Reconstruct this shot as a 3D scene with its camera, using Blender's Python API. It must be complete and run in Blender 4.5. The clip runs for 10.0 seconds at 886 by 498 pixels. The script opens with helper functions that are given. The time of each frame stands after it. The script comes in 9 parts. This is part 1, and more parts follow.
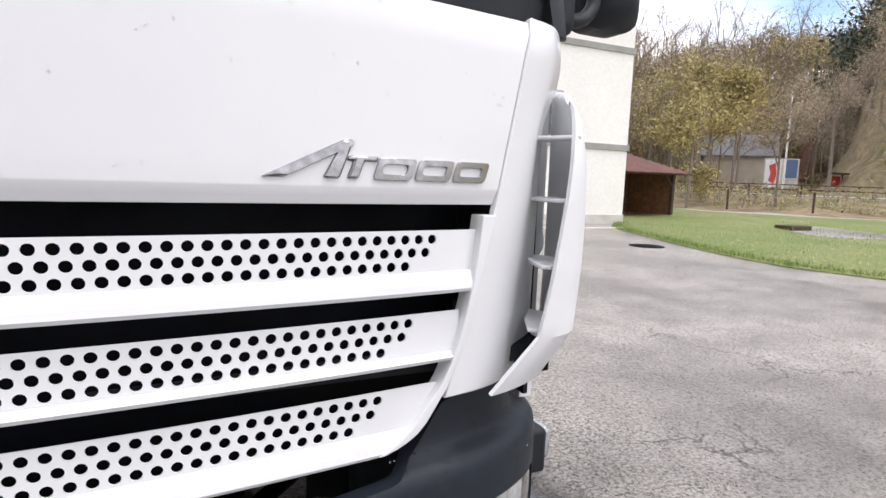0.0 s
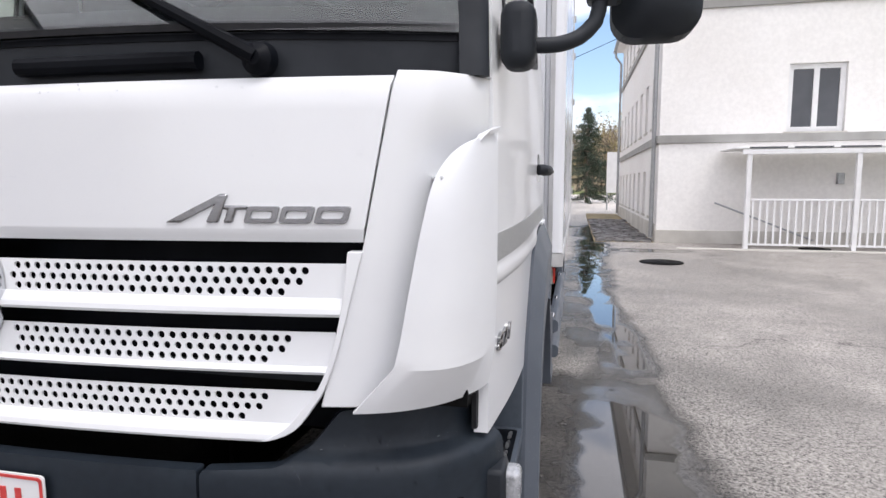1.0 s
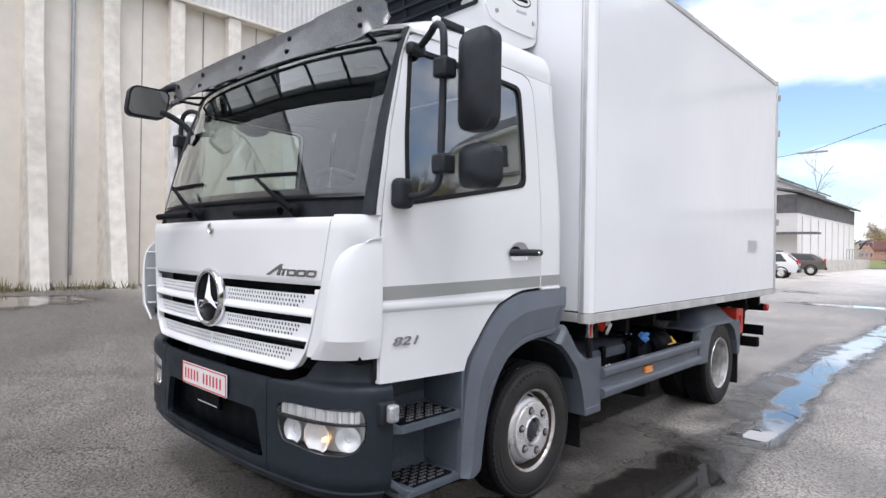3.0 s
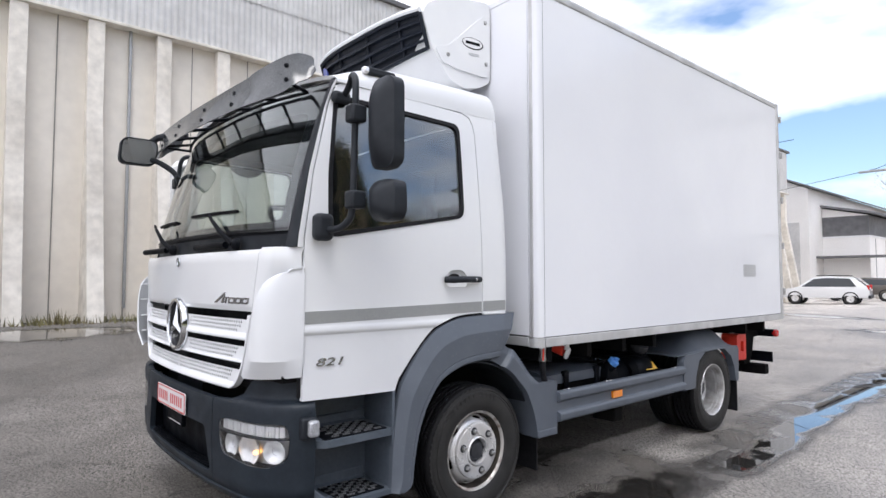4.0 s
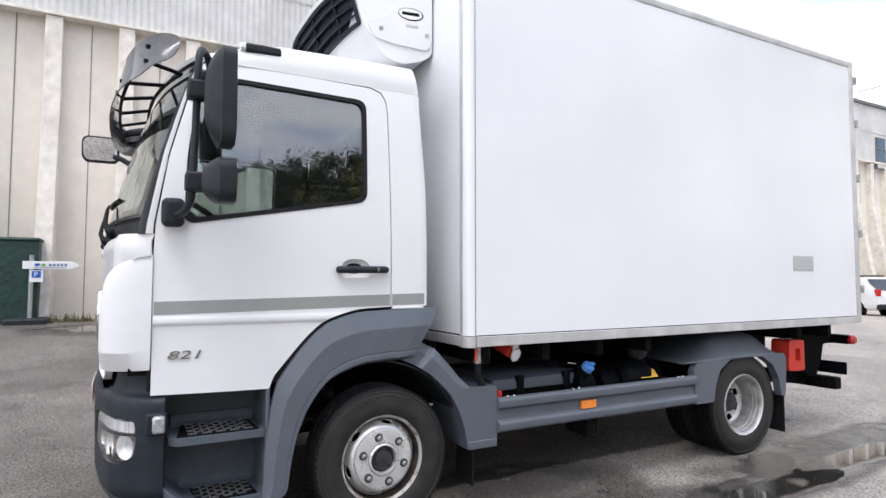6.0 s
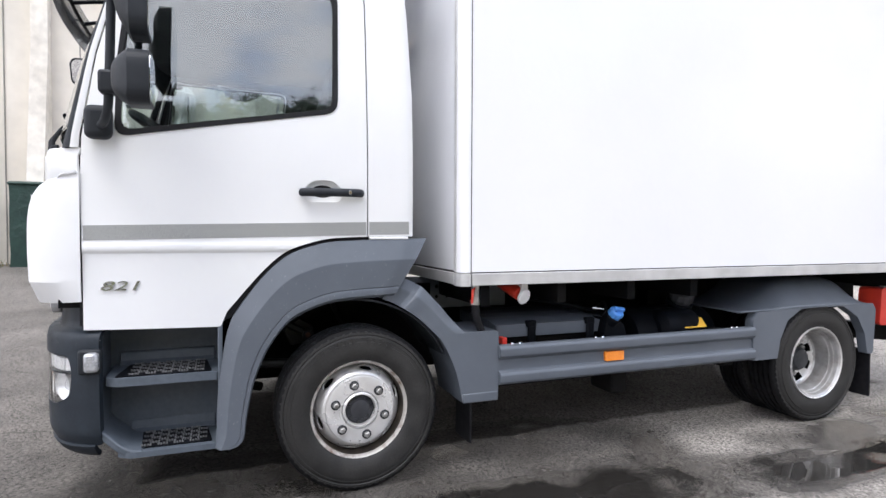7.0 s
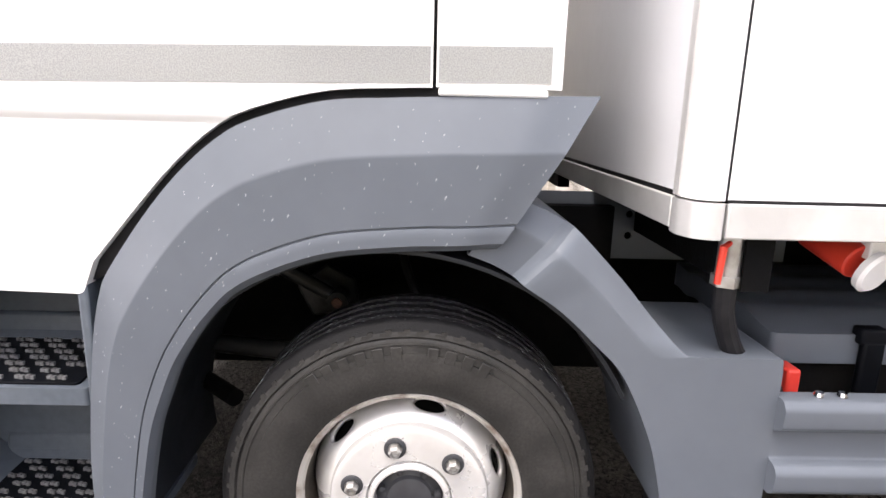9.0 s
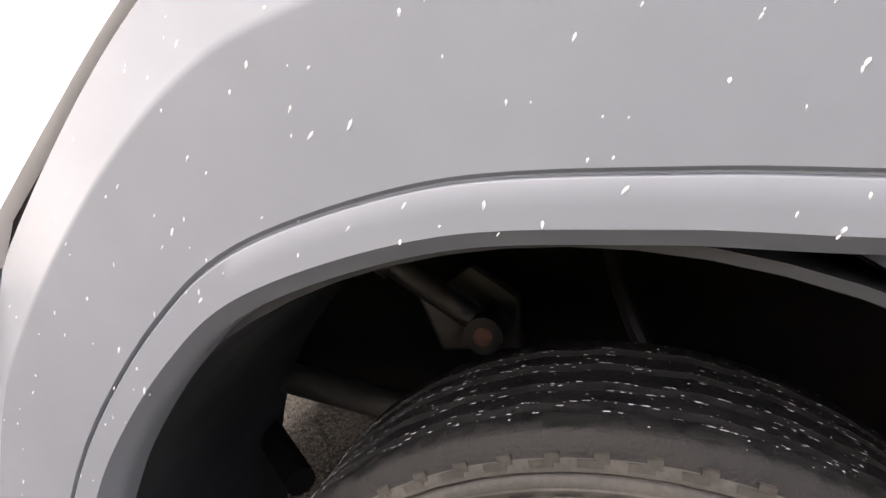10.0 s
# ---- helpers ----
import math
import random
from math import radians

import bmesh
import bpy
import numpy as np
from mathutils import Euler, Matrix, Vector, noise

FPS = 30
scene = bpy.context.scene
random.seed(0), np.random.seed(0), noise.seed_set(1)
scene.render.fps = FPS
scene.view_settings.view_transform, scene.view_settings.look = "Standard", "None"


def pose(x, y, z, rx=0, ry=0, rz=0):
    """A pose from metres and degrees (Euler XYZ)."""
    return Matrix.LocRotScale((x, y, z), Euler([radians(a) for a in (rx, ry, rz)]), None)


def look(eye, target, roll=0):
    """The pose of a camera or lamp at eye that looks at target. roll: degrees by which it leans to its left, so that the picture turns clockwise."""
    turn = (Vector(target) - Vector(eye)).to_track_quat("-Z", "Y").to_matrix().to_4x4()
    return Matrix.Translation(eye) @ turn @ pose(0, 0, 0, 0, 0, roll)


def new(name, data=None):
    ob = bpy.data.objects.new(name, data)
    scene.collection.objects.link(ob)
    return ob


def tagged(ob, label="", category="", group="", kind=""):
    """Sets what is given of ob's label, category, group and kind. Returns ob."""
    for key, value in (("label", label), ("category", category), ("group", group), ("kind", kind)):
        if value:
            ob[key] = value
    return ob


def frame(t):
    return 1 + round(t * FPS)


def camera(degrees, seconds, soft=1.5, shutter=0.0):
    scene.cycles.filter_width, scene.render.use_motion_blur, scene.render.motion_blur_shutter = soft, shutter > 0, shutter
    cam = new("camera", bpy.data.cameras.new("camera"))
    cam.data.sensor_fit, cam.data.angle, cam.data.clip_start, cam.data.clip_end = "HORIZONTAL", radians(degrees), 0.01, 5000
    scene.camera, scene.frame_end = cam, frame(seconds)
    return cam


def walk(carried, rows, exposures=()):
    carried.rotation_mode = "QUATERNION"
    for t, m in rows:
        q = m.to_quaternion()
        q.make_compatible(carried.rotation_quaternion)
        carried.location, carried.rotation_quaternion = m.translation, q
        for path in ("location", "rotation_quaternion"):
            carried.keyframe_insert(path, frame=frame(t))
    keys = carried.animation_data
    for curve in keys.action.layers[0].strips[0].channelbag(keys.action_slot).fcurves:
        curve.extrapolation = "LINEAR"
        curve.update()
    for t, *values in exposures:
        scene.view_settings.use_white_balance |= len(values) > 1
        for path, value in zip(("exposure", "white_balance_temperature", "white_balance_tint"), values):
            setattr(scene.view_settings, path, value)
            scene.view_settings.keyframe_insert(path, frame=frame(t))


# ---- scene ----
cam = camera(74.4, 10.0)
PATH = [
    (0, (0.418, -2.086, 1.307), (1.288, -0.302, 1.059), 2.1),
    (0.5, (0.827, -2.119, 1.321), (1.166, -0.162, 1.085), -0.2),
    (1, (1.297, -2.264, 1.370), (0.858, -0.326, 1.149), -0.1),
    (1.5, (1.781, -2.503, 1.385), (0.861, -0.737, 1.205), 0.3),
    (2, (2.228, -2.604, 1.382), (1.185, -0.900, 1.281), 0.7),
    (2.5, (2.657, -2.687, 1.383), (1.455, -1.089, 1.328), 0.9),
    (3, (3.045, -2.727, 1.435), (1.668, -1.276, 1.433), 0.9),
    (3.2, (3.248, -2.701, 1.422), (1.834, -1.288, 1.499), 1.1),
    (4.3, (3.744, -2.241, 1.428), (2.177, -1.001, 1.512), 0.0),
    (4.5, (3.814, -2.122, 1.430), (2.201, -0.941, 1.505), 0.1),
    (5, (4.030, -1.780, 1.425), (2.341, -0.712, 1.509), 0.0),
    (5.5, (4.105, -1.507, 1.409), (2.382, -0.494, 1.491), 0.4),
    (5.7, (4.095, -1.384, 1.404), (2.359, -0.394, 1.491), 0.4),
    (6.8, (3.916, -0.694, 1.241), (2.071, 0.077, 1.279), -0.1),
    (7, (3.811, -0.573, 1.249), (1.943, 0.139, 1.187), 0.2),
    (7.5, (3.442, -0.289, 1.244), (1.541, 0.304, 1.062), 0.5),
    (8, (3.037, -0.082, 1.238), (1.116, 0.400, 0.963), 0.8),
    (8.5, (2.595, 0.042, 1.194), (0.653, 0.331, 0.815), 1.1),
    (9, (2.197, 0.066, 1.173), (0.247, 0.102, 0.731), 1.5),
    (9.5, (1.805, 0.060, 1.125), (-0.113, -0.307, 0.697), 1.6),
    (10, (1.543, -0.030, 1.010), (-0.335, -0.539, 0.550), 1.7),
]
EXPOSURES = [(0, .55, 6350, 12), (0.5, .48, 6300, 12), (1, .43, 6250, 12), (2, .45, 6150, 11), (3.2, .44, 6100, 11), (4.3, .45, 6100, 11), (5.7, .58, 6150, 11), (7, .90, 6150, 11), (7.5, 1.05, 6250, 11), (8, 1.25, 6550, 12), (8.5, 1.50, 6650, 13), (9, 1.75, 6800, 14), (9.5, 2.10, 7050, 15), (10, 2.45, 7550, 16)]
walk(cam, [(t, look(eye, target, roll)) for t, eye, target, roll in PATH], EXPOSURES)

# ---- world and sun ----
world = bpy.data.worlds.new("world")
scene.world = world
world.use_nodes = True
wn, wl = world.node_tree.nodes, world.node_tree.links
wn.clear()
sky = wn.new("ShaderNodeTexSky")
sky.sky_type, sky.sun_disc = "NISHITA", False
sky.sun_elevation, sky.sun_rotation = radians(67.2), radians(128)
coord = wn.new("ShaderNodeTexCoord")
stretch = wn.new("ShaderNodeMapping")
stretch.inputs["Scale"].default_value = (1.6, 1.6, 4.0)
stretch.inputs["Location"].default_value = (0.35, 0.2, 0.1)
wl.new(coord.outputs["Generated"], stretch.inputs["Vector"])
cloud = wn.new("ShaderNodeTexNoise")
cloud.inputs["Scale"].default_value, cloud.inputs["Detail"].default_value = 1.5, 6.0
wl.new(stretch.outputs["Vector"], cloud.inputs["Vector"])
cover = wn.new("ShaderNodeValToRGB")
cover.color_ramp.elements[0].position, cover.color_ramp.elements[1].position = 0.38, 0.54
# the overcast closes towards the street in front of the truck
split = wn.new("ShaderNodeSeparateXYZ")
wl.new(coord.outputs["Generated"], split.inputs["Vector"])
closing = wn.new("ShaderNodeMapRange")
closing.interpolation_type = "SMOOTHSTEP"
closing.inputs["From Min"].default_value, closing.inputs["From Max"].default_value = 0.15, -0.45
closing.inputs["To Min"].default_value, closing.inputs["To Max"].default_value = 0.0, 0.20
wl.new(split.outputs["Y"], closing.inputs["Value"])
thick = wn.new("ShaderNodeMath")
wl.new(cloud.outputs["Fac"], thick.inputs[0])
wl.new(closing.outputs["Result"], thick.inputs[1])
# a strip of clear sky low over the far houses


def sky_step(axis, a, b):
    r = wn.new("ShaderNodeMapRange")
    r.interpolation_type = "SMOOTHSTEP"
    r.inputs["From Min"].default_value, r.inputs["From Max"].default_value = a, b
    wl.new(split.outputs[axis], r.inputs["Value"])
    return r.outputs["Result"]


clear = None
for step_ in (sky_step("Z", 0.125, 0.185), sky_step("Z", 0.285, 0.225), sky_step("Y", 0.84, 0.95)):
    if clear is None:
        clear = step_
        continue
    both = wn.new("ShaderNodeMath")
    both.operation = "MULTIPLY"
    wl.new(clear, both.inputs[0])
    wl.new(step_, both.inputs[1])
    clear = both.outputs[0]
opened = wn.new("ShaderNodeMath")
opened.operation = "MULTIPLY_ADD"
wl.new(clear, opened.inputs[0])
opened.inputs[1].default_value = -0.22
wl.new(thick.outputs[0], opened.inputs[2])
wl.new(opened.outputs[0], cover.inputs["Fac"])
sky_gain = wn.new("ShaderNodeVectorMath")
sky_gain.operation = "SCALE"
sky_gain.inputs["Scale"].default_value = 0.13
wl.new(sky.outputs["Color"], sky_gain.inputs[0])
veil = wn.new("ShaderNodeMix")
veil.data_type = "RGBA"
veil.inputs["B"].default_value = (0.985, 0.965, 1.0, 1)
wl.new(cover.outputs["Color"], veil.inputs["Factor"])
wl.new(sky_gain.outputs["Vector"], veil.inputs["A"])
back = wn.new("ShaderNodeBackground")
back.inputs["Strength"].default_value = 1.25
wl.new(veil.outputs["Result"], back.inputs["Color"])
wout = wn.new("ShaderNodeOutputWorld")
wl.new(back.outputs["Background"], wout.inputs["Surface"])

sun = new("sun", bpy.data.lights.new("sun", "SUN"))
sun.data.energy, sun.data.angle, sun.data.color = 1.25, radians(22), (1.0, 0.95, 0.88)
sun.matrix_world = look((2.9, -2.3, 8.8), (0, 0, 0))


# ---- materials ----
def surf(name, a, b=None, scale=4.0, detail=5.0, rough=0.5, rough_to=None, metal=0.0, bump=0.0, bump_scale=60.0,
         coat=0.0, ramp=(0.35, 0.65), fine=None, fine_mix=0.25, trans=0.0, ior=1.45, emit=None, island=0.0, spec=0.5):
    """A principled surface: two tones mixed by noise, a second finer tone, varied gloss and a fine relief."""
    m = bpy.data.materials.new(name)
    m.use_nodes = True
    n, l = m.node_tree.nodes, m.node_tree.links
    p = n["Principled BSDF"]
    p.inputs["Roughness"].default_value, p.inputs["Metallic"].default_value = rough, metal
    p.inputs["Coat Weight"].default_value, p.inputs["Coat Roughness"].default_value = coat, 0.03
    p.inputs["Transmission Weight"].default_value, p.inputs["IOR"].default_value = trans, ior
    p.inputs["Specular IOR Level"].default_value = spec
    p.inputs["Base Color"].default_value = (*a, 1)
    geo = n.new("ShaderNodeNewGeometry")
    if b is not None:
        t = n.new("ShaderNodeTexNoise")
        t.inputs["Scale"].default_value, t.inputs["Detail"].default_value = scale, detail
        l.new(geo.outputs["Position"], t.inputs["Vector"])
        r = n.new("ShaderNodeMapRange")
        r.inputs["From Min"].default_value, r.inputs["From Max"].default_value = ramp
        l.new(t.outputs["Fac"], r.inputs["Value"])
        mix = n.new("ShaderNodeMix")
        mix.data_type = "RGBA"
        mix.inputs["A"].default_value, mix.inputs["B"].default_value = (*a, 1), (*b, 1)
        l.new(r.outputs["Result"], mix.inputs["Factor"])
        out = mix.outputs["Result"]
        if fine:
            t2 = n.new("ShaderNodeTexNoise")
            t2.inputs["Scale"].default_value, t2.inputs["Detail"].default_value = fine, 3.0
            l.new(geo.outputs["Position"], t2.inputs["Vector"])
            r2 = n.new("ShaderNodeMapRange")
            r2.inputs["From Min"].default_value, r2.inputs["From Max"].default_value = 0.3, 0.7
            r2.inputs["To Min"].default_value, r2.inputs["To Max"].default_value = 1 - fine_mix, 1 + fine_mix
            l.new(t2.outputs["Fac"], r2.inputs["Value"])
            g = n.new("ShaderNodeVectorMath")
            g.operation = "SCALE"
            l.new(out, g.inputs[0])
            l.new(r2.outputs["Result"], g.inputs["Scale"])
            out = g.outputs["Vector"]
        if island:
            r3 = n.new("ShaderNodeMapRange")
            r3.inputs["To Min"].default_value, r3.inputs["To Max"].default_value = 1 - island, 1 + island
            l.new(geo.outputs["Random Per Island"], r3.inputs["Value"])
            g3 = n.new("ShaderNodeVectorMath")
            g3.operation = "SCALE"
            l.new(out, g3.inputs[0])
            l.new(r3.outputs["Result"], g3.inputs["Scale"])
            out = g3.outputs["Vector"]
        l.new(out, p.inputs["Base Color"])
        if rough_to is not None:
            rr = n.new("ShaderNodeMapRange")
            rr.inputs["From Min"].default_value, rr.inputs["From Max"].default_value = ramp
            rr.inputs["To Min"].default_value, rr.inputs["To Max"].default_value = rough, rough_to
            l.new(t.outputs["Fac"], rr.inputs["Value"])
            l.new(rr.outputs["Result"], p.inputs["Roughness"])
    if bump:
        t3 = n.new("ShaderNodeTexNoise")
        t3.inputs["Scale"].default_value, t3.inputs["Detail"].default_value = bump_scale, 3.0
        l.new(geo.outputs["Position"], t3.inputs["Vector"])
        bn = n.new("ShaderNodeBump")
        bn.inputs["Strength"].default_value, bn.inputs["Distance"].default_value = bump, 0.5 / bump_scale
        l.new(t3.outputs["Fac"], bn.inputs["Height"])
        l.new(bn.outputs["Normal"], p.inputs["Normal"])
    if emit:
        p.inputs["Emission Color"].default_value, p.inputs["Emission Strength"].default_value = (*emit[:3], 1), emit[3]
    return m


WHITE = surf("white_paint", (0.77, 0.78, 0.79), (0.72, 0.73, 0.75), 1.2, rough=0.28, rough_to=0.36, coat=0.5, bump=0.02, bump_scale=25)
WHITE_PLASTIC = surf("white_plastic", (0.78, 0.79, 0.80), (0.72, 0.73, 0.75), 3, rough=0.42, rough_to=0.5, bump=0.05, bump_scale=700)
BOX_WHITE = surf("box_laminate", (0.82, 0.83, 0.86), (0.77, 0.78, 0.82), 0.7, rough=0.14, rough_to=0.24, coat=0.3, bump=0.03, bump_scale=5)
BOX_RAIL = surf("box_rail", (0.62, 0.62, 0.62), (0.50, 0.50, 0.50), 6, rough=0.38, rough_to=0.5, metal=0.35, bump=0.05, bump_scale=80)
GREY_PLASTIC = surf("grey_plastic", (0.106, 0.121, 0.145), (0.092, 0.106, 0.128), 3, rough=0.38, rough_to=0.48, bump=0.10, bump_scale=1100, fine=25, fine_mix=0.02)
DARK_PLASTIC = surf("dark_plastic", (0.021, 0.0245, 0.030), (0.014, 0.0165, 0.021), 7, rough=0.45, rough_to=0.6, bump=0.25, bump_scale=800, spec=0.3)
BUMPER = surf("bumper_plastic", (0.018, 0.0245, 0.033), (0.0125, 0.017, 0.024), 5, rough=0.42, rough_to=0.55, bump=0.22, bump_scale=900, fine=50, fine_mix=0.10, spec=0.32)
BLACK = surf("black_plastic", (0.004, 0.005, 0.0075), (0.002, 0.0025, 0.004), 9, rough=0.45, rough_to=0.6, bump=0.15, bump_scale=500, spec=0.10)
UNDER = surf("chassis_black", (0.004, 0.0043, 0.005), (0.009, 0.0085, 0.008), 8, rough=0.6, rough_to=0.8, bump=0.3, bump_scale=120, spec=0.06)
RUBBER = surf("tyre_rubber", (0.013, 0.0129, 0.0127), (0.025, 0.0241, 0.0230), 14, rough=0.50, rough_to=0.66, bump=0.25, bump_scale=260, fine=180, fine_mix=0.3, spec=0.55)
TREAD = surf("tread_rubber", (0.004, 0.0042, 0.005), (0.011, 0.011, 0.012), 60, rough=0.45, rough_to=0.7, bump=0.5, bump_scale=300, spec=0.2)
SEAL = surf("rubber_seal", (0.008, 0.008, 0.010), (0.014, 0.014, 0.016), 30, rough=0.55, bump=0.1, bump_scale=300, spec=0.25)
RIM = surf("wheel_silver", (0.72, 0.72, 0.72), (0.60, 0.59, 0.58), 9, rough=0.24, rough_to=0.38, metal=0.5, bump=0.06, bump_scale=120)
RIM_DEEP = surf("deep_rim_silver", (0.50, 0.50, 0.50), (0.30, 0.29, 0.28), 12, rough=0.30, rough_to=0.5, metal=0.6, bump=0.1, bump_scale=120)
RIM_EDGE = surf("wheel_rim_edge", (0.55, 0.53, 0.50), (0.16, 0.10, 0.07), 22, rough=0.35, rough_to=0.7, metal=0.5, ramp=(0.48, 0.72), bump=0.1, bump_scale=150)
STEEL = surf("steel", (0.50, 0.50, 0.50), (0.34, 0.33, 0.31), 30, rough=0.35, rough_to=0.5, metal=0.9, bump=0.08, bump_scale=200)
HUB = surf("hub_grey", (0.040, 0.042, 0.048), (0.025, 0.026, 0.030), 20, rough=0.40, rough_to=0.55, bump=0.1, bump_scale=200)
CHROME = surf("chrome", (0.70, 0.71, 0.73), (0.58, 0.59, 0.61), 20, rough=0.05, rough_to=0.12, metal=1.0)
GREASY = surf("greasy_steel", (0.009, 0.0095, 0.0105), (0.018, 0.0175, 0.017), 30, rough=0.35, rough_to=0.6, bump=0.3, bump_scale=150, spec=0.5)
RUST = surf("rusty_steel", (0.12, 0.055, 0.035), (0.06, 0.035, 0.028), 40, rough=0.6, rough_to=0.8, bump=0.4, bump_scale=150)
BRACKET = surf("dusty_bracket_paint", (0.15, 0.145, 0.13), (0.09, 0.085, 0.075), 18, rough=0.6, rough_to=0.75, bump=0.1, bump_scale=120)
GLASS = surf("window_glass", (0.87, 0.935, 0.91), rough=0.0, trans=1.0, ior=1.62)
SIDE_GLASS = surf("tinted_window_glass", (0.60, 0.68, 0.67), rough=0.0, trans=1.0, ior=2.05)
CLEAR = surf("lamp_glass", (0.95, 0.96, 0.97), rough=0.02, trans=1.0, ior=1.42)
SMOKE = surf("smoked_acrylic", (0.175, 0.180, 0.188), (0.135, 0.140, 0.148), 12, rough=0.07, rough_to=0.18, trans=0.35, ior=1.48, fine=180, fine_mix=0.2)
WATER_DROP = surf("rain_water", (0.97, 0.98, 1.0), rough=0.0, trans=1.0, ior=1.33)
# milky water: the sky's glints on the beads are put into its colour
BEAD = surf("milky_glint_water", (0.80, 0.84, 0.90), rough=0.05, trans=0.65, ior=1.33)
# brake dirt, with the shade of the recess put into its brown
BARREL = surf("dirty_shaded_rim_barrel", (0.085, 0.070, 0.055), (0.035, 0.030, 0.026), 16, rough=0.5, rough_to=0.7, metal=0.2, bump=0.2, bump_scale=120)
SCREW = surf("worn_stud", (0.20, 0.205, 0.21), (0.10, 0.10, 0.105), 90, rough=0.4, rough_to=0.6, metal=0.3)
LOUVRE = surf("navy_black_louvre", (0.010, 0.014, 0.024), (0.006, 0.009, 0.016), 9, rough=0.4, rough_to=0.55, bump=0.15, bump_scale=400, spec=0.35)
NAME_CHROME = surf("nameplate_chrome", (0.42, 0.42, 0.43), (0.30, 0.30, 0.31), 60, rough=0.12, rough_to=0.25, metal=1.0)
STEP_GREY = surf("step_plastic", (0.090, 0.107, 0.130), (0.075, 0.091, 0.112), 5, rough=0.42, rough_to=0.55, bump=0.2, bump_scale=900, fine=50, fine_mix=0.08, spec=0.5)
WRAP = surf("plastic_wrap", (0.80, 0.80, 0.79), (0.62, 0.62, 0.61), 9, rough=0.25, rough_to=0.45, bump=0.5, bump_scale=14)
MIRROR = surf("mirror_glass", (0.80, 0.82, 0.84), rough=0.01, metal=1.0)
ORANGE = surf("amber_reflector", (0.85, 0.28, 0.02), (0.75, 0.20, 0.01), 120, rough=0.12, coat=0.6, bump=0.3, bump_scale=300)
RED_PLASTIC = surf("red_plastic", (0.72, 0.055, 0.03), (0.60, 0.04, 0.03), 8, rough=0.35, rough_to=0.5, bump=0.1, bump_scale=200)
RED_LENS = surf("red_lens", (0.60, 0.02, 0.02), (0.45, 0.01, 0.01), 60, rough=0.08, coat=0.6)
BLUE_CAP = surf("blue_plastic", (0.10, 0.30, 0.72), (0.07, 0.22, 0.60), 20, rough=0.35)
YELLOW = surf("yellow_label", (0.82, 0.50, 0.05), (0.74, 0.42, 0.04), 40, rough=0.4)
STRIPE = surf("reflective_stripe", (0.40, 0.41, 0.41), (0.30, 0.31, 0.31), 420, detail=1, rough=0.30, rough_to=0.42, metal=0.3, bump=0.25, bump_scale=500)
SILVER = surf("silver_reflective", (0.52, 0.53, 0.54), (0.46, 0.47, 0.48), 300, rough=0.30, metal=0.2)
LAMP_CHROME = surf("lamp_reflector", (0.90, 0.90, 0.90), (0.78, 0.78, 0.79), 45, rough=0.10, rough_to=0.20, metal=0.38, bump=0.14, bump_scale=70)
LAMP_RIBS = surf("ribbed_lamp_lens", (0.50, 0.51, 0.53), (0.30, 0.31, 0.33), 60, rough=0.15, rough_to=0.3, metal=0.3, bump=0.6, bump_scale=90)
BULB = surf("warm_bulb", (0.95, 0.70, 0.35), rough=0.15, coat=0.4, emit=(1.0, 0.50, 0.13, 3.0))
PLATE_WHITE = surf("plate_white", (0.82, 0.82, 0.82), (0.76, 0.76, 0.77), 10, rough=0.3, coat=0.3)
PLATE_RED = surf("plate_red", (0.62, 0.07, 0.06), (0.52, 0.05, 0.05), 30, rough=0.4)
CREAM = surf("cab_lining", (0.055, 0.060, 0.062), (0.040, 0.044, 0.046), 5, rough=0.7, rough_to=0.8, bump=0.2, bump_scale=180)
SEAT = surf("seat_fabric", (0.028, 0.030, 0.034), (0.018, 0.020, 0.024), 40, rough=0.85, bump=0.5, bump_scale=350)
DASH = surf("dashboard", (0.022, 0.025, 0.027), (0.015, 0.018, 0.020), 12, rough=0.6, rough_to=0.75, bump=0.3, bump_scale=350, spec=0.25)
BLUE_LOGO = surf("blue_badge", (0.06, 0.10, 0.45), (0.05, 0.08, 0.36), 30, rough=0.2, coat=0.5)
CONCRETE = surf("precast_concrete", (0.79, 0.745, 0.67), (0.70, 0.655, 0.585), 0.35, rough=0.8, rough_to=0.9, bump=0.16, bump_scale=70, fine=3.5, fine_mix=0.045, ramp=(0.3, 0.75))
CONCRETE_RIB = surf("rib_concrete", (0.75, 0.71, 0.64), (0.50, 0.46, 0.40), 0.8, rough=0.8, rough_to=0.9, bump=0.25, bump_scale=60, fine=5, fine_mix=0.12, ramp=(0.50, 0.82))
JOINT = surf("sealed_joint", (0.30, 0.285, 0.26), (0.22, 0.21, 0.19), 2.5, rough=0.8, bump=0.2, bump_scale=40)
CLADDING = surf("corrugated_cladding", (0.64, 0.635, 0.625), (0.55, 0.545, 0.535), 0.8, rough=0.5, rough_to=0.62, metal=0.1, bump=0.05, bump_scale=20, fine=5, fine_mix=0.06)
RENDER = surf("white_render", (0.85, 0.835, 0.815), (0.80, 0.78, 0.755), 0.45, rough=0.85, rough_to=0.92, bump=0.3, bump_scale=45, fine=12, fine_mix=0.04)
BAND = surf("grey_band", (0.36, 0.355, 0.34), (0.28, 0.275, 0.26), 2, rough=0.85, bump=0.25, bump_scale=50)
PLINTH = surf("plinth", (0.62, 0.60, 0.56), (0.48, 0.46, 0.42), 1.5, rough=0.85, bump=0.3, bump_scale=40)
FRAME_WHITE = surf("white_frame", (0.80, 0.80, 0.80), (0.74, 0.74, 0.74), 4, rough=0.4, rough_to=0.5)
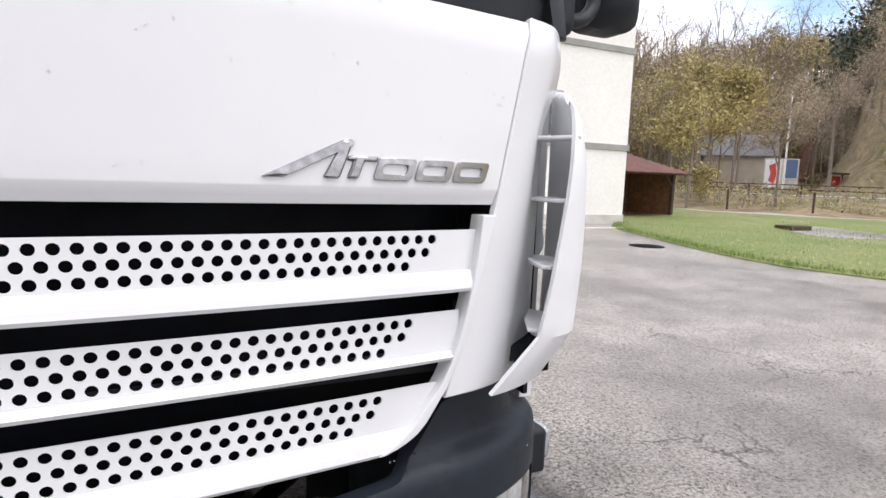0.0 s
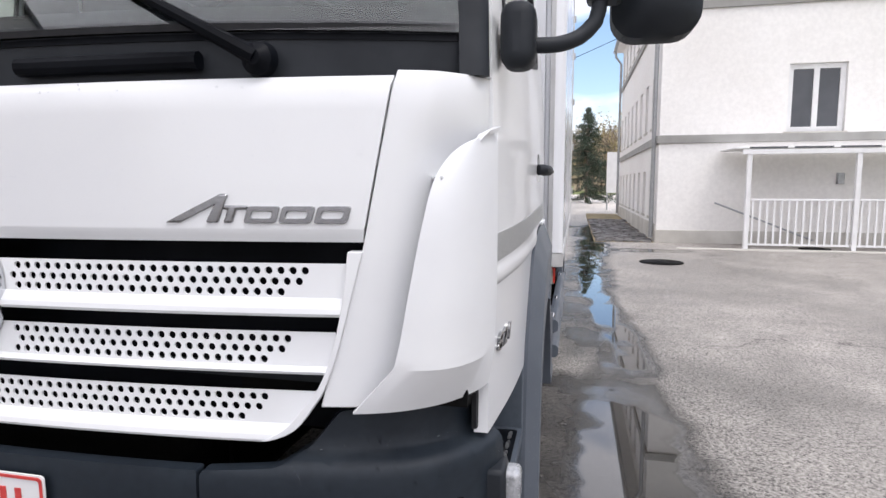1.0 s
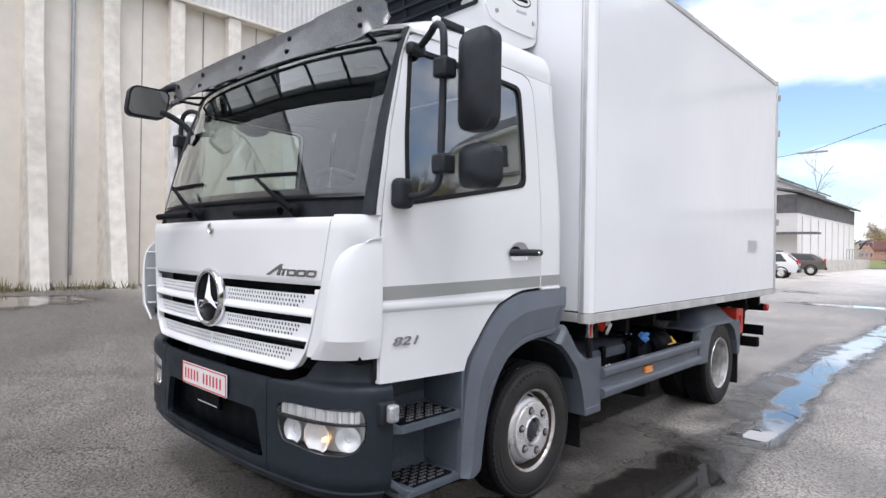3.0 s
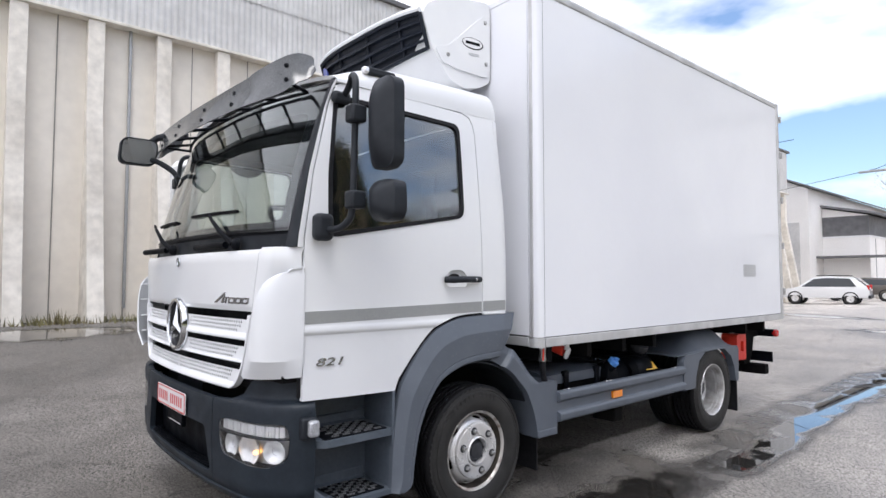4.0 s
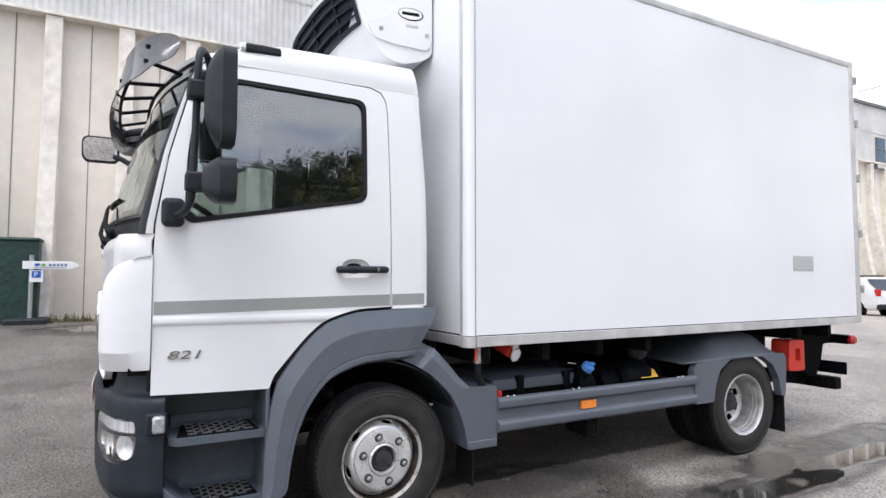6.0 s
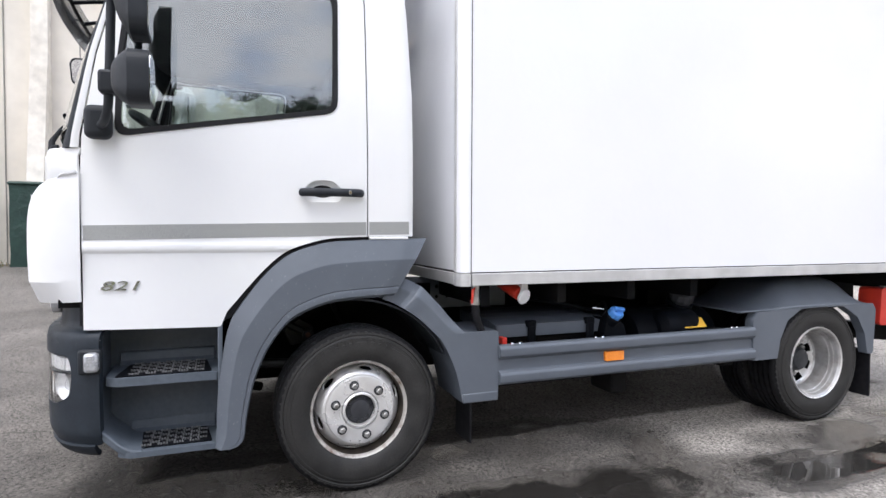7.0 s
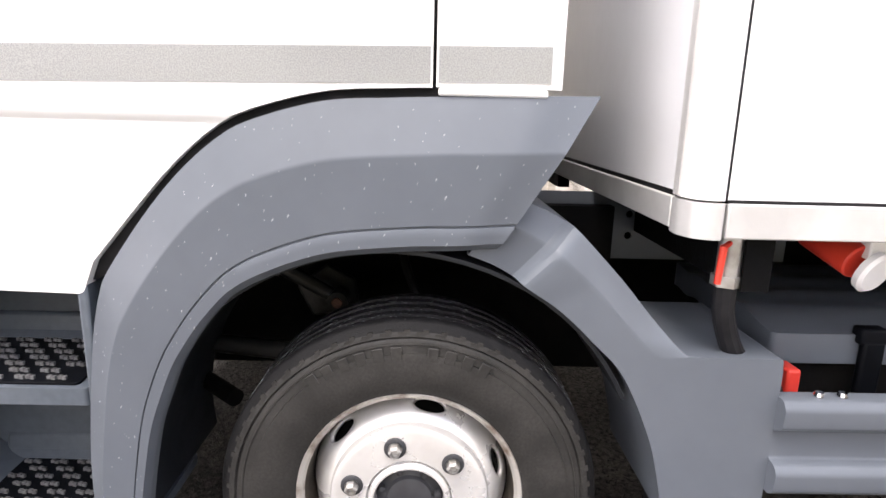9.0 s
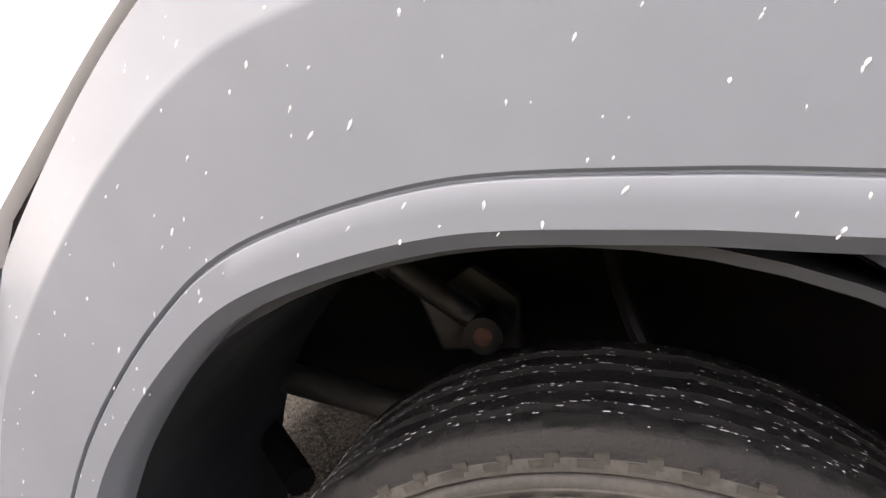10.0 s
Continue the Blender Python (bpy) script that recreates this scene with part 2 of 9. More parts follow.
PANE = surf("dark_pane", (0.05, 0.055, 0.065), (0.03, 0.034, 0.04), 1.5, rough=0.04, coat=0.6)
ROOF_RED = surf("red_roof", (0.150, 0.066, 0.054), (0.105, 0.048, 0.042), 3, rough=0.8, bump=0.4, bump_scale=25, fine=18, fine_mix=0.18)
ROOF_GREY = surf("grey_roof", (0.16, 0.16, 0.165), (0.11, 0.11, 0.115), 2, rough=0.6, bump=0.3, bump_scale=20)
WOOD = surf("brown_wood", (0.20, 0.095, 0.045), (0.13, 0.058, 0.026), 6, rough=0.6, rough_to=0.75, bump=0.3, bump_scale=45, fine=30, fine_mix=0.2)
DARKWOOD = surf("dark_wood", (0.075, 0.045, 0.03), (0.045, 0.028, 0.02), 8, rough=0.7, bump=0.3, bump_scale=40)
BARK = surf("bark", (0.24, 0.20, 0.165), (0.15, 0.125, 0.10), 9, rough=0.9, bump=0.6, bump_scale=30)
LEAF_OLIVE = surf("spring_leaves", (0.40, 0.33, 0.135), (0.29, 0.245, 0.105), 0.35, rough=0.8, fine=6, fine_mix=0.3, island=0.35)
LEAF_BROWN = surf("budding_twigs", (0.38, 0.305, 0.215), (0.27, 0.22, 0.16), 0.3, rough=0.85, fine=6, fine_mix=0.3, island=0.35)
NEEDLE = surf("spruce_needles", (0.060, 0.085, 0.055), (0.038, 0.058, 0.038), 1.2, rough=0.75, fine=10, fine_mix=0.35, island=0.4)
GRASS = surf("lawn", (0.13, 0.185, 0.05), (0.21, 0.22, 0.085), 0.5, rough=0.9, bump=0.8, bump_scale=35, fine=14, fine_mix=0.35, ramp=(0.3, 0.7))
BLADE = surf("grass_blades", (0.17, 0.27, 0.06), (0.28, 0.31, 0.11), 1.3, rough=0.8, island=0.4)
WEED = surf("dull_weeds", (0.11, 0.125, 0.045), (0.20, 0.17, 0.085), 1.0, rough=0.85, island=0.45)
HILLSIDE = surf("hillside", (0.28, 0.215, 0.13), (0.20, 0.165, 0.09), 0.12, rough=0.95, bump=0.6, bump_scale=4, fine=1.6, fine_mix=0.35)
BANKGREEN = surf("bank_growth", (0.22, 0.23, 0.085), (0.30, 0.25, 0.14), 0.5, rough=0.95, bump=0.8, bump_scale=12, fine=5, fine_mix=0.35)
HOUSE_PALE = surf("pale_house", (0.58, 0.52, 0.43), (0.48, 0.43, 0.36), 0.8, rough=0.85, bump=0.2, bump_scale=20)
HOUSE_PEACH = surf("peach_house", (0.64, 0.49, 0.38), (0.56, 0.42, 0.32), 0.8, rough=0.85, bump=0.2, bump_scale=40)
HOUSE_PINK = surf("pink_house", (0.55, 0.31, 0.26), (0.46, 0.26, 0.22), 0.8, rough=0.85, bump=0.2, bump_scale=20)
CAR_WHITE = surf("white_car_paint", (0.78, 0.79, 0.80), (0.74, 0.75, 0.76), 1, rough=0.2, coat=0.6)
CAR_DARK = surf("dark_brown_car_paint", (0.10, 0.088, 0.075), (0.08, 0.07, 0.06), 1, rough=0.2, coat=0.6)
CAR_GLASS = surf("car_glass", (0.02, 0.024, 0.028), rough=0.03, coat=0.5)
TARP = surf("green_tarpaulin", (0.020, 0.050, 0.040), (0.012, 0.034, 0.028), 4, rough=0.4, rough_to=0.55, bump=0.4, bump_scale=9)
GALV = surf("galvanised_steel", (0.42, 0.43, 0.44), (0.34, 0.35, 0.36), 12, rough=0.45, metal=0.6)
COBBLE = surf("cobbles", (0.16, 0.15, 0.145), (0.085, 0.082, 0.08), 3, rough=0.45, rough_to=0.75, bump=0.4, bump_scale=60, island=0.35)
SIGN_BLUE = surf("sign_blue", (0.03, 0.13, 0.50), (0.025, 0.11, 0.44), 20, rough=0.35)
SIGN_GREEN = surf("sign_green", (0.16, 0.42, 0.10), (0.14, 0.36, 0.08), 20, rough=0.4)
SIGN_TEXT = surf("sign_text", (0.10, 0.17, 0.32), (0.08, 0.14, 0.27), 20, rough=0.4)


def asphalt_material():
    """Worn wet asphalt: aggregate, damp streaks that shine, paler dried patches, cracks and painted shade under the
    truck.
    """
    m = bpy.data.materials.new("asphalt")
    m.use_nodes = True
    n, l = m.node_tree.nodes, m.node_tree.links
    p = n["Principled BSDF"]
    geo = n.new("ShaderNodeNewGeometry")

    def tex(kind, scale, **kw):
        t = n.new(kind)
        t.inputs["Scale"].default_value = scale
        if "Detail" in t.inputs:
            t.inputs["Detail"].default_value = kw.get("detail", 5)
        l.new(geo.outputs["Position"], t.inputs["Vector"])
        return t

    def span(sock, a, b, c, d):
        r = n.new("ShaderNodeMapRange")
        for key, v in (("From Min", a), ("From Max", b), ("To Min", c), ("To Max", d)):
            r.inputs[key].default_value = v
        l.new(sock, r.inputs["Value"])
        return r.outputs["Result"]

    def math_(op, a, b):
        k = n.new("ShaderNodeMath")
        k.operation = op
        for i, v in enumerate((a, b)):
            if hasattr(v, "default_value"):
                l.new(v, k.inputs[i])
            else:
                k.inputs[i].default_value = v
        return k.outputs[0]

    def puddle_shape(cx, cy, rx, ry):
        m_ = n.new("ShaderNodeVectorMath")
        m_.operation = "MULTIPLY_ADD"
        l.new(geo.outputs["Position"], m_.inputs[0])
        m_.inputs[1].default_value, m_.inputs[2].default_value = (1 / rx, 1 / ry, 0), (-cx / rx, -cy / ry, 0)
        ln = n.new("ShaderNodeVectorMath")
        ln.operation = "LENGTH"
        l.new(m_.outputs["Vector"], ln.inputs[0])
        return math_("SUBTRACT", 1.0, ln.outputs["Value"])

    stone = tex("ShaderNodeTexVoronoi", 98)
    grain = tex("ShaderNodeTexNoise", 210, detail=2)
    pick = n.new("ShaderNodeSeparateColor")
    l.new(stone.outputs["Color"], pick.inputs["Color"])
    mottle = tex("ShaderNodeTexNoise", 55, detail=4)
    speck = math_("MULTIPLY", span(pick.outputs[0], 0.52, 0.66, 0.20, 3.0), span(grain.outputs["Fac"], 0.35, 0.65, 0.72, 1.28))
    speck = math_("MULTIPLY", speck, span(stone.outputs["Distance"], 0.25, 0.62, 1.25, 0.35))
    speck = math_("MULTIPLY", speck, span(mottle.outputs["Fac"], 0.35, 0.65, 0.50, 1.50))
    broad = tex("ShaderNodeTexNoise", 0.42, detail=4)
    patch = tex("ShaderNodeTexNoise", 2.2, detail=6)
    wet = span(broad.outputs["Fac"], 0.42, 0.62, 0.0, 1.0)
    pool = None
    for q in PUDDLES + STAINS_AND_SHADE:
        c = puddle_shape(*q[:4])
        if len(q) > 4:
            c = math_("MINIMUM", c, q[4])
        pool = c if pool is None else math_("MAXIMUM", pool, c)
    ragged = math_("MULTIPLY_ADD", tex("ShaderNodeTexNoise", 2.6, detail=8).outputs["Fac"], 1.0)
    n_ = ragged.node
    n_.inputs[2].default_value = -0.55
    pool = math_("ADD", math_("MAXIMUM", pool, -1.5), ragged)
    # matte dried asphalt under the truck, with the truck's shade painted in
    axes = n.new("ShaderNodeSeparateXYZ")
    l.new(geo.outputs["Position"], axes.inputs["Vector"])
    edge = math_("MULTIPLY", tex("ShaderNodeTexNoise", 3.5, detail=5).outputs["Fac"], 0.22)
    dry_shade = span(math_("ADD", math_("ABSOLUTE", axes.outputs[0], 0.0), edge), 0.80, 0.86, 1.0, 0.0)
    dry_shade = math_("MULTIPLY", dry_shade, span(math_("ADD", math_("ABSOLUTE", math_("SUBTRACT", axes.outputs[1], 1.75), 0.0), edge), 2.72, 2.85, 1.0, 0.0))
    # the open yard beyond the gutter has drained and dried paler
    ridge = math_("ADD", axes.outputs[0], math_("MULTIPLY", math_("SUBTRACT", tex("ShaderNodeTexNoise", 0.9, detail=6).outputs["Fac"], 0.5), 0.9))
    drained = span(ridge, 1.15, 1.80, 0.0, 1.0)
    gravelly = span(math_("ADD", axes.outputs[1], math_("MULTIPLY", edge, 3.0)), 1.15, 2.3, 0.0, 1.0)
    drained = math_("MAXIMUM", drained, gravelly)
    yard = span(ridge, 1.9, 3.0, 0.0, 1.0)
    damp = span(pool, -0.26, 0.05, 0.0, 1.0)
    water = span(pool, 0.02, 0.33, 0.0, 1.0)
    tone = math_("MULTIPLY", span(patch.outputs["Fac"], 0.3, 0.7, 0.142, 0.205), math_("POWER", speck, span(yard, 0, 1, 0.95, 0.50)))
    tone = math_("MULTIPLY", tone, span(wet, 0, 1, 1.15, 0.80))
    tone = math_("MULTIPLY", tone, span(drained, 0, 1, 0.92, 1.75))
    # the far yard's sunlit paleness is put into its tone
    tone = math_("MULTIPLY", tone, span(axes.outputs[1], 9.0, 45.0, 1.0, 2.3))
    tone = math_("MULTIPLY", tone, span(damp, 0, 1, 1.0, 0.36))
    tone = math_("MULTIPLY", tone, span(water, 0, 1, 1.0, 0.28))
    # the truck's shade, painted into the ground's tone
    tone = math_("MULTIPLY", tone, span(dry_shade, 0, 1, 1.0, 0.42))
    crack = tex("ShaderNodeTexVoronoi", 0.55)
    crack.feature = "DISTANCE_TO_EDGE"
    wob = tex("ShaderNodeTexNoise", 3.0, detail=6)
    add = n.new("ShaderNodeMixRGB")
    add.blend_type = "LINEAR_LIGHT"
    add.inputs["Fac"].default_value = 0.35
    l.new(geo.outputs["Position"], add.inputs["Color1"])
    l.new(wob.outputs["Color"], add.inputs["Color2"])
    l.new(add.outputs["Color"], crack.inputs["Vector"])
    line = span(crack.outputs["Distance"], 0.0, 0.008, 0.35, 1.0)
    some = span(tex("ShaderNodeTexNoise", 0.3, detail=2).outputs["Fac"], 0.50, 0.56, 1.0, 0.0)
    line = math_("MAXIMUM", line, some)
    tone = math_("MULTIPLY", tone, line)
    p.inputs["Specular IOR Level"].default_value = 0.14
    comb = n.new("ShaderNodeCombineColor")
    l.new(tone, comb.inputs[0])
    l.new(math_("MULTIPLY", tone, 0.930), comb.inputs[1])
    l.new(math_("MULTIPLY", tone, 0.855), comb.inputs[2])
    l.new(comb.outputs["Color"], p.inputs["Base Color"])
    rough = math_("ADD", span(wet, 0, 1, 0.52, 0.34), span(patch.outputs["Fac"], 0.3, 0.7, -0.05, 0.08))
    rough = math_("MULTIPLY", rough, span(damp, 0, 1, 1.0, 0.62))
    rough = math_("MAXIMUM", rough, span(dry_shade, 0, 1, 0.0, 0.9))
    l.new(math_("MULTIPLY", rough, span(water, 0, 1, 1.0, 0.03)), p.inputs["Roughness"])
    # water clings to the pale stones' crowns, the dark binder between them stays dull
    crown = math_("MULTIPLY", span(pick.outputs[0], 0.50, 0.64, 0.0, 1.0), span(stone.outputs["Distance"], 0.25, 0.60, 1.0, 0.1))
    film_part = math_("MULTIPLY", math_("MAXIMUM", span(wet, 0, 1, 0.75, 1.0), damp), crown)
    film_part = math_("MAXIMUM", film_part, water)
    l.new(math_("MULTIPLY", film_part, span(dry_shade, 0, 1, 1.0, 0.0)), p.inputs["Coat Weight"])
    p.inputs["Coat IOR"].default_value = 1.50
    l.new(math_("MULTIPLY", span(damp, 0, 1, 0.22, 0.13), span(water, 0, 1, 1.0, 0.12)), p.inputs["Coat Roughness"])
    h = math_("ADD", math_("MULTIPLY", stone.outputs["Distance"], -1.3), math_("ADD", math_("MULTIPLY", pick.outputs[1], 0.6), math_("MULTIPLY", line, 0.8)))
    bn = n.new("ShaderNodeBump")
    bn.inputs["Distance"].default_value = 0.003
    l.new(math_("MULTIPLY", span(water, 0, 1, 0.85, 0.0), span(yard, 0, 1, 1.0, 0.55)), bn.inputs["Strength"])
    l.new(h, bn.inputs["Height"])
    l.new(bn.outputs["Normal"], p.inputs["Normal"])
    film = n.new("ShaderNodeBump")
    film.inputs["Distance"].default_value = 0.003
    l.new(span(water, 0, 1, 0.75, 0.0), film.inputs["Strength"])
    l.new(h, film.inputs["Height"])
    l.new(film.outputs["Normal"], p.inputs["Coat Normal"])
    return m


PUDDLES = [(1.60, 0.45, 0.37, 1.60), (2.7, 10.1, 0.9, 0.35), (-4.2, 22.5, 2.4, 0.9), (0.2, 16.9, 1.6, 0.7),
           (-6.2, 1.5, 1.4, 0.6),  (-3.4, -3.4, 0.6, 0.35), (-8.5, -1.0, 0.9, 1.6)]
# wet stains without standing water; the first two also paint shade by the wheel
STAINS_AND_SHADE = [(0.95, 0.35, 0.42, 1.3, 0.05), (1.00, -0.75, 0.5, 0.65, 0.03), (1.73, 2.7, 0.17, 1.1, 0.46), (1.62, 4.1, 0.19, 1.6, 0.48), (1.51, 6.0, 0.22, 1.9, 0.46), (1.55, 8.2, 0.28, 2.2, 0.44), (1.68, 11.0, 0.42, 2.6, 0.42), (1.85, 15.0, 0.55, 3.6, 0.40), (1.70, 2.6, 0.22, 1.5, 0.16), (1.42, 4.7, 0.32, 2.2, 0.125), (1.48, 7.0, 0.40, 2.2, 0.155), (1.06, 0.75, 0.52, 1.05, 0.06), (1.15, -1.00, 0.7, 0.5, -0.22), (-0.6, -2.3, 1.6, 0.7, -0.24), (-3.2, -1.2, 1.5, 1.0, -0.26), (-5.6, 0.8, 1.3, 2.2, -0.26)]
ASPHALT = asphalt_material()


# ---- mesh tools ----
def finish(bm, name, material, parent=None, label="", bevel=0.0, angle=32, segments=2, smooth=True):
    bmesh.ops.remove_doubles(bm, verts=bm.verts, dist=1e-5)
    bmesh.ops.recalc_face_normals(bm, faces=bm.faces)
    me = bpy.data.meshes.new(name)
    bm.to_mesh(me)
    bm.free()
    return finish_mesh(me, name, material, parent, label, bevel, angle, segments, smooth)


def finish_mesh(me, name, material, parent=None, label="", bevel=0.0, angle=32, segments=2, smooth=True):
    if smooth:
        me.polygons.foreach_set("use_smooth", [True] * len(me.polygons))
        me.set_sharp_from_angle(angle=radians(angle))
    me.materials.append(material)
    ob = new(name, me)
    if parent:
        ob.parent = parent
    if label:
        tagged(ob, label)
    if bevel:
        md = ob.modifiers.new("bevel", "BEVEL")
        md.width, md.segments, md.limit_method, md.angle_limit = bevel, segments, "ANGLE", radians(40)
        md.use_clamp_overlap = True
    return ob


def part(name, bm, material, parent, label="", **kw):
    return finish(bm, name, material, parent, label, **kw)


def thing(name, label, category, group="", kind="", at=(0, 0, 0)):
    ob = new(name)
    ob.location = at
    ob.empty_display_size = 0.1
    return tagged(ob, label, category, group, kind)


def add_box(bm, x0, x1, y0, y1, z0, z1, m=None):
    vs = [Vector((x, y, z)) for x in (x0, x1) for y in (y0, y1) for z in (z0, z1)]
    vs = [bm.verts.new(m @ v if m else v) for v in vs]
    for f in ((0, 1, 3, 2), (4, 6, 7, 5), (0, 4, 5, 1), (2, 3, 7, 6), (0, 2, 6, 4), (1, 5, 7, 3)):
        bm.faces.new([vs[i] for i in f])
    return bm


def box(x0, x1, y0, y1, z0, z1, m=None):
    return add_box(bmesh.new(), x0, x1, y0, y1, z0, z1, m)


def curve(pts, n):
    """n points along a smooth (Catmull-Rom) curve through pts, evenly spaced."""
    p = np.array(pts, float)
    q = np.vstack([2 * p[0] - p[1], p, 2 * p[-1] - p[-2]])
    dense = []
    for i in range(len(p) - 1):
        a, b, c, d = q[i:i + 4]
        for t in np.linspace(0, 1, 24, endpoint=False):
            dense.append(0.5 * (2 * b + (c - a) * t + (2 * a - 5 * b + 4 * c - d) * t ** 2 + (3 * b - a - 3 * c + d) * t ** 3))
    dense.append(p[-1])
    dense = np.array(dense)
    s = np.r_[0, np.cumsum(np.linalg.norm(np.diff(dense, axis=0), axis=1))]
    w = np.linspace(0, s[-1], n)
    return np.stack([np.interp(w, s, dense[:, k]) for k in range(p.shape[1])], 1)


def sheet(fn, us, vs, thick=0.0):
    """A surface fn(u, v) over a grid; with thick, a shell that goes inwards along the back of the surface."""
    bm = bmesh.new()
    g = [[Vector(fn(u, v)) for v in vs] for u in us]
    top = [[bm.verts.new(p) for p in row] for row in g]
    nu, nv = len(us), len(vs)
    for i in range(nu - 1):
        for j in range(nv - 1):
            bm.faces.new((top[i][j], top[i + 1][j], top[i + 1][j + 1], top[i][j + 1]))
    if thick:
        low = []
        for i in range(nu):
            row = []
            for j in range(nv):
                du = g[min(i + 1, nu - 1)][j] - g[max(i - 1, 0)][j]
                dv = g[i][min(j + 1, nv - 1)] - g[i][max(j - 1, 0)]
                row.append(bm.verts.new(g[i][j] - du.cross(dv).normalized() * thick))
            low.append(row)
        for i in range(nu - 1):
            for j in range(nv - 1):
                bm.faces.new((low[i][j], low[i][j + 1], low[i + 1][j + 1], low[i + 1][j]))
        for i in range(nu - 1):
            bm.faces.new((top[i][0], low[i][0], low[i + 1][0], top[i + 1][0]))
            bm.faces.new((top[i][-1], top[i + 1][-1], low[i + 1][-1], low[i][-1]))
        for j in range(nv - 1):
            bm.faces.new((top[0][j], top[0][j + 1], low[0][j + 1], low[0][j]))
            bm.faces.new((top[-1][j], low[-1][j], low[-1][j + 1], top[-1][j + 1]))
    return bm


def panel(outline, fn, thick, holes=(), cuts_a=(), cuts_b=()):
    """A plate with a free outline and holes in the plane (a, b), laid on fn(a, b, depth), closed at its edges."""
    f2 = bmesh.new()
    edges = []
    for loop in (outline, *holes):
        vs = [f2.verts.new((a, b, 0)) for a, b in loop]
        edges += [f2.edges.new((vs[i], vs[(i + 1) % len(vs)])) for i in range(len(vs))]
    bmesh.ops.triangle_fill(f2, use_beauty=True, use_dissolve=False, edges=edges)
    for no, cuts in (((1, 0, 0), cuts_a), ((0, 1, 0), cuts_b)):
        for c in cuts:
            bmesh.ops.bisect_plane(f2, geom=f2.verts[:] + f2.edges[:] + f2.faces[:], dist=1e-6,
                                   plane_co=(c * no[0], c * no[1], 0), plane_no=no)
    bm = bmesh.new()
    f2.verts.index_update()
    top = [bm.verts.new(fn(v.co.x, v.co.y, 0.0)) for v in f2.verts]
    low = [bm.verts.new(fn(v.co.x, v.co.y, thick)) for v in f2.verts]
    for f in f2.faces:
        idx = [v.index for v in f.verts]
        bm.faces.new([top[i] for i in idx])
        bm.faces.new([low[i] for i in reversed(idx)])
    for e in f2.edges:
        if len(e.link_faces) == 1:
            a, b = (v.index for v in e.verts)
            bm.faces.new((top[a], top[b], low[b], low[a]))
    f2.free()
    return bm


def rounded(a0, a1, b0, b1, r, n=5):
    """A rectangle with rounded corners as a list of points."""
    out = []
    for ca, cb, t0 in ((a1 - r, b1 - r, 0), (a0 + r, b1 - r, 90), (a0 + r, b0 + r, 180), (a1 - r, b0 + r, 270)):
        for k in range(n + 1):
            t = radians(t0 + 90 * k / n)
            out.append((ca + r * math.cos(t), cb + r * math.sin(t)))
    return out


def round_poly(pts, r, n=4):
    """A polygon with its corners rounded by about r."""
    out, m = [], len(pts)
    for i in range(m):
        p, a, b = (Vector(pts[k % m]).to_2d() for k in (i, i - 1, i + 1))
        da, db = (a - p), (b - p)
        k = min(r, da.length * 0.45, db.length * 0.45)
        s, e = p + da.normalized() * k, p + db.normalized() * k
        for j in range(n + 1):
            t = j / n
            q = s * (1 - t) ** 2 + p * 2 * t * (1 - t) + e * t ** 2
            out.append((q.x, q.y))
    return out


def ring_pts(ca, cb, r, n=24):
    return [(ca + r * math.cos(2 * math.pi * k / n), cb + r * math.sin(2 * math.pi * k / n)) for k in range(n)]


def tube(pts, r, n=10, smooth_n=0, closed=False):
    """A round bar along pts."""
    if smooth_n:
        pts = curve(pts, smooth_n)
    pts = [Vector(p) for p in pts]
    bm = bmesh.new()
    rings, ref = [], None
    m = len(pts)
    for i, p in enumerate(pts):
        if closed:
            d = (pts[(i + 1) % m] - pts[i - 1]).normalized()
        else:
            d = (pts[min(i + 1, m - 1)] - pts[max(i - 1, 0)]).normalized()
        if ref is None:
            ref = Vector((0, 0, 1)) if abs(d.z) < 0.9 else Vector((1, 0, 0))
        a = (ref - d * ref.dot(d)).normalized()
        ref = a
        b = d.cross(a)
        rr = r[i] if isinstance(r, (list, tuple)) else r
        rings.append([bm.verts.new(p + (a * math.cos(2 * math.pi * k / n) + b * math.sin(2 * math.pi * k / n)) * rr) for k in range(n)])
    for i in range(m if closed else m - 1):
        for k in range(n):
            j = (i + 1) % m
            bm.faces.new((rings[i][k], rings[i][(k + 1) % n], rings[j][(k + 1) % n], rings[j][k]))
    if not closed:
        bm.faces.new(list(reversed(rings[0])))
        bm.faces.new(rings[-1])
    return bm


def lathe(profile, n=48, m=None, caps=False):
    """A body of revolution about the x axis: profile is a list of (x, r)."""
    bm = bmesh.new()
    rows = []
    for x, r in profile:
        row = []
        for k in range(n):
            t = 2 * math.pi * k / n
            p = Vector((x, r * math.cos(t), r * math.sin(t)))
            row.append(bm.verts.new(m @ p if m else p))
        rows.append(row)
    for a, b in zip(rows, rows[1:]):
        for k in range(n):
            bm.faces.new((a[k], a[(k + 1) % n], b[(k + 1) % n], b[k]))
    if caps:
        bm.faces.new(rows[0])
        bm.faces.new(list(reversed(rows[-1])))
    return bm


def rod(p, q, r, n=12, r2=None):
    """A straight round bar from p to q."""
    return tube([p, q], [r, r if r2 is None else r2], n)


def lerp(a, b, t):
    return a + (b - a) * t


def fill(v, a, b):
    """0 below a, 1 above b, smooth between."""
    t = min(1.0, max(0.0, (v - a) / (b - a)))
    return t * t * (3 - 2 * t)


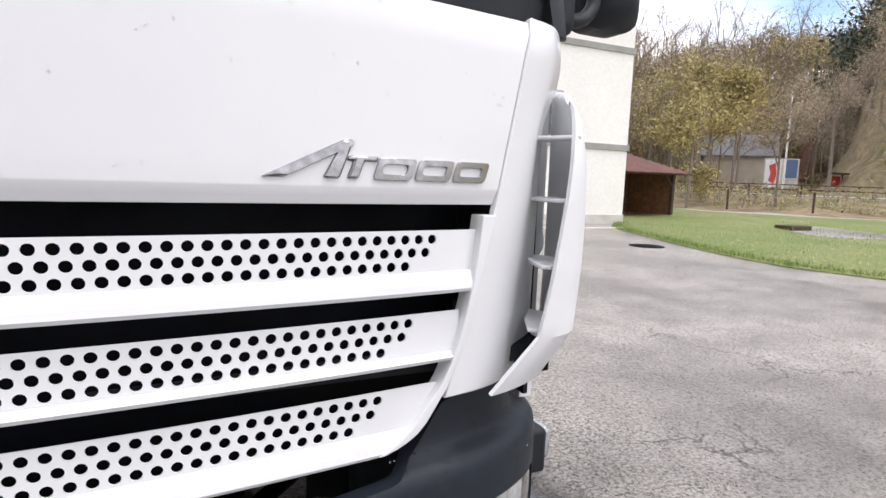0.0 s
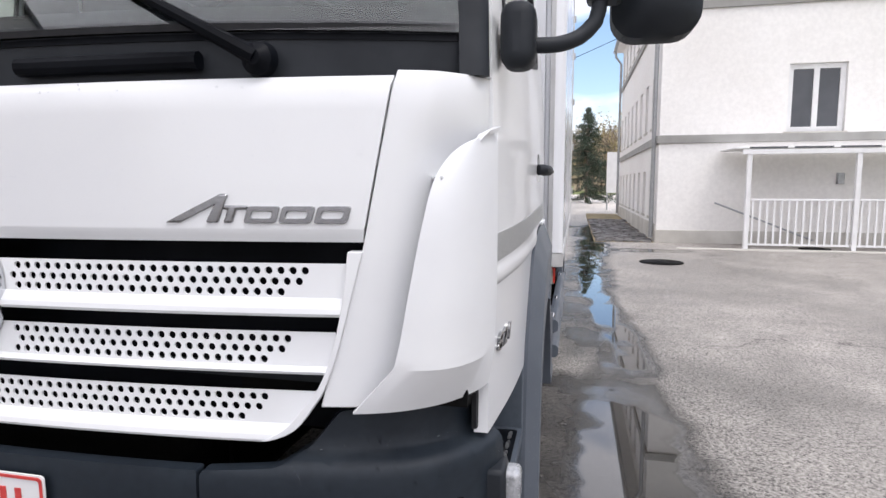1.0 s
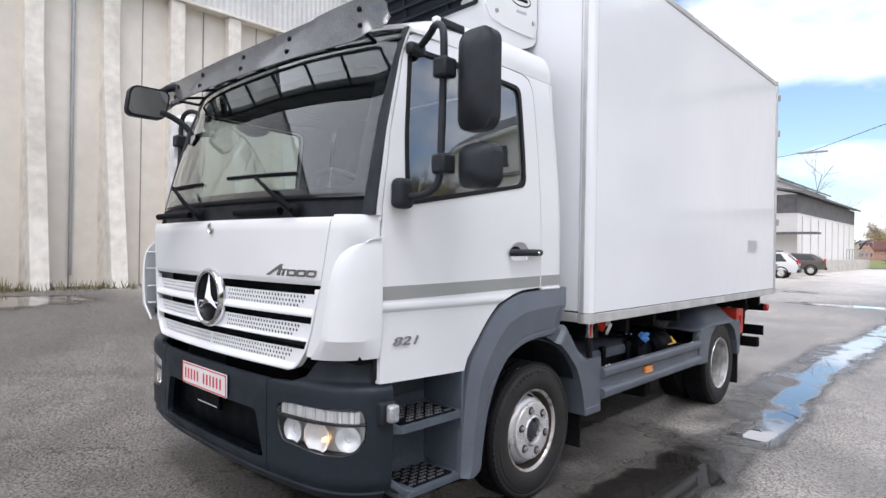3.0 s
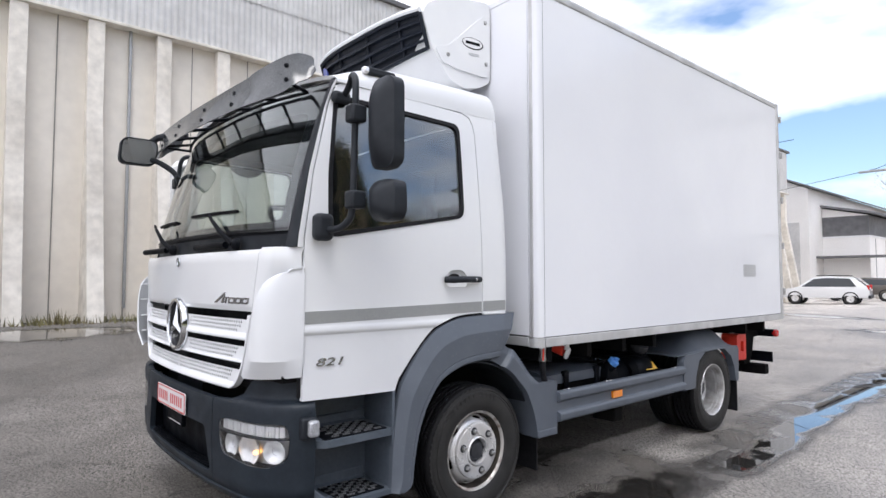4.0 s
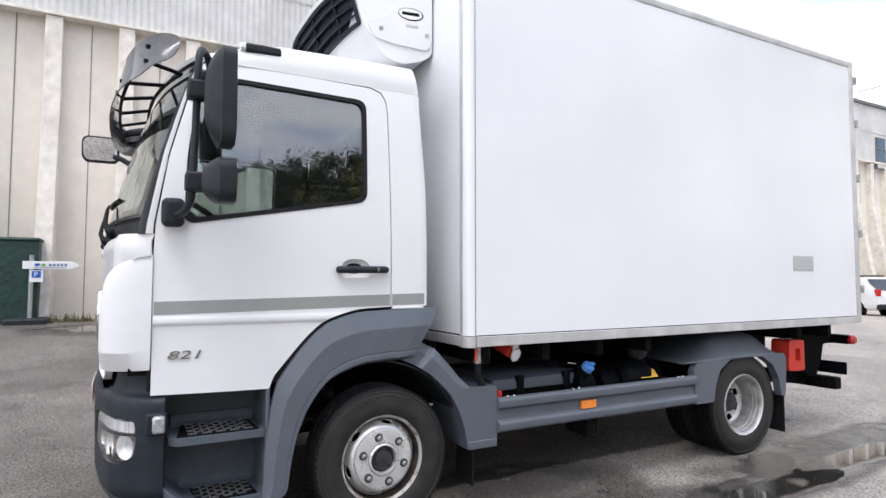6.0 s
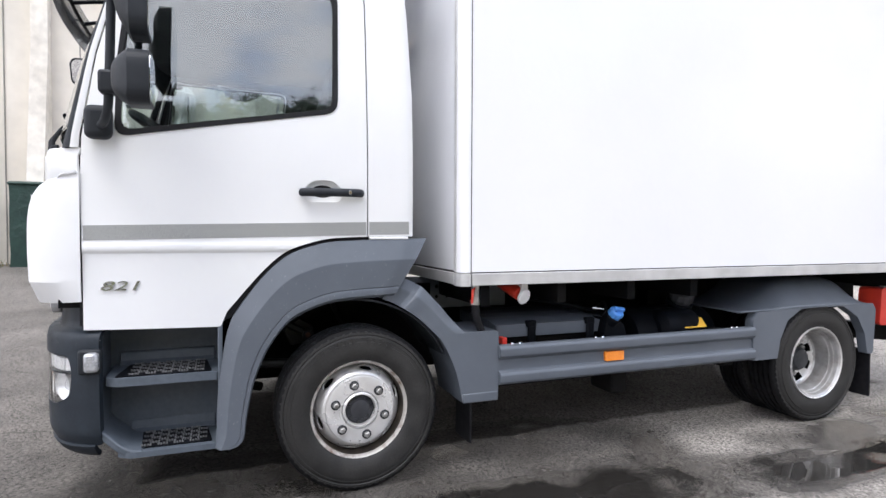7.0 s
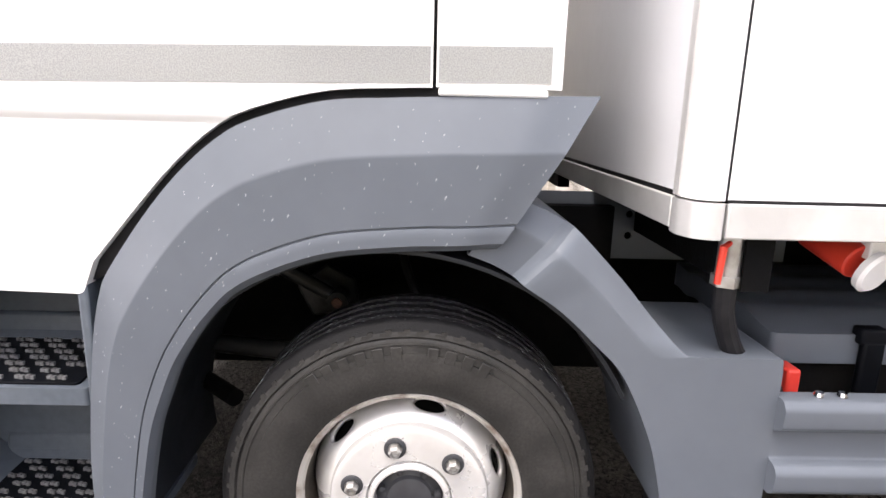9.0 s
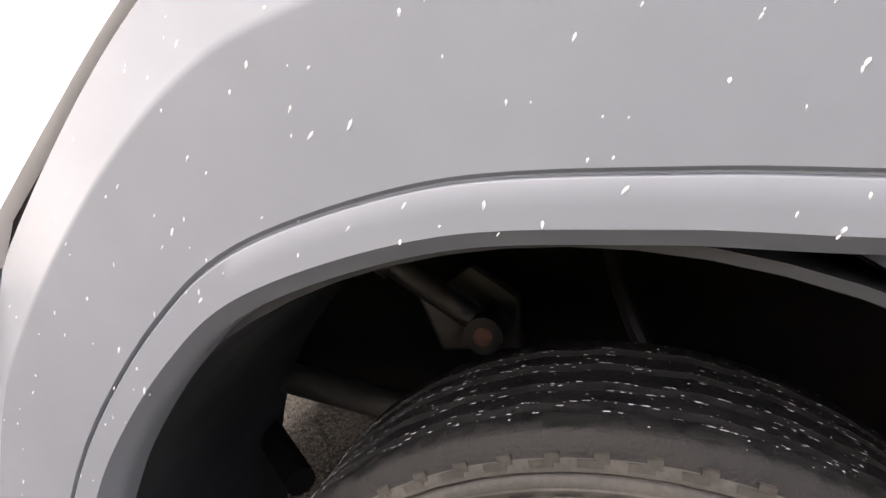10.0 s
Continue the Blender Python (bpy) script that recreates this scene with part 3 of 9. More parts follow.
def lettering(text, size, depth, fn, name, material, parent, label="", shear=0.0):
    """Raised text with the built-in font, laid on fn(a, b, height)."""
    cu = bpy.data.curves.new(name, "FONT")
    cu.body, cu.size, cu.extrude, cu.shear, cu.resolution_u = text, size, depth / 2, shear, 4
    tmp = new(name, cu)
    me = bpy.data.meshes.new_from_object(tmp.evaluated_get(bpy.context.evaluated_depsgraph_get()))
    bpy.data.objects.remove(tmp)
    bpy.data.curves.remove(cu)
    for v in me.vertices:
        v.co = fn(v.co.x, v.co.y, v.co.z + depth / 2)
    return finish_mesh(me, name, material, parent, label, smooth=False)


# ---- ground ----
def ground_z(x, y):
    rise = 0.034 * (1 - fill(abs(x), 2.6, 6.0)) * (1 - fill(abs(y - 1.5), 7.0, 12.0))
    return rise + 0.50 * fill(-x, 2.0, 9.5) * (1 - fill(y, 2.0, 34.0)) - 0.08 * fill(-x, 4, 10) * fill(y, 15, 34)


def build_ground():
    xs = sorted(set([round(v, 3) for v in list(np.linspace(-14, 20, 69)) + [-900, -500, -250, -120, -60, -35, -22, 28, 40, 60, 110, 220, 450, 900]]))
    ys = sorted(set([round(v, 3) for v in list(np.linspace(-12, 45, 77)) + [-900, -500, -250, -120, -60, -35, -20, 55, 70, 90, 120, 170, 260, 450, 900]]))
    bm = sheet(lambda x, y: (x, y, ground_z(x, y)), xs, ys)
    tagged(finish(bm, "ground", ASPHALT), "worn wet grey asphalt yard with damp patches, painted shade under the truck", "ground", kind="structure")


build_ground()


def manhole(x, y, r):
    ob = part("manhole_cover", lathe([(0.0, 0.0), (0.0, r * 0.82), (-0.004, r * 0.84), (-0.004, r * 0.88), (0.001, r * 0.9), (0.001, r), (-0.01, r)], 32, Matrix.Translation((x, y, ground_z(x, y) + 0.010)) @ Matrix.Rotation(radians(-90), 4, "Y")), UNDER, None)
    tagged(ob, "round iron manhole cover set in the asphalt", "manhole cover", "manhole covers")


manhole(2.75, 8.2, 0.36)
manhole(9.6, 7.0, 0.36)
manhole(6.2, 11.3, 0.30)


# ---- storage hall with concrete buttresses ----
def build_hall():
    hall = thing("storage_hall", "long storage hall of stained precast concrete with corrugated upper cladding", "building")
    y0, y1, x = -22.0, 41.6, -11.25
    k = 0
    pitch = 1.41
    ribs = [0.08 + pitch * i for i in range(-15, 30)]
    for a, b in zip([y0] + ribs, ribs + [y1]):
        if b - a < 0.1:
            continue
        bm = box(x - 0.2, x + 0.012 * ((k * 7) % 3) / 2, a + 0.008, b - 0.008, -0.6, 7.17)
        part("wall_panel", bm, CONCRETE, hall, bevel=0.006)
        part("joint", box(x + 0.002, x + 0.018, (a + b) / 2 - 0.011, (a + b) / 2 + 0.011, -0.6, 7.16), JOINT, hall)
        k += 1
    part("wall_core", box(x - 0.40, x - 0.15, y0, y1, -0.6, 7.19), CONCRETE, hall)
    rib = None
    for c in ribs:
        if rib is None:
            prof = [(0.0, -0.6), (1.20, -0.6), (0.27, 5.15), (0.25, 7.16), (0.0, 7.16)]
            rib = part("buttress", panel(prof, lambda a, b, d: Vector((x + a, -0.16 + d, b)), 0.32), CONCRETE_RIB, hall, "stained concrete buttress, splayed at its foot", bevel=0.008)
            rib.location = (0, c, 0)
        else:
            o = rib.copy()
            scene.collection.objects.link(o)
            o.location = (0, c, 0)
    part("gutter_beam", box(x - 0.1, x + 0.30, y0, y1, 7.17, 7.24), CONCRETE_RIB, hall, bevel=0.01)
    # corrugated cladding
    n = int((y1 - y0) / 0.15)
    ys = [y0 + (y1 - y0) * i / (n * 4) for i in range(n * 4 + 1)]
    wave = [0.0, 0.022, 0.022, 0.0]
    for za, zb, o in ((7.22, 8.75, 0.16), (8.72, 10.05, 0.18)):
        part("cladding", sheet(lambda yy, z, o=o: (x + o + wave[int(round((yy - y0) / (y1 - y0) * n * 4)) % 4], yy, z), ys, [za, zb]), CLADDING, hall, "pale grey corrugated cladding", angle=20)
    part("roof_edge", box(x - 0.6, x + 0.30, y0, y1 + 0.25, 10.05, 10.20), ROOF_GREY, hall, "dark roof edge", bevel=0.02)
    part("roof", panel([(x - 0.6, 10.15), (x + 0.2, 10.15), (x - 12, 12.2), (x - 24, 10.15), (x - 24, 10.05), (x - 0.6, 10.05)], lambda a, b, d: Vector((a, y0 + d, b)), y1 - y0), ROOF_GREY, hall)
    part("end_wall", box(x - 24, x - 0.2, y1 - 0.3, y1, -0.6, 10.1), CLADDING, hall)
    w = part("hall_window", box(x + 0.14, x + 0.23, 31.6, 32.5, 6.92, 8.52), ROOF_GREY, hall, "narrow hall window")
    for za, zb in ((7.35, 7.85), (7.92, 8.45)):
        part("pane", box(x + 0.22, x + 0.236, 31.70, 32.40, za, zb), PANE, w)
    part("pane", box(x + 0.22, x + 0.236, 31.70, 32.40, 7.0, 7.28), FRAME_WHITE, w)
    for yy in (0.80, -11.0, 12.6, 24.0):
        part("downpipe", rod((x + 0.06, yy, 0.75), (x + 0.06, yy, 10.0), 0.035, 10), GALV, hall, "grey downpipe")
    for yy in (30.0, 33.5, 37.0, 40.0):
        part("roof_bracket", tube([(x + 0.2, yy, 10.2), (x + 0.25, yy, 10.55), (x + 1.0, yy + 0.5, 10.7)], 0.02, 6), UNDER, hall)


build_hall()


# ---- white three-storey building ----
def glazed(parent, m, w, h, mullions=2, frame=0.11):
    """A white-framed window in its opening; m puts its lower left corner, looking at it from outside along +y."""
    win = part("window", panel([(0, 0), (w, 0), (w, h), (0, h)], lambda a, b, d: m @ Vector((a, 0.02 + d, b)), 0.06,
                               [[(frame + k * (w - frame) / mullions, frame), ((k + 1) * (w - frame) / mullions, frame), ((k + 1) * (w - frame) / mullions, h - frame), (frame + k * (w - frame) / mullions, h - frame)] for k in range(mullions)]), FRAME_WHITE, parent, "white-framed window", bevel=0.006)
    for k in range(mullions):
        a0, a1 = frame + k * (w - frame) / mullions, (k + 1) * (w - frame) / mullions
        part("pane", panel([(a0, frame), (a1, frame), (a1, h - frame), (a0, h - frame)], lambda a, b, d: m @ Vector((a, 0.055 + d, b)), 0.01), PANE, win)
    part("sill", panel([(-0.05, -0.06), (w + 0.05, -0.06), (w + 0.05, 0.0), (-0.05, 0.0)], lambda a, b, d: m @ Vector((a, -0.09 + d, b)), 0.13), PLINTH, win, bevel=0.006)


def build_white_house():
    X0, X1, Y0, Y1, TOP = 3.15, 13.65, 12.14, 24.4, 6.95
    b = thing("office_building", "white rendered three-storey building with grey bands", "building")
    front = [(5.78, 2.50, 1.14, 1.46), (9.95, 2.50, 1.14, 1.40), (5.78, 5.55, 1.14, 1.15), (9.95, 5.55, 1.14, 1.15)]
    holes = [[(a, z), (a + w, z), (a + w, z + h), (a, z + h)] for a, z, w, h in front]
    part("wall_front", panel([(X0, -0.1), (X1, -0.1), (X1, TOP), (X0, TOP)], lambda a, bb, d: Vector((a, Y0 + d, bb)), 0.30, holes), RENDER, b, "white rendered wall", smooth=False)
    side = [(Y0 + 1.0 + 1.45 * k, z, 0.62, h) for k in range(8) for z, h in ((0.55, 1.15), (2.75, 1.25), (5.60, 1.0))]
    holes = [[(a, z), (a + w, z), (a + w, z + h), (a, z + h)] for a, z, w, h in side]
    part("wall_side", panel([(Y0 + 0.301, -0.1), (Y1, -0.1), (Y1, TOP), (Y0 + 0.301, TOP)], lambda a, bb, d: Vector((X0 + d, a, bb)), 0.30, holes), RENDER, b, "white rendered wall", smooth=False)
    part("wall_east", box(X1 - 0.3, X1, Y0 + 0.301, Y1, -0.1, TOP), RENDER, b)
    part("wall_back", box(X0 + 0.301, X1 - 0.301, Y1 - 0.3, Y1, -0.1, TOP), RENDER, b)
    part("floor_slab", box(X0 + 0.301, X1 - 0.301, Y0 + 0.301, Y1 - 0.301, 2.30, 2.45), PLINTH, b)
    part("floor_slab", box(X0 + 0.301, X1 - 0.301, Y0 + 0.301, Y1 - 0.301, 5.10, 5.25), PLINTH, b)
    for a, z, w, h in front:
        glazed(b, Matrix.Translation((a, Y0 + 0.06, z)), w, h)
    for a, z, w, h in side:
        glazed(b, Matrix.Translation((X0 + 0.06, a + w, z)) @ Matrix.Rotation(radians(-90), 4, "Z"), w, h, 1, 0.08)
    for z in (2.29, 5.22):
        part("band", box(X0 - 0.05, X1 + 0.05, Y0 - 0.05, Y0 - 0.001, z, z + 0.18), BAND, b, "grey storey band", bevel=0.008)
        part("band", box(X0 - 0.05, X0 - 0.001, Y0, Y1, z, z + 0.18), BAND, b, "grey storey band", bevel=0.008)
        part("band", box(X1 + 0.001, X1 + 0.05, Y0, Y1, z, z + 0.18), BAND, b, bevel=0.008)
    part("plinth", box(X0 - 0.03, X1 + 0.03, Y0 - 0.03, Y0 - 0.001, -0.1, 0.30), PLINTH, b, "pale plinth", bevel=0.008)
    part("plinth", box(X0 - 0.03, X0 - 0.001, Y0, Y1, -0.1, 0.42), PLINTH, b, bevel=0.008)
    part("plinth", box(X1 + 0.001, X1 + 0.03, Y0, Y1, -0.1, 0.30), PLINTH, b, bevel=0.008)
    part("eave", box(X0 - 0.30, X1 + 0.30, Y0 - 0.30, Y1 + 0.3, TOP, TOP + 0.16), FRAME_WHITE, b, bevel=0.02)
    part("roof", sheet(lambda u, v: (lerp(X0 - 0.3, X1 + 0.3, u), lerp(Y0 - 0.3, Y1 + 0.3, v), TOP + 0.16 + 2.6 * min(1, 4 * min(u, 1 - u, v * 1.2, (1 - v) * 1.2) * 0.62)), list(np.linspace(0, 1, 13)), list(np.linspace(0, 1, 13)), 0.1), ROOF_GREY, b, "grey hipped roof")
    part("gutter", rod((X0 - 0.34, Y0 - 0.3, TOP + 0.05), (X0 - 0.34, Y1 + 0.3, TOP + 0.05), 0.07, 10), GALV, b, "zinc gutter")
    for yy in (Y0 + 0.25, Y1 - 0.15):
        part("downpipe", tube([(X0 - 0.34, yy, TOP), (X0 - 0.30, yy, TOP - 0.25), (X0 - 0.09, yy, TOP - 0.55), (X0 - 0.09, yy, 0.1)], 0.05, 10), GALV, b, "zinc downpipe")
    part("wall_lamp", box(6.83, 6.96, Y0 - 0.10, Y0 - 0.001, 1.36, 1.60), GALV, b, "grey wall lamp", bevel=0.01)
    part("wall_box", box(8.05, 8.20, Y0 - 0.06, Y0 - 0.001, 1.22, 1.34), GALV, b, bevel=0.008)
    # white porch rail over a basement stair
    pr = thing("porch", "white steel porch with a slatted balustrade and a flat roof", "porch")
    yf = 10.85
    part("roof_frame", box(4.60, 8.80, yf - 0.06, yf + 0.04, 1.96, 2.06), FRAME_WHITE, pr, bevel=0.006)
    part("roof_sheet", box(4.45, 8.75, yf - 0.05, Y0 - 0.06, 2.075, 2.11), FRAME_WHITE, pr, bevel=0.006)
    for k in range(5):
        part("roof_light", box(4.72 + k * 0.82, 5.42 + k * 0.82, yf - 0.065, yf - 0.052, 2.075, 2.11), PANE, pr)
    for xx in (4.74, 6.72, 8.66):
        part("post", box(xx - 0.045, xx + 0.045, yf - 0.045, yf + 0.045, 0.0, 1.96), FRAME_WHITE, pr, bevel=0.005)
    for a, c in ((4.785, 6.675), (6.765, 8.615)):
        part("rail", box(a, c, yf - 0.025, yf + 0.025, 1.02, 1.06), FRAME_WHITE, pr, bevel=0.004)
        part("rail", box(a, c, yf - 0.020, yf + 0.020, 0.10, 0.14), FRAME_WHITE, pr, bevel=0.004)
        n = 14
        for k in range(n):
            xx = a + (k + 0.5) * (c - a) / n
            part("slat", box(xx - 0.018, xx + 0.018, yf - 0.012, yf + 0.012, 0.14, 1.02), FRAME_WHITE, pr)
    part("stair_rail", rod((4.3, 11.7, 0.95), (6.3, 11.7, 0.15), 0.02), GALV, pr)
    # kerb stones in front
    kb = part("kerb", box(3.4, 14.0, 10.62, 10.78, -0.1, 0.035), PLINTH, None, bevel=0.01)
    tagged(kb, "low pale concrete kerb before the porch", "kerb", kind="structure")


build_white_house()


def build_cobbles():
    """Strip of rough stones along the white building."""
    rnd = random.Random(2)
    base = part("cobble_strip", box(1.75, 3.10, 12.0, 25.5, -0.05, 0.012), HILLSIDE, None)
    tagged(base, "strip of rough dark cobbles with grass between", "paving", kind="structure")
    shapes = []
    for k in range(4):
        pts = [(0.10 * math.cos(t) * rnd.uniform(0.8, 1.1), 0.085 * math.sin(t) * rnd.uniform(0.8, 1.1)) for t in np.linspace(0, 2 * math.pi, 7, endpoint=False)]
        bm = panel(pts, lambda a, b, d: Vector((a * (1 + d * 3), b * (1 + d * 3), 0.045 - d * 1.0)), 0.05)
        ob = finish(bm, "stone", COBBLE, base, smooth=False)
        shapes.append(ob)
    used = set()
    n = 0
    for iy in range(46):
        for ix in range(6):
            x = 1.86 + ix * 0.215 + (0.1 if iy % 2 else 0) + rnd.uniform(-0.03, 0.03)
            y = 12.1 + iy * 0.19 + rnd.uniform(-0.03, 0.03)
            if x > 3.05 or n >= 275:
                continue
            s = shapes[n % 4]
            o = s if (n % 4) not in used and n < 4 else s.copy()
            if o is s:
                used.add(n % 4)
            else:
                scene.collection.objects.link(o)
            o.matrix_basis = pose(x, y, rnd.uniform(-0.012, 0.01), rnd.uniform(-5, 5), rnd.uniform(-5, 5), rnd.uniform(0, 360))
            n += 1


build_cobbles()


# ---- lawn, bank, hill ----
def hill_z(x, y):
    d = (x - 24) * 0.86 + (y - 22) * 0.50
    far = fill(d, 48, 130) * 24 + fill(d, 125, 230) * 16
    bank = 0.80 * fill(d, 3.5, 7.0) * fill(x, 12, 26)
    left = fill(y - 0.25 * x, 85, 150) * 10 * fill(x, -2, 30)
    left = max(left, fill(y, 300, 430) * 24 * fill(x, -45, 5))
    wob = 1.5 * noise.noise(Vector((x * 0.03, y * 0.03, 0)))
    # eastern rise, mostly out of view, lifted so the windows reflect its trees
    east = 24 * fill(d, 18, 48) * fill(math.atan2(x, y + 2.0), 1.03, 1.11) * fill(x, 12, 40)
    return bank + max(far * fill(x, 12, 40), left, east) + wob * fill(d, 25, 60) * fill(x, 15, 40) - 0.25 * (1 - fill(d, -3, 2) * fill(x, 12, 26)) * (1 - fill(left, 0, 0.5))


def build_lawn():
    def edge(y):
        return float(np.interp(y, [-40, 0, 3.0, 4.0, 5.5, 9.0, 11.0, 12.2], [14, 11, 10.1, 9.8, 10.0, 11.3, 12.2, 13.4]))
    ys = list(np.linspace(-40, 12.1, 60)) + list(np.linspace(12.3, 22, 14))
    bm = sheet(lambda v, u: (lerp(edge(v) if v < 12.2 else 13.70, 31.0 - v * 0.3, u), v, 0.012 + 0.05 * fill(u, 0, 0.06) + 0.25 * noise.noise(Vector((u * 3, v * 0.2, 3))) * fill(u, 0.1, 0.5)), ys, list(np.linspace(0, 1, 30)))
    lw = finish(bm, "lawn", GRASS)
    tagged(lw, "short green lawn with daisies", "lawn", kind="structure")
    rnd = random.Random(8)
    vs, fs = [], []
    for _ in range(9000):
        y = rnd.uniform(1.5, 14)
        e = edge(y) if y < 12.2 else 13.6
        x = e + abs(rnd.gauss(0, 1)) * 4.0 if rnd.random() < 0.7 else e + rnd.random() * 0.4
        h, w, t = rnd.uniform(0.03, 0.09), rnd.uniform(0.006, 0.012), rnd.uniform(0, 6.28)
        z = 0.03
        i = len(vs)
        vs += [(x - w * math.cos(t), y - w * math.sin(t), z), (x + w * math.cos(t), y + w * math.sin(t), z), (x + rnd.uniform(-.03, .03), y + rnd.uniform(-.03, .03), z + h)]
        fs.append((i, i + 1, i + 2))
    me = bpy.data.meshes.new("grass")
    me.from_pydata(vs, [], fs)
    tagged(finish_mesh(me, "grass", BLADE, smooth=False), "short grass blades on the lawn", "grass", kind="stuff")
    # flowers
    vs, fs = [], []
    for _ in range(700):
        y = rnd.uniform(2, 13)
        x = edge(y) + 0.4 + rnd.random() * 9
        r, z = 0.018, 0.10 + rnd.random() * 0.03
        i = len(vs)
        vs += [(x + r * math.cos(t), y + r * math.sin(t), z + 0.006 * math.sin(3 * t)) for t in np.linspace(0, 2 * math.pi, 6, endpoint=False)]
        fs.append(tuple(range(i, i + 6)))
    me = bpy.data.meshes.new("daisies")
    me.from_pydata(vs, [], fs)
    tagged(finish_mesh(me, "daisies", PLATE_WHITE, smooth=False), "white daisies scattered in the lawn", "flowers", kind="stuff")


build_lawn()


def build_hill():
    xs = [-90, -70, -55, -40, -30, -24, -20, -16, -13, -9.5, -6, -3, 0, 3, 6, 9, 12, 15, 18] + [20 + 3.2 * i for i in range(20)] + [84 + 9 * i for i in range(32)]
    ys = [-260 + 12 * i for i in range(20)] + [-20 + 3.5 * i for i in range(30)] + [85 + 10 * i for i in range(42)]

    def fn(x, y):
        return (x, y, hill_z(x, y))
    bm = sheet(fn, xs, ys)
    tagged(finish(bm, "hill", HILLSIDE), "wooded hillside behind the yard", "hill", kind="structure")


build_hill()


# ---- trees ----
class Growth:
    """Gathers trunks, limbs and leaf pieces into plain vertex and face lists."""

    def __init__(self):
        self.v, self.f = [], []

    def limb(self, p, q, r0, r1, n=5):
        d = (q - p).normalized()
        a = d.orthogonal().normalized()
        b = d.cross(a)
        i = len(self.v)
        for c, r in ((p, r0), (q, r1)):
            for k in range(n):
                t = 2 * math.pi * k / n
                self.v.append(tuple(c + (a * math.cos(t) + b * math.sin(t)) * r))
        for k in range(n):
            self.f.append((i + k, i + (k + 1) % n, i + n + (k + 1) % n, i + n + k))

    def leaf(self, c, size, rnd):
        a = Vector((rnd.gauss(0, 1), rnd.gauss(0, 1), rnd.gauss(0, 1))).normalized()
        b = a.orthogonal().normalized()
        i = len(self.v)
        self.v += [tuple(c - a * size), tuple(c + b * size * 0.45), tuple(c + a * size), tuple(c - b * size * 0.45)]
        self.f.append((i, i + 1, i + 2, i + 3))

    def mesh(self, name, material, smooth=False):
        me = bpy.data.meshes.new(name)
        me.from_pydata(self.v, [], self.f)
        me.materials.append(material)
        return me


class LeafCloud:
    """Gathers many small leaf pieces as arrays."""

    def __init__(self, seed):
        self.rng, self.blocks = np.random.default_rng(seed), []

    def add(self, centres, size, thin):
        n = len(centres)
        a = self.rng.normal(size=(n, 3))
        a /= np.linalg.norm(a, axis=1)[:, None]
        b = np.cross(a, self.rng.normal(size=(n, 3)))
        b /= np.linalg.norm(b, axis=1)[:, None] + 1e-9
        k = size * self.rng.uniform(0.5, 1.4, (n, 1))
        self.blocks.append(np.stack([centres - a * k, centres + b * k * thin, centres + a * k, centres - b * k * thin], 1))

    def tree(self, ends, h, count, size, thin, blur=0.045):
        p, q = np.array([e[0] for e in ends]), np.array([e[1] for e in ends])
        i = self.rng.integers(0, len(ends), count)
        f = self.rng.uniform(0.0, 1.15, (count, 1))
        self.add(p[i] + (q[i] - p[i]) * f + self.rng.normal(size=(count, 3)) * h * blur, size, thin)

    def mesh(self, name, material):
        v = np.concatenate(self.blocks).reshape(-1, 3).astype(np.float32)
        n = len(v) // 4
        me = bpy.data.meshes.new(name)
        me.vertices.add(4 * n)
        me.vertices.foreach_set("co", v.ravel())
        me.loops.add(4 * n)
        me.loops.foreach_set("vertex_index", np.arange(4 * n, dtype=np.int32))
        me.polygons.add(n)
        me.polygons.foreach_set("loop_start", np.arange(0, 4 * n, 4, dtype=np.int32))
        me.update()
        me.materials.append(material)
        return me


def skeleton(rnd, base, h, wood, spread=0.35, levels=2, trunk=0.014, clear=0.2, forks=4):
    """Trunk and forking limbs; gives back the limbs on which leaves grow."""
    ends = []

    def branch(p, d, length, r, level):
        q = p + d * length
        wood.limb(p, q, r, r * 0.55, 4 if level < 2 else 3)
        if level:
            ends.append((p, q))
        if level == levels:
            return
        for _ in range(forks):
            nd = (d * 0.9 + Vector((rnd.gauss(0, 1), rnd.gauss(0, 1), rnd.gauss(0.35, 0.6))) * (0.35 + spread)).normalized()
            branch(p.lerp(q, rnd.uniform(0.3, 1.0)), nd, length * rnd.uniform(0.45, 0.75), r * 0.55, level + 1)
    up = Vector((rnd.gauss(0, 0.06), rnd.gauss(0, 0.06), 1)).normalized()
    wood.limb(base, base + up * h * clear, h * trunk, h * trunk * 0.8, 5)
    branch(base + up * h * clear, up, h * 0.45, h * trunk * 0.8, 0)
    return ends


def lone_tree(name, label, at, h, leaf_mat, seed, count=4000, size=0.11, thin=0.45, spread=0.3):
    t = thing(name, label, "tree", "trees round the yard", at=at)
    w, l = Growth(), LeafCloud(seed)
    ends = skeleton(random.Random(seed), Vector((0, 0, -0.2)), h, w, spread=spread, levels=3, trunk=0.013, clear=0.16)
    l.tree(ends, h, count, size, thin, 0.035)
    for nm, g, m in (("trunk", w, BARK), ("crown", l, leaf_mat)):
        o = new(nm, g.mesh(nm, m))
        o.parent = t
    return t


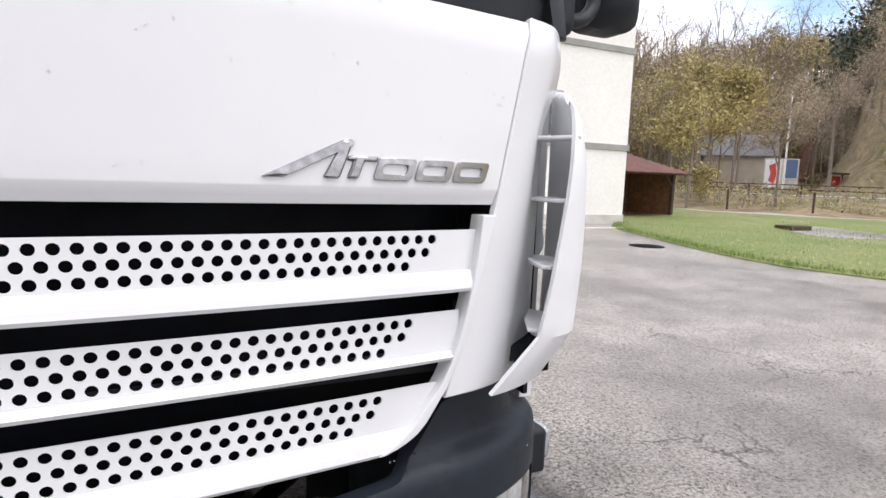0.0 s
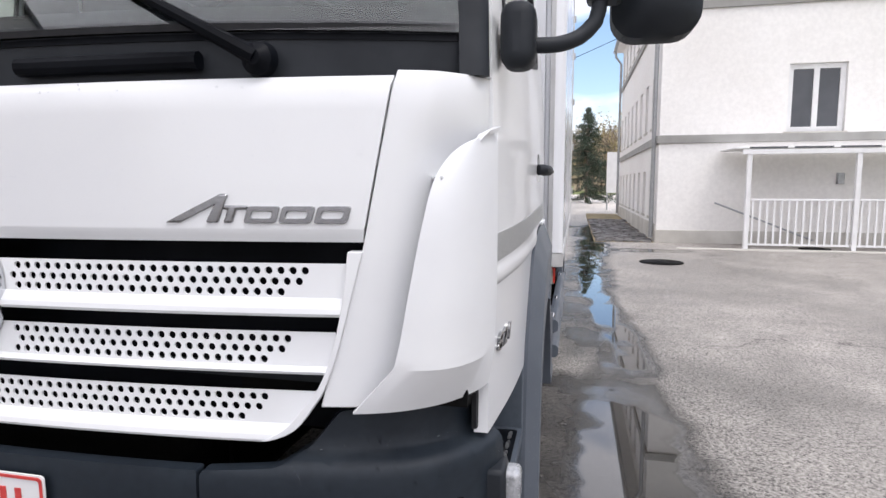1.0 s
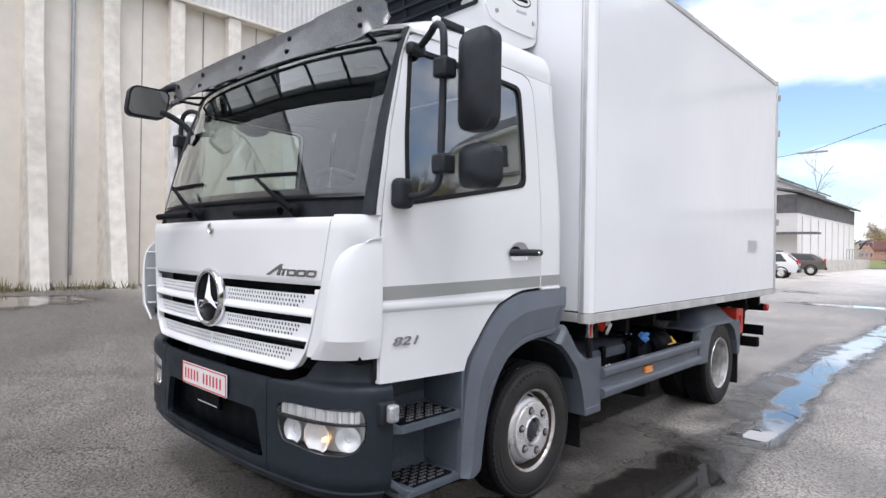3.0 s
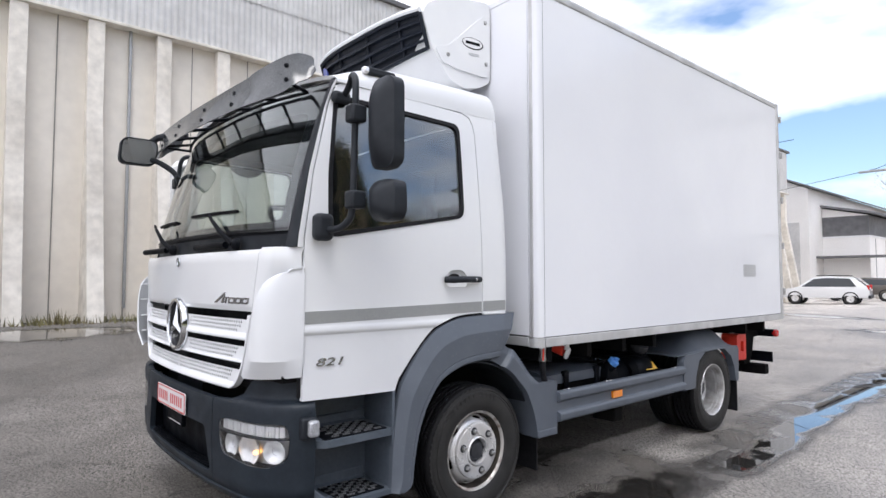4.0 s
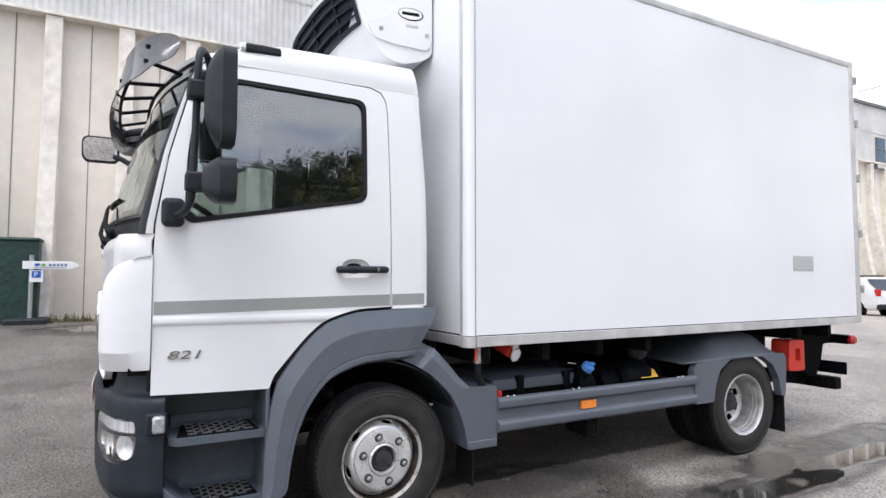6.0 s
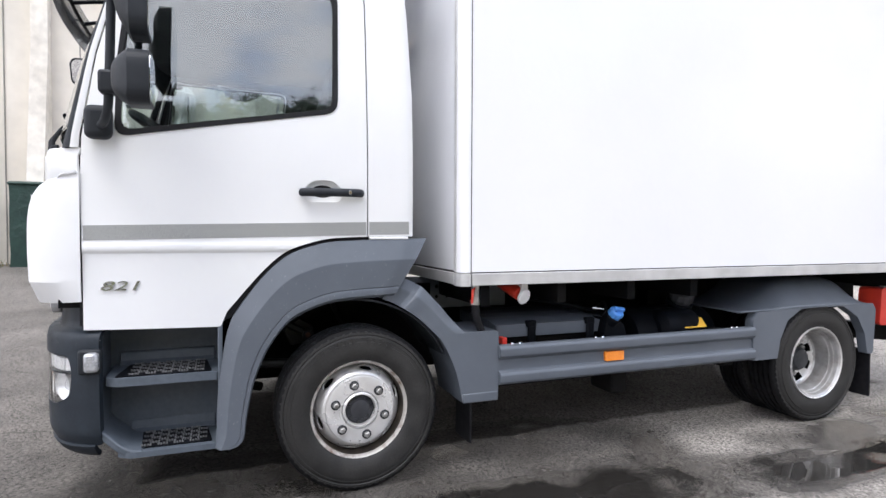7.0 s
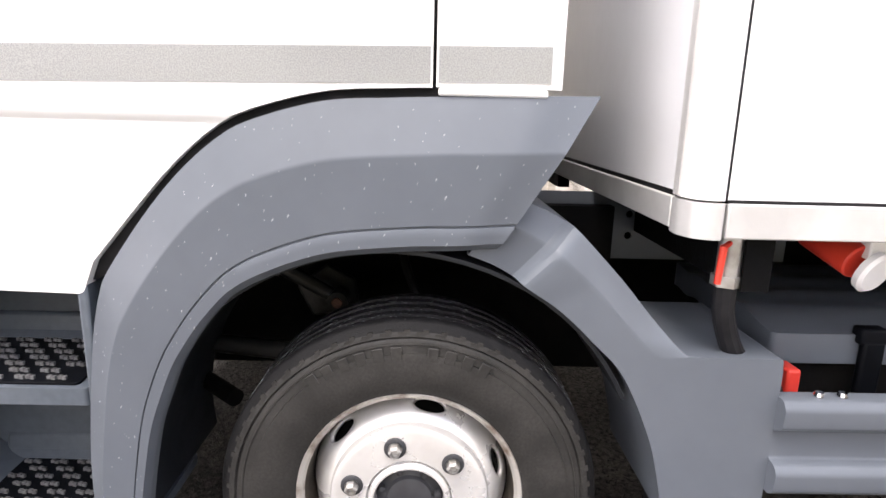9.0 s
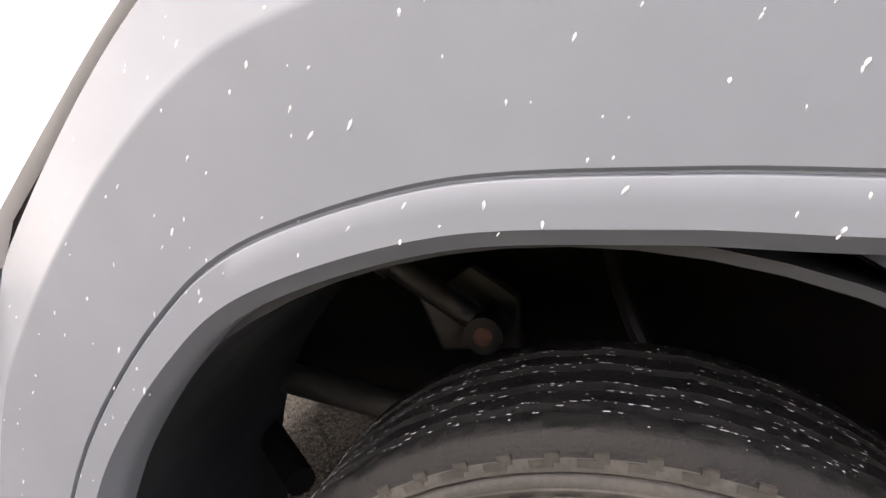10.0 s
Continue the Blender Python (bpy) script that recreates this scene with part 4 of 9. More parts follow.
def build_woods():
    rnd = random.Random(21)
    wood, olive, brown, dark = Growth(), LeafCloud(3), LeafCloud(4), LeafCloud(6)

    def plant(x, y, h, count, size):
        green = rnd.random() < 0.30 + 0.35 * fill(noise.noise(Vector((x * 0.04, y * 0.04, 7))), -0.2, 0.3)
        ends = skeleton(rnd, Vector((x, y, hill_z(x, y) - 0.3)), h, wood, spread=rnd.uniform(0.15, 0.4), clear=rnd.uniform(0.10, 0.30), trunk=0.011)
        if green:
            olive.tree(ends, h, count, size, 0.45)
        else:
            brown.tree(ends, h, int(count * 0.9), size * 1.25, 0.16)
    # the slope seen past the white building stands dense, the rest thinner
    n = 0
    while n < 1150:
        bearing, far = radians(rnd.uniform(36, 68)), rnd.uniform(52, 225)
        x, y = 0.5 + far * math.sin(bearing), -2.0 + far * math.cos(bearing)
        d = (x - 24) * 0.86 + (y - 22) * 0.50
        n += 1
        if d < 21 or (54 < x < 66 and 36 < y < 52) or (d < 34 and 44 < x < 60 and 25 < y < 38):
            continue
        plant(x, y, rnd.uniform(9, 15), int(lerp(560, 230, fill(far, 60, 200))), lerp(0.13, 0.30, fill(far, 45, 200)))
    for _ in range(260):
        x, y = rnd.uniform(50, 170), rnd.uniform(-120, 40)
        d = (x - 24) * 0.86 + (y - 22) * 0.50
        if d > 24:
            plant(x, y, rnd.uniform(9, 14), 260, 0.38)
    for _ in range(330):
        y = rnd.uniform(100, 165)
        x = rnd.uniform(-18, 42)
        if x < 3:
            x, y = x * 2.6, 310 + (y - 100) * 1.9
        plant(x, y, rnd.uniform(9, 14) if x > 3 else rnd.uniform(14, 20), 300, 0.24 if x > 3 else 0.45)
    # unseen belt of trees to the east, dark-leaved to darken the side windows' reflections
    for _ in range(420):
        bearing, far = radians(rnd.uniform(60, 118)), rnd.uniform(60, 112)
        x, y, h = 0.5 + far * math.sin(bearing), -2.0 + far * math.cos(bearing), rnd.uniform(9.5, 14.5)
        dark.tree(skeleton(rnd, Vector((x, y, hill_z(x, y) - 0.3)), h, wood, spread=0.3, clear=0.12), h, 420, 0.30, 0.5)
    # tall bare trees along the crest
    for _ in range(70):
        bearing, far = radians(rnd.uniform(38, 66)), rnd.uniform(105, 175)
        x, y = 0.5 + far * math.sin(bearing), -2.0 + far * math.cos(bearing)
        h = rnd.uniform(15, 21)
        ends = skeleton(rnd, Vector((x, y, hill_z(x, y) - 0.3)), h, wood, spread=0.22, levels=3, clear=0.3, trunk=0.010, forks=3)
        brown.tree(ends, h, 130, 0.25, 0.2)
    # undergrowth between the trunks
    rng = np.random.default_rng(9)
    for cloud, count, thin in ((olive, 26000, 0.5), (brown, 52000, 0.14)):
        bearing, far = np.radians(rng.uniform(37, 67, count)), rng.uniform(50, 150, count)
        xs, ys = 0.5 + far * np.sin(bearing), -2.0 + far * np.cos(bearing)
        zs = np.array([hill_z(a, b) for a, b in zip(xs, ys)]) + np.abs(rng.normal(0, 1.2, count))
        keep = ((xs - 24) * 0.86 + (ys - 22) * 0.50 > 22) & ~((xs < 66) & (ys > 24) & (ys < 52) & (far < 80) & (zs > 1.4))
        cloud.add(np.stack([xs, ys, zs], 1)[keep], 0.26, thin)
    for nm, g, m, lb in (("wood_trunks", wood, BARK, "bare trunks and limbs of the woods"), ("wood_crowns", olive, LEAF_OLIVE, "olive spring leaves of the woods"), ("wood_evergreens", dark, NEEDLE, "dark crowns added out of view for the window reflections"), ("wood_twigs", brown, LEAF_BROWN, "brown budding twigs of the woods")):
        tagged(new(nm, g.mesh(nm, m)), lb, "woods", kind="stuff")
    # shrubs on the bank
    shr, stem = Growth(), Growth()
    for _ in range(420):
        t = rnd.uniform(-30, 34)
        k = rnd.uniform(4.0, 8.5)
        x, y = 24 + 0.86 * k - 0.50 * t, 22 + 0.50 * k + 0.86 * t
        if y > 45:
            continue
        z = hill_z(x, y)
        for _ in range(26):
            c = Vector((x + rnd.gauss(0, 0.45), y + rnd.gauss(0, 0.45), z + abs(rnd.gauss(0.15, 0.35))))
            shr.leaf(c, rnd.uniform(0.06, 0.16), rnd)
        for _ in range(3):
            stem.limb(Vector((x, y, z - 0.1)), Vector((x + rnd.gauss(0, 0.4), y + rnd.gauss(0, 0.4), z + rnd.uniform(0.5, 1.3))), 0.015, 0.006, 3)
    tagged(new("bank_shrubs", shr.mesh("bank_shrubs", BANKGREEN)), "low tangled growth on the bank", "shrubs", kind="stuff")
    tagged(new("bank_stems", stem.mesh("bank_stems", BARK)), "bare stems on the bank", "shrubs", kind="stuff")


build_woods()
for label, x, y, h, mat, seed, count, thin in (
        ("tree with fresh olive spring leaves at the bank", 27.0, 21.5, 7.5, LEAF_OLIVE, 31, 4200, 0.45),
        ("tree with yellowish spring leaves at the bank", 32.5, 25.0, 9.5, LEAF_OLIVE, 32, 6000, 0.45),
        ("broad tree with yellow-green spring leaves at the bank", 37.5, 27.0, 10.5, LEAF_OLIVE, 38, 6500, 0.45),
        ("slender tree with brown buds at the bank", 31.0, 19.0, 7.0, LEAF_BROWN, 33, 4200, 0.14),
        ("almost bare tree with brown buds at the bank", 44, 24, 11.0, LEAF_BROWN, 34, 6000, 0.14),
        ("almost bare tree with thin pale limbs at the bank", 47, 20.5, 12.0, LEAF_BROWN, 35, 6500, 0.14),
        ("bare tree with thin pale limbs at the bank", 43, 19, 9.5, LEAF_BROWN, 36, 3200, 0.12),
        ("tall bare tree with pale limbs by the road", 52, 24, 12.5, LEAF_BROWN, 39, 6000, 0.12),
        ("bare tree seen over the far shed", -14, 84, 13, LEAF_BROWN, 37, 3000, 0.12)):
    lone_tree("broadleaf_tree", label, (x, y, max(0.0, hill_z(x, y))), h, mat, seed, count=count, thin=thin)


def spruce(at, h, seed, label):
    t = thing("spruce", label, "tree", "trees round the yard", at=at)
    rnd = random.Random(seed)
    w, l = Growth(), LeafCloud(seed)
    w.limb(Vector((0, 0, -0.2)), Vector((0, 0, h)), h * 0.018, 0.015, 7)
    for _ in range(210):
        k = rnd.random() ** 0.85
        z = h * lerp(0.05, 0.98, k)
        r = h * 0.40 * (1 - k) ** 0.85 * rnd.uniform(0.45, 1.15) + 0.08
        a = rnd.uniform(0, 6.283)
        p, q = Vector((0, 0, z)), Vector((r * math.cos(a), r * math.sin(a), z - r * rnd.uniform(0.05, 0.35)))
        w.limb(p, q, 0.025, 0.006, 3)
        l.tree([(p.lerp(q, 0.15), q)], 1.0, int(30 + r * 60), 0.075 * h / 6, 0.22, 0.075 * h / 6)
    for nm, g, m in (("trunk", w, BARK), ("crown", l, NEEDLE)):
        o = new(nm, g.mesh(nm, m))
        o.parent = t


spruce((2.05, 42, 0), 6.9, 4, "dark spruce beside the yard's far gate")
spruce((-8.2, 112, 0), 5.4, 5, "dark conifer among the far houses")


# ---- far things ----
def house(at, w, d, h, roof_h, yaw, wall, roof, label, rows=2, cols=3):
    t = thing("house", label, "house", "houses in the distance", at=at)
    t.rotation_euler = (0, 0, radians(yaw))
    part("wall", panel([(-w / 2, -1), (w / 2, -1), (w / 2, h), (0, h + roof_h), (-w / 2, h)], lambda a, b, dd: Vector((a, -d / 2 + dd, b)), d), wall, t, smooth=False)
    for s in (1, -1):
        part("roof", panel([(0, -d / 2 - 0.4), (math.hypot(w / 2, roof_h) + 0.5, -d / 2 - 0.4), (math.hypot(w / 2, roof_h) + 0.5, d / 2 + 0.4), (0, d / 2 + 0.4)],
                           lambda a, b, dd, s=s: Vector((s * a * (w / 2) / math.hypot(w / 2, roof_h), b, h + roof_h + 0.12 - a * roof_h / math.hypot(w / 2, roof_h) + dd)), 0.15), roof, t, smooth=False)
    for r in range(rows):
        for c in range(cols):
            x = -w / 2 + (c + 0.5) * w / cols
            z = 0.9 + r * 2.7
            wn_ = part("window", box(x - 0.5, x + 0.5, -d / 2 - 0.05, -d / 2 - 0.005, z, z + 1.2), FRAME_WHITE, t)
            part("pane", box(x - 0.42, x + 0.42, -d / 2 - 0.07, -d / 2 - 0.051, z + 0.08, z + 1.12), PANE, wn_)
    return t


chalet = house((79, 59, 2.6), 9.5, 9, 4.6, 2.6, 38, HOUSE_PALE, DARKWOOD, "pale chalet with a dark gable and wooden balcony")
part("balcony", box(-4.9, 4.9, -5.9, -4.55, 2.45, 2.6), DARKWOOD, chalet)
part("balcony_rail", box(-4.9, 4.9, -5.95, -5.88, 2.6, 3.5), DARKWOOD, chalet)
# bare grove between the far houses and the spruce
rnd = random.Random(77)
for k in range(15):
    gx = lerp(-6.6, 3.6, k / 14) + rnd.uniform(-0.3, 0.3)
    lone_tree("bare_tree", "tall bare tree with brown budding twigs", (gx, rnd.uniform(92, 112), 0), lerp(8.2, 13.0, (k / 14) ** 0.7) + rnd.uniform(-0.6, 0.8), LEAF_BROWN, 300 + k, count=900, size=0.13, thin=0.12, spread=0.34)
house((80, 53, 3.5), 9, 8, 5.5, 3.2, 40, HOUSE_PINK, ROOF_RED, "pink house half hidden by bare trees")
house((59.7, 43.9, 0.7), 6.5, 7, 4.0, 2.2, 40, HOUSE_PALE, ROOF_GREY, "white house behind bare trees")
house((-6.9, 172, 0), 6.0, 7.5, 3.2, 2.5, -50, HOUSE_PEACH, ROOF_RED, "peach-coloured house with a dark red roof")
house((-12.0, 166, 0), 4.4, 7, 3.2, 2.5, -14, RENDER, ROOF_RED, "white house with a red gable roof")
house((-18.2, 184, 0), 5.0, 8, 2.9, 2.0, -48, HOUSE_PINK, ROOF_RED, "reddish house with a gable roof")
house((-22.5, 196, 0), 7.0, 9, 3.0, 2.2, -20, HOUSE_PALE, ROOF_GREY, "pale yellow house with a grey roof")
house((-82, 317, 0), 12, 9, 4.6, 3.4, -8, RENDER, ROOF_RED, "white house with a red roof")
house((-58, 300, 0), 12, 9, 4.6, 3.4, 4, HOUSE_PALE, ROOF_GREY, "pale house with a grey roof")


def build_shelter():
    t = thing("shelter", "open brown wooden shelter with a red roof", "shelter")
    x0, x1, y0, y1 = 15.6, 18.6, 14.8, 17.2
    for x in (x0, x1):
        for y in (y0, y1):
            part("post", box(x - 0.06, x + 0.06, y - 0.06, y + 0.06, 0, 1.72), DARKWOOD, t)
    part("back_wall", box(x0, x1, y1 - 0.05, y1, 0.05, 1.7), WOOD, t)
    part("side_wall", box(x1 - 0.03, x1 + 0.02, y0 + 0.06, y1 - 0.06, 0.05, 1.7), WOOD, t)
    part("bench", box(x0 + 0.1, x1 - 0.1, y1 - 0.5, y1 - 0.1, 0.40, 0.45), DARKWOOD, t)
    part("beam", box(x0 - 0.1, x1 + 0.1, y0 - 0.05, y0 + 0.05, 1.66, 1.78), DARKWOOD, t)
    for s in (-1, 1):
        part("brace", rod(((x0 if s < 0 else x1), y0, 1.2), ((x0 + 0.45 if s < 0 else x1 - 0.45), y0, 1.68), 0.04, 6), DARKWOOD, t)
    part("roof", sheet(lambda u, v: (lerp(x0 - 0.5, x1 + 0.5, u), lerp(y0 - 0.5, y1 + 0.5, v), 1.74 + 0.75 * min(1, 2.2 * min(u, 1 - u, v, 1 - v) * 0.95)), list(np.linspace(0, 1, 21)), list(np.linspace(0, 1, 21)), 0.06), ROOF_RED, t, "red shingle roof", angle=15)


build_shelter()


def build_roadside():
    t = thing("flagpole", "tall white flagpole on the bank", "flagpole", at=(48.4, 30.5, 0.8))
    part("pole", tube([(0, 0, -0.5), (0, 0, 8.6)], [0.10, 0.06], 10), FRAME_WHITE, t)
    part("rope", rod((0.12, 0, 1.2), (0.12, 0, 8.3), 0.012, 5), GALV, t)
    t = thing("billboard", "roadside billboard with pale red and white panels", "billboard", at=(53.2, 34.1, 0.8))
    t.rotation_euler = (0, 0, radians(-52))
    part("board", box(-1.45, 1.45, -0.05, 0.05, 0.3, 3.3), PLINTH, t)
    part("poster", box(-1.35, 0.0, -0.07, -0.055, 0.5, 3.2), FRAME_WHITE, t, "white poster")
    part("red_picture", panel(round_poly([(-1.0, 1.2), (-0.5, 0.9), (-0.35, 1.9), (-0.5, 2.9), (-1.05, 2.6), (-0.85, 1.9)], 0.1), lambda a, b, d: Vector((a, -0.085 + d, b)), 0.01), PLATE_RED, t, "faded red shape")
    part("poster", box(0.35, 1.3, -0.07, -0.055, 1.5, 3.2), SIGN_TEXT, t, "bluish poster")
    for x in (-1.3, 0, 1.3):
        part("post", box(x - 0.08, x + 0.08, 0.05, 0.2, -0.6, 3.2), GALV, t)
    t = thing("information_kiosk", "small roofed notice stand by the road", "notice stand", at=(52.1, 28.4, 0.8))
    part("roof", box(-1.1, 1.1, -0.5, 0.5, 1.85, 2.0), DARKWOOD, t)
    part("board", box(-0.9, 0.9, -0.06, 0.06, 0.6, 1.75), FRAME_WHITE, t)
    part("picture", box(-0.7, 0.5, -0.08, -0.065, 0.9, 1.7), PLATE_RED, t)
    for x in (-0.85, 0.85):
        part("post", box(x - 0.07, x + 0.07, -0.07, 0.07, -0.5, 1.85), DARKWOOD, t)
    # road and guard fence along the bank's top
    def along(k, off, z):
        p = Vector((24 + 0.86 * off - 0.50 * k, 22 + 0.50 * off + 0.86 * k, 0))
        p.z = hill_z(p.x, p.y) + z
        return p
    rd = sheet(lambda k, o: along(k, o, 0.06), list(np.linspace(-70, 60, 40)), [13.0, 16.0, 19.0])
    tagged(finish(rd, "road", PLINTH), "pale road along the foot of the hill", "road", kind="structure")
    f = thing("guard_fence", "low dark wooden guard fence along the road", "fence")
    for k in range(-40, 36, 3):
        p = along(k, 11.0, -0.2)
        part("post", rod(p, p + Vector((0, 0, 1.0)), 0.06, 6), DARKWOOD, f)
    for z in (0.45, 0.75):
        part("rail", tube([along(k, 11.0, z) for k in range(-40, 36, 3)], 0.04, 5), DARKWOOD, f)
    wf = thing("wire_fence", "weathered posts of a wire fence at the lawn's end", "fence")
    for k in range(-24, 20, 4):
        p = along(k, 2.6, -0.2)
        part("post", rod(p, p + Vector((0.02, 0.03, 1.35)), 0.055, 6), DARKWOOD, wf)
    for z in (0.5, 0.9):
        part("wire", tube([along(k, 2.6, z) for k in range(-24, 20, 4)], 0.006, 4), GALV, wf)
    dr = part("drain_cover", box(18.3, 19.3, 9.6, 10.2, 0.0, 0.14), DARKWOOD, None, bevel=0.02)
    tagged(dr, "dark drain cover in the lawn", "drain cover")


build_roadside()


def build_sheds():
    t = thing("warehouse", "long pale warehouse with a dark upper strip and a loading ramp", "building")
    x, y0, y1 = -8.2, 49.0, 74.0
    part("wall", box(x - 14, x, y0, y1, -0.2, 4.5), RENDER, t, smooth=False)
    part("upper_strip", box(x - 14, x - 0.02, y0, y1, 4.62, 6.1), ROOF_GREY, t, "dark corrugated strip", smooth=False)
    part("trim", box(x - 14, x + 0.04, y0 - 0.04, y1, 4.5, 4.62), FRAME_WHITE, t)
    part("roof", panel([(x + 0.5, 6.1), (x + 0.5, 6.25), (x - 7, 8.0), (x - 14.5, 6.25), (x - 14.5, 6.1), (x - 7, 7.8)], lambda a, b, d: Vector((a, y0 - 0.4 + d, b)), y1 - y0 + 0.8), ROOF_GREY, t, smooth=False)
    part("gable", panel([(x, 6.1), (x - 7, 7.8), (x - 14, 6.1)], lambda a, b, d: Vector((a, y0 + d, b)), 0.2), RENDER, t, smooth=False)
    for k in range(8):
        yy = y0 + 1.5 + k * 2.9
        part("door_gap", box(x - 0.01, x + 0.015, yy, yy + 0.10, 0.9, 4.4), ROOF_GREY, t)
    part("ramp", box(x + 0.02, x + 1.4, y0 + 1.0, y1, -0.2, 0.95), PLINTH, t)
    for k in range(9):
        part("rail_post", rod((x + 1.35, y0 + 12 + k * 1.4, 0.95), (x + 1.35, y0 + 12 + k * 1.4, 1.95), 0.03, 6), GALV, t)
    part("rail", rod((x + 1.35, y0 + 12, 1.95), (x + 1.35, y0 + 23.2, 1.95), 0.03, 6), GALV, t)
    part("canopy", box(x - 6, x + 1.6, y0 - 1.6, y0 - 0.05, 2.95, 3.10), ROOF_GREY, t)
    part("side_door", box(x - 4.2, x - 3.0, y0 - 0.05, y0 - 0.005, 0, 2.3), ROOF_GREY, t)
    t = thing("gabled_hall", "tall pale hall with a shallow gable and a grey gate", "building")
    gy = 46.0
    gx0, gx1 = -22.0, -11.2
    part("wall", panel([(gx0, -0.2), (gx1, -0.2), (gx1, 8.1), ((gx0 + gx1) / 2, 10.6), (gx0, 8.1)], lambda a, b, d: Vector((a, gy + d, b)), 30), RENDER, t, smooth=False)
    for s in (0, 1):
        a = gx1 if s else gx0
        m = (gx0 + gx1) / 2
        part("roof", panel([(a + (0.4 if s else -0.4), 8.0), (m, 10.65), (m, 10.8), (a + (0.4 if s else -0.4), 8.15)], lambda p, q, d: Vector((p, gy - 0.3 + d, q)), 30.6), ROOF_GREY, t, smooth=False)
    part("gate", box(gx1 - 2.4, gx1 - 0.6, gy - 0.06, gy - 0.005, 0, 5.6), CLADDING, t, "grey sliding gate")
    # yard lamp on a wire and pole
    t = thing("street_lamp", "street lamp hung on a wire over the yard", "lamp")
    part("lamp_head", box(-3.4, -2.3, 26.8, 27.0, 5.86, 5.94), GALV, t, bevel=0.02)
    part("wire", tube([(-22, 45, 7.6), (-11, 34.5, 6.3), (-2.8, 26.9, 5.98), (0.2, 24.1, 6.35), (3.15, 21.4, 7.0)], 0.012, 5), UNDER, t)
    t = thing("gate_post", "pale gate post beside the far lawn", "post")
    part("post", box(-5.1, -4.5, 71.6, 72.2, -0.2, 1.45), PLINTH, t)
    part("cap", box(-5.15, -4.45, 71.5, 72.3, 1.45, 1.55), PLINTH, t)
    t = thing("notice_board", "pale notice board beside the white building", "sign", at=(3.2, 29.5, 0))
    part("board", box(-0.35, 0.35, -0.04, 0.04, 0.9, 3.0), FRAME_WHITE, t)
    for x in (-0.3, 0.3):
        part("post", rod((x, 0.06, -0.1), (x, 0.06, 3.0), 0.035, 8), GALV, t)
    g = sheet(lambda u, v: (lerp(-10 - 70 * v, 24, u), lerp(73, 340, v), 0.05 + 0.05 * noise.noise(Vector((u * 8, v * 8, 1)))), list(np.linspace(0, 1, 12)), list(np.linspace(0, 1, 16)))
    tagged(finish(g, "far_lawn", GRASS), "green lawn before the far houses", "lawn", kind="structure")
    f = thing("garden_fence", "dark garden fence behind the spruce", "fence")
    for k in range(14):
        part("post", rod((3.0 + k * 0.9, 62 - k * 0.6, -0.1), (3.0 + k * 0.9, 62 - k * 0.6, 1.5), 0.05, 6), DARKWOOD, f)
    for z in (0.5, 1.2):
        part("rail", rod((3.0, 62, z), (14.7, 54.2, z), 0.035, 6), DARKWOOD, f)


build_sheds()


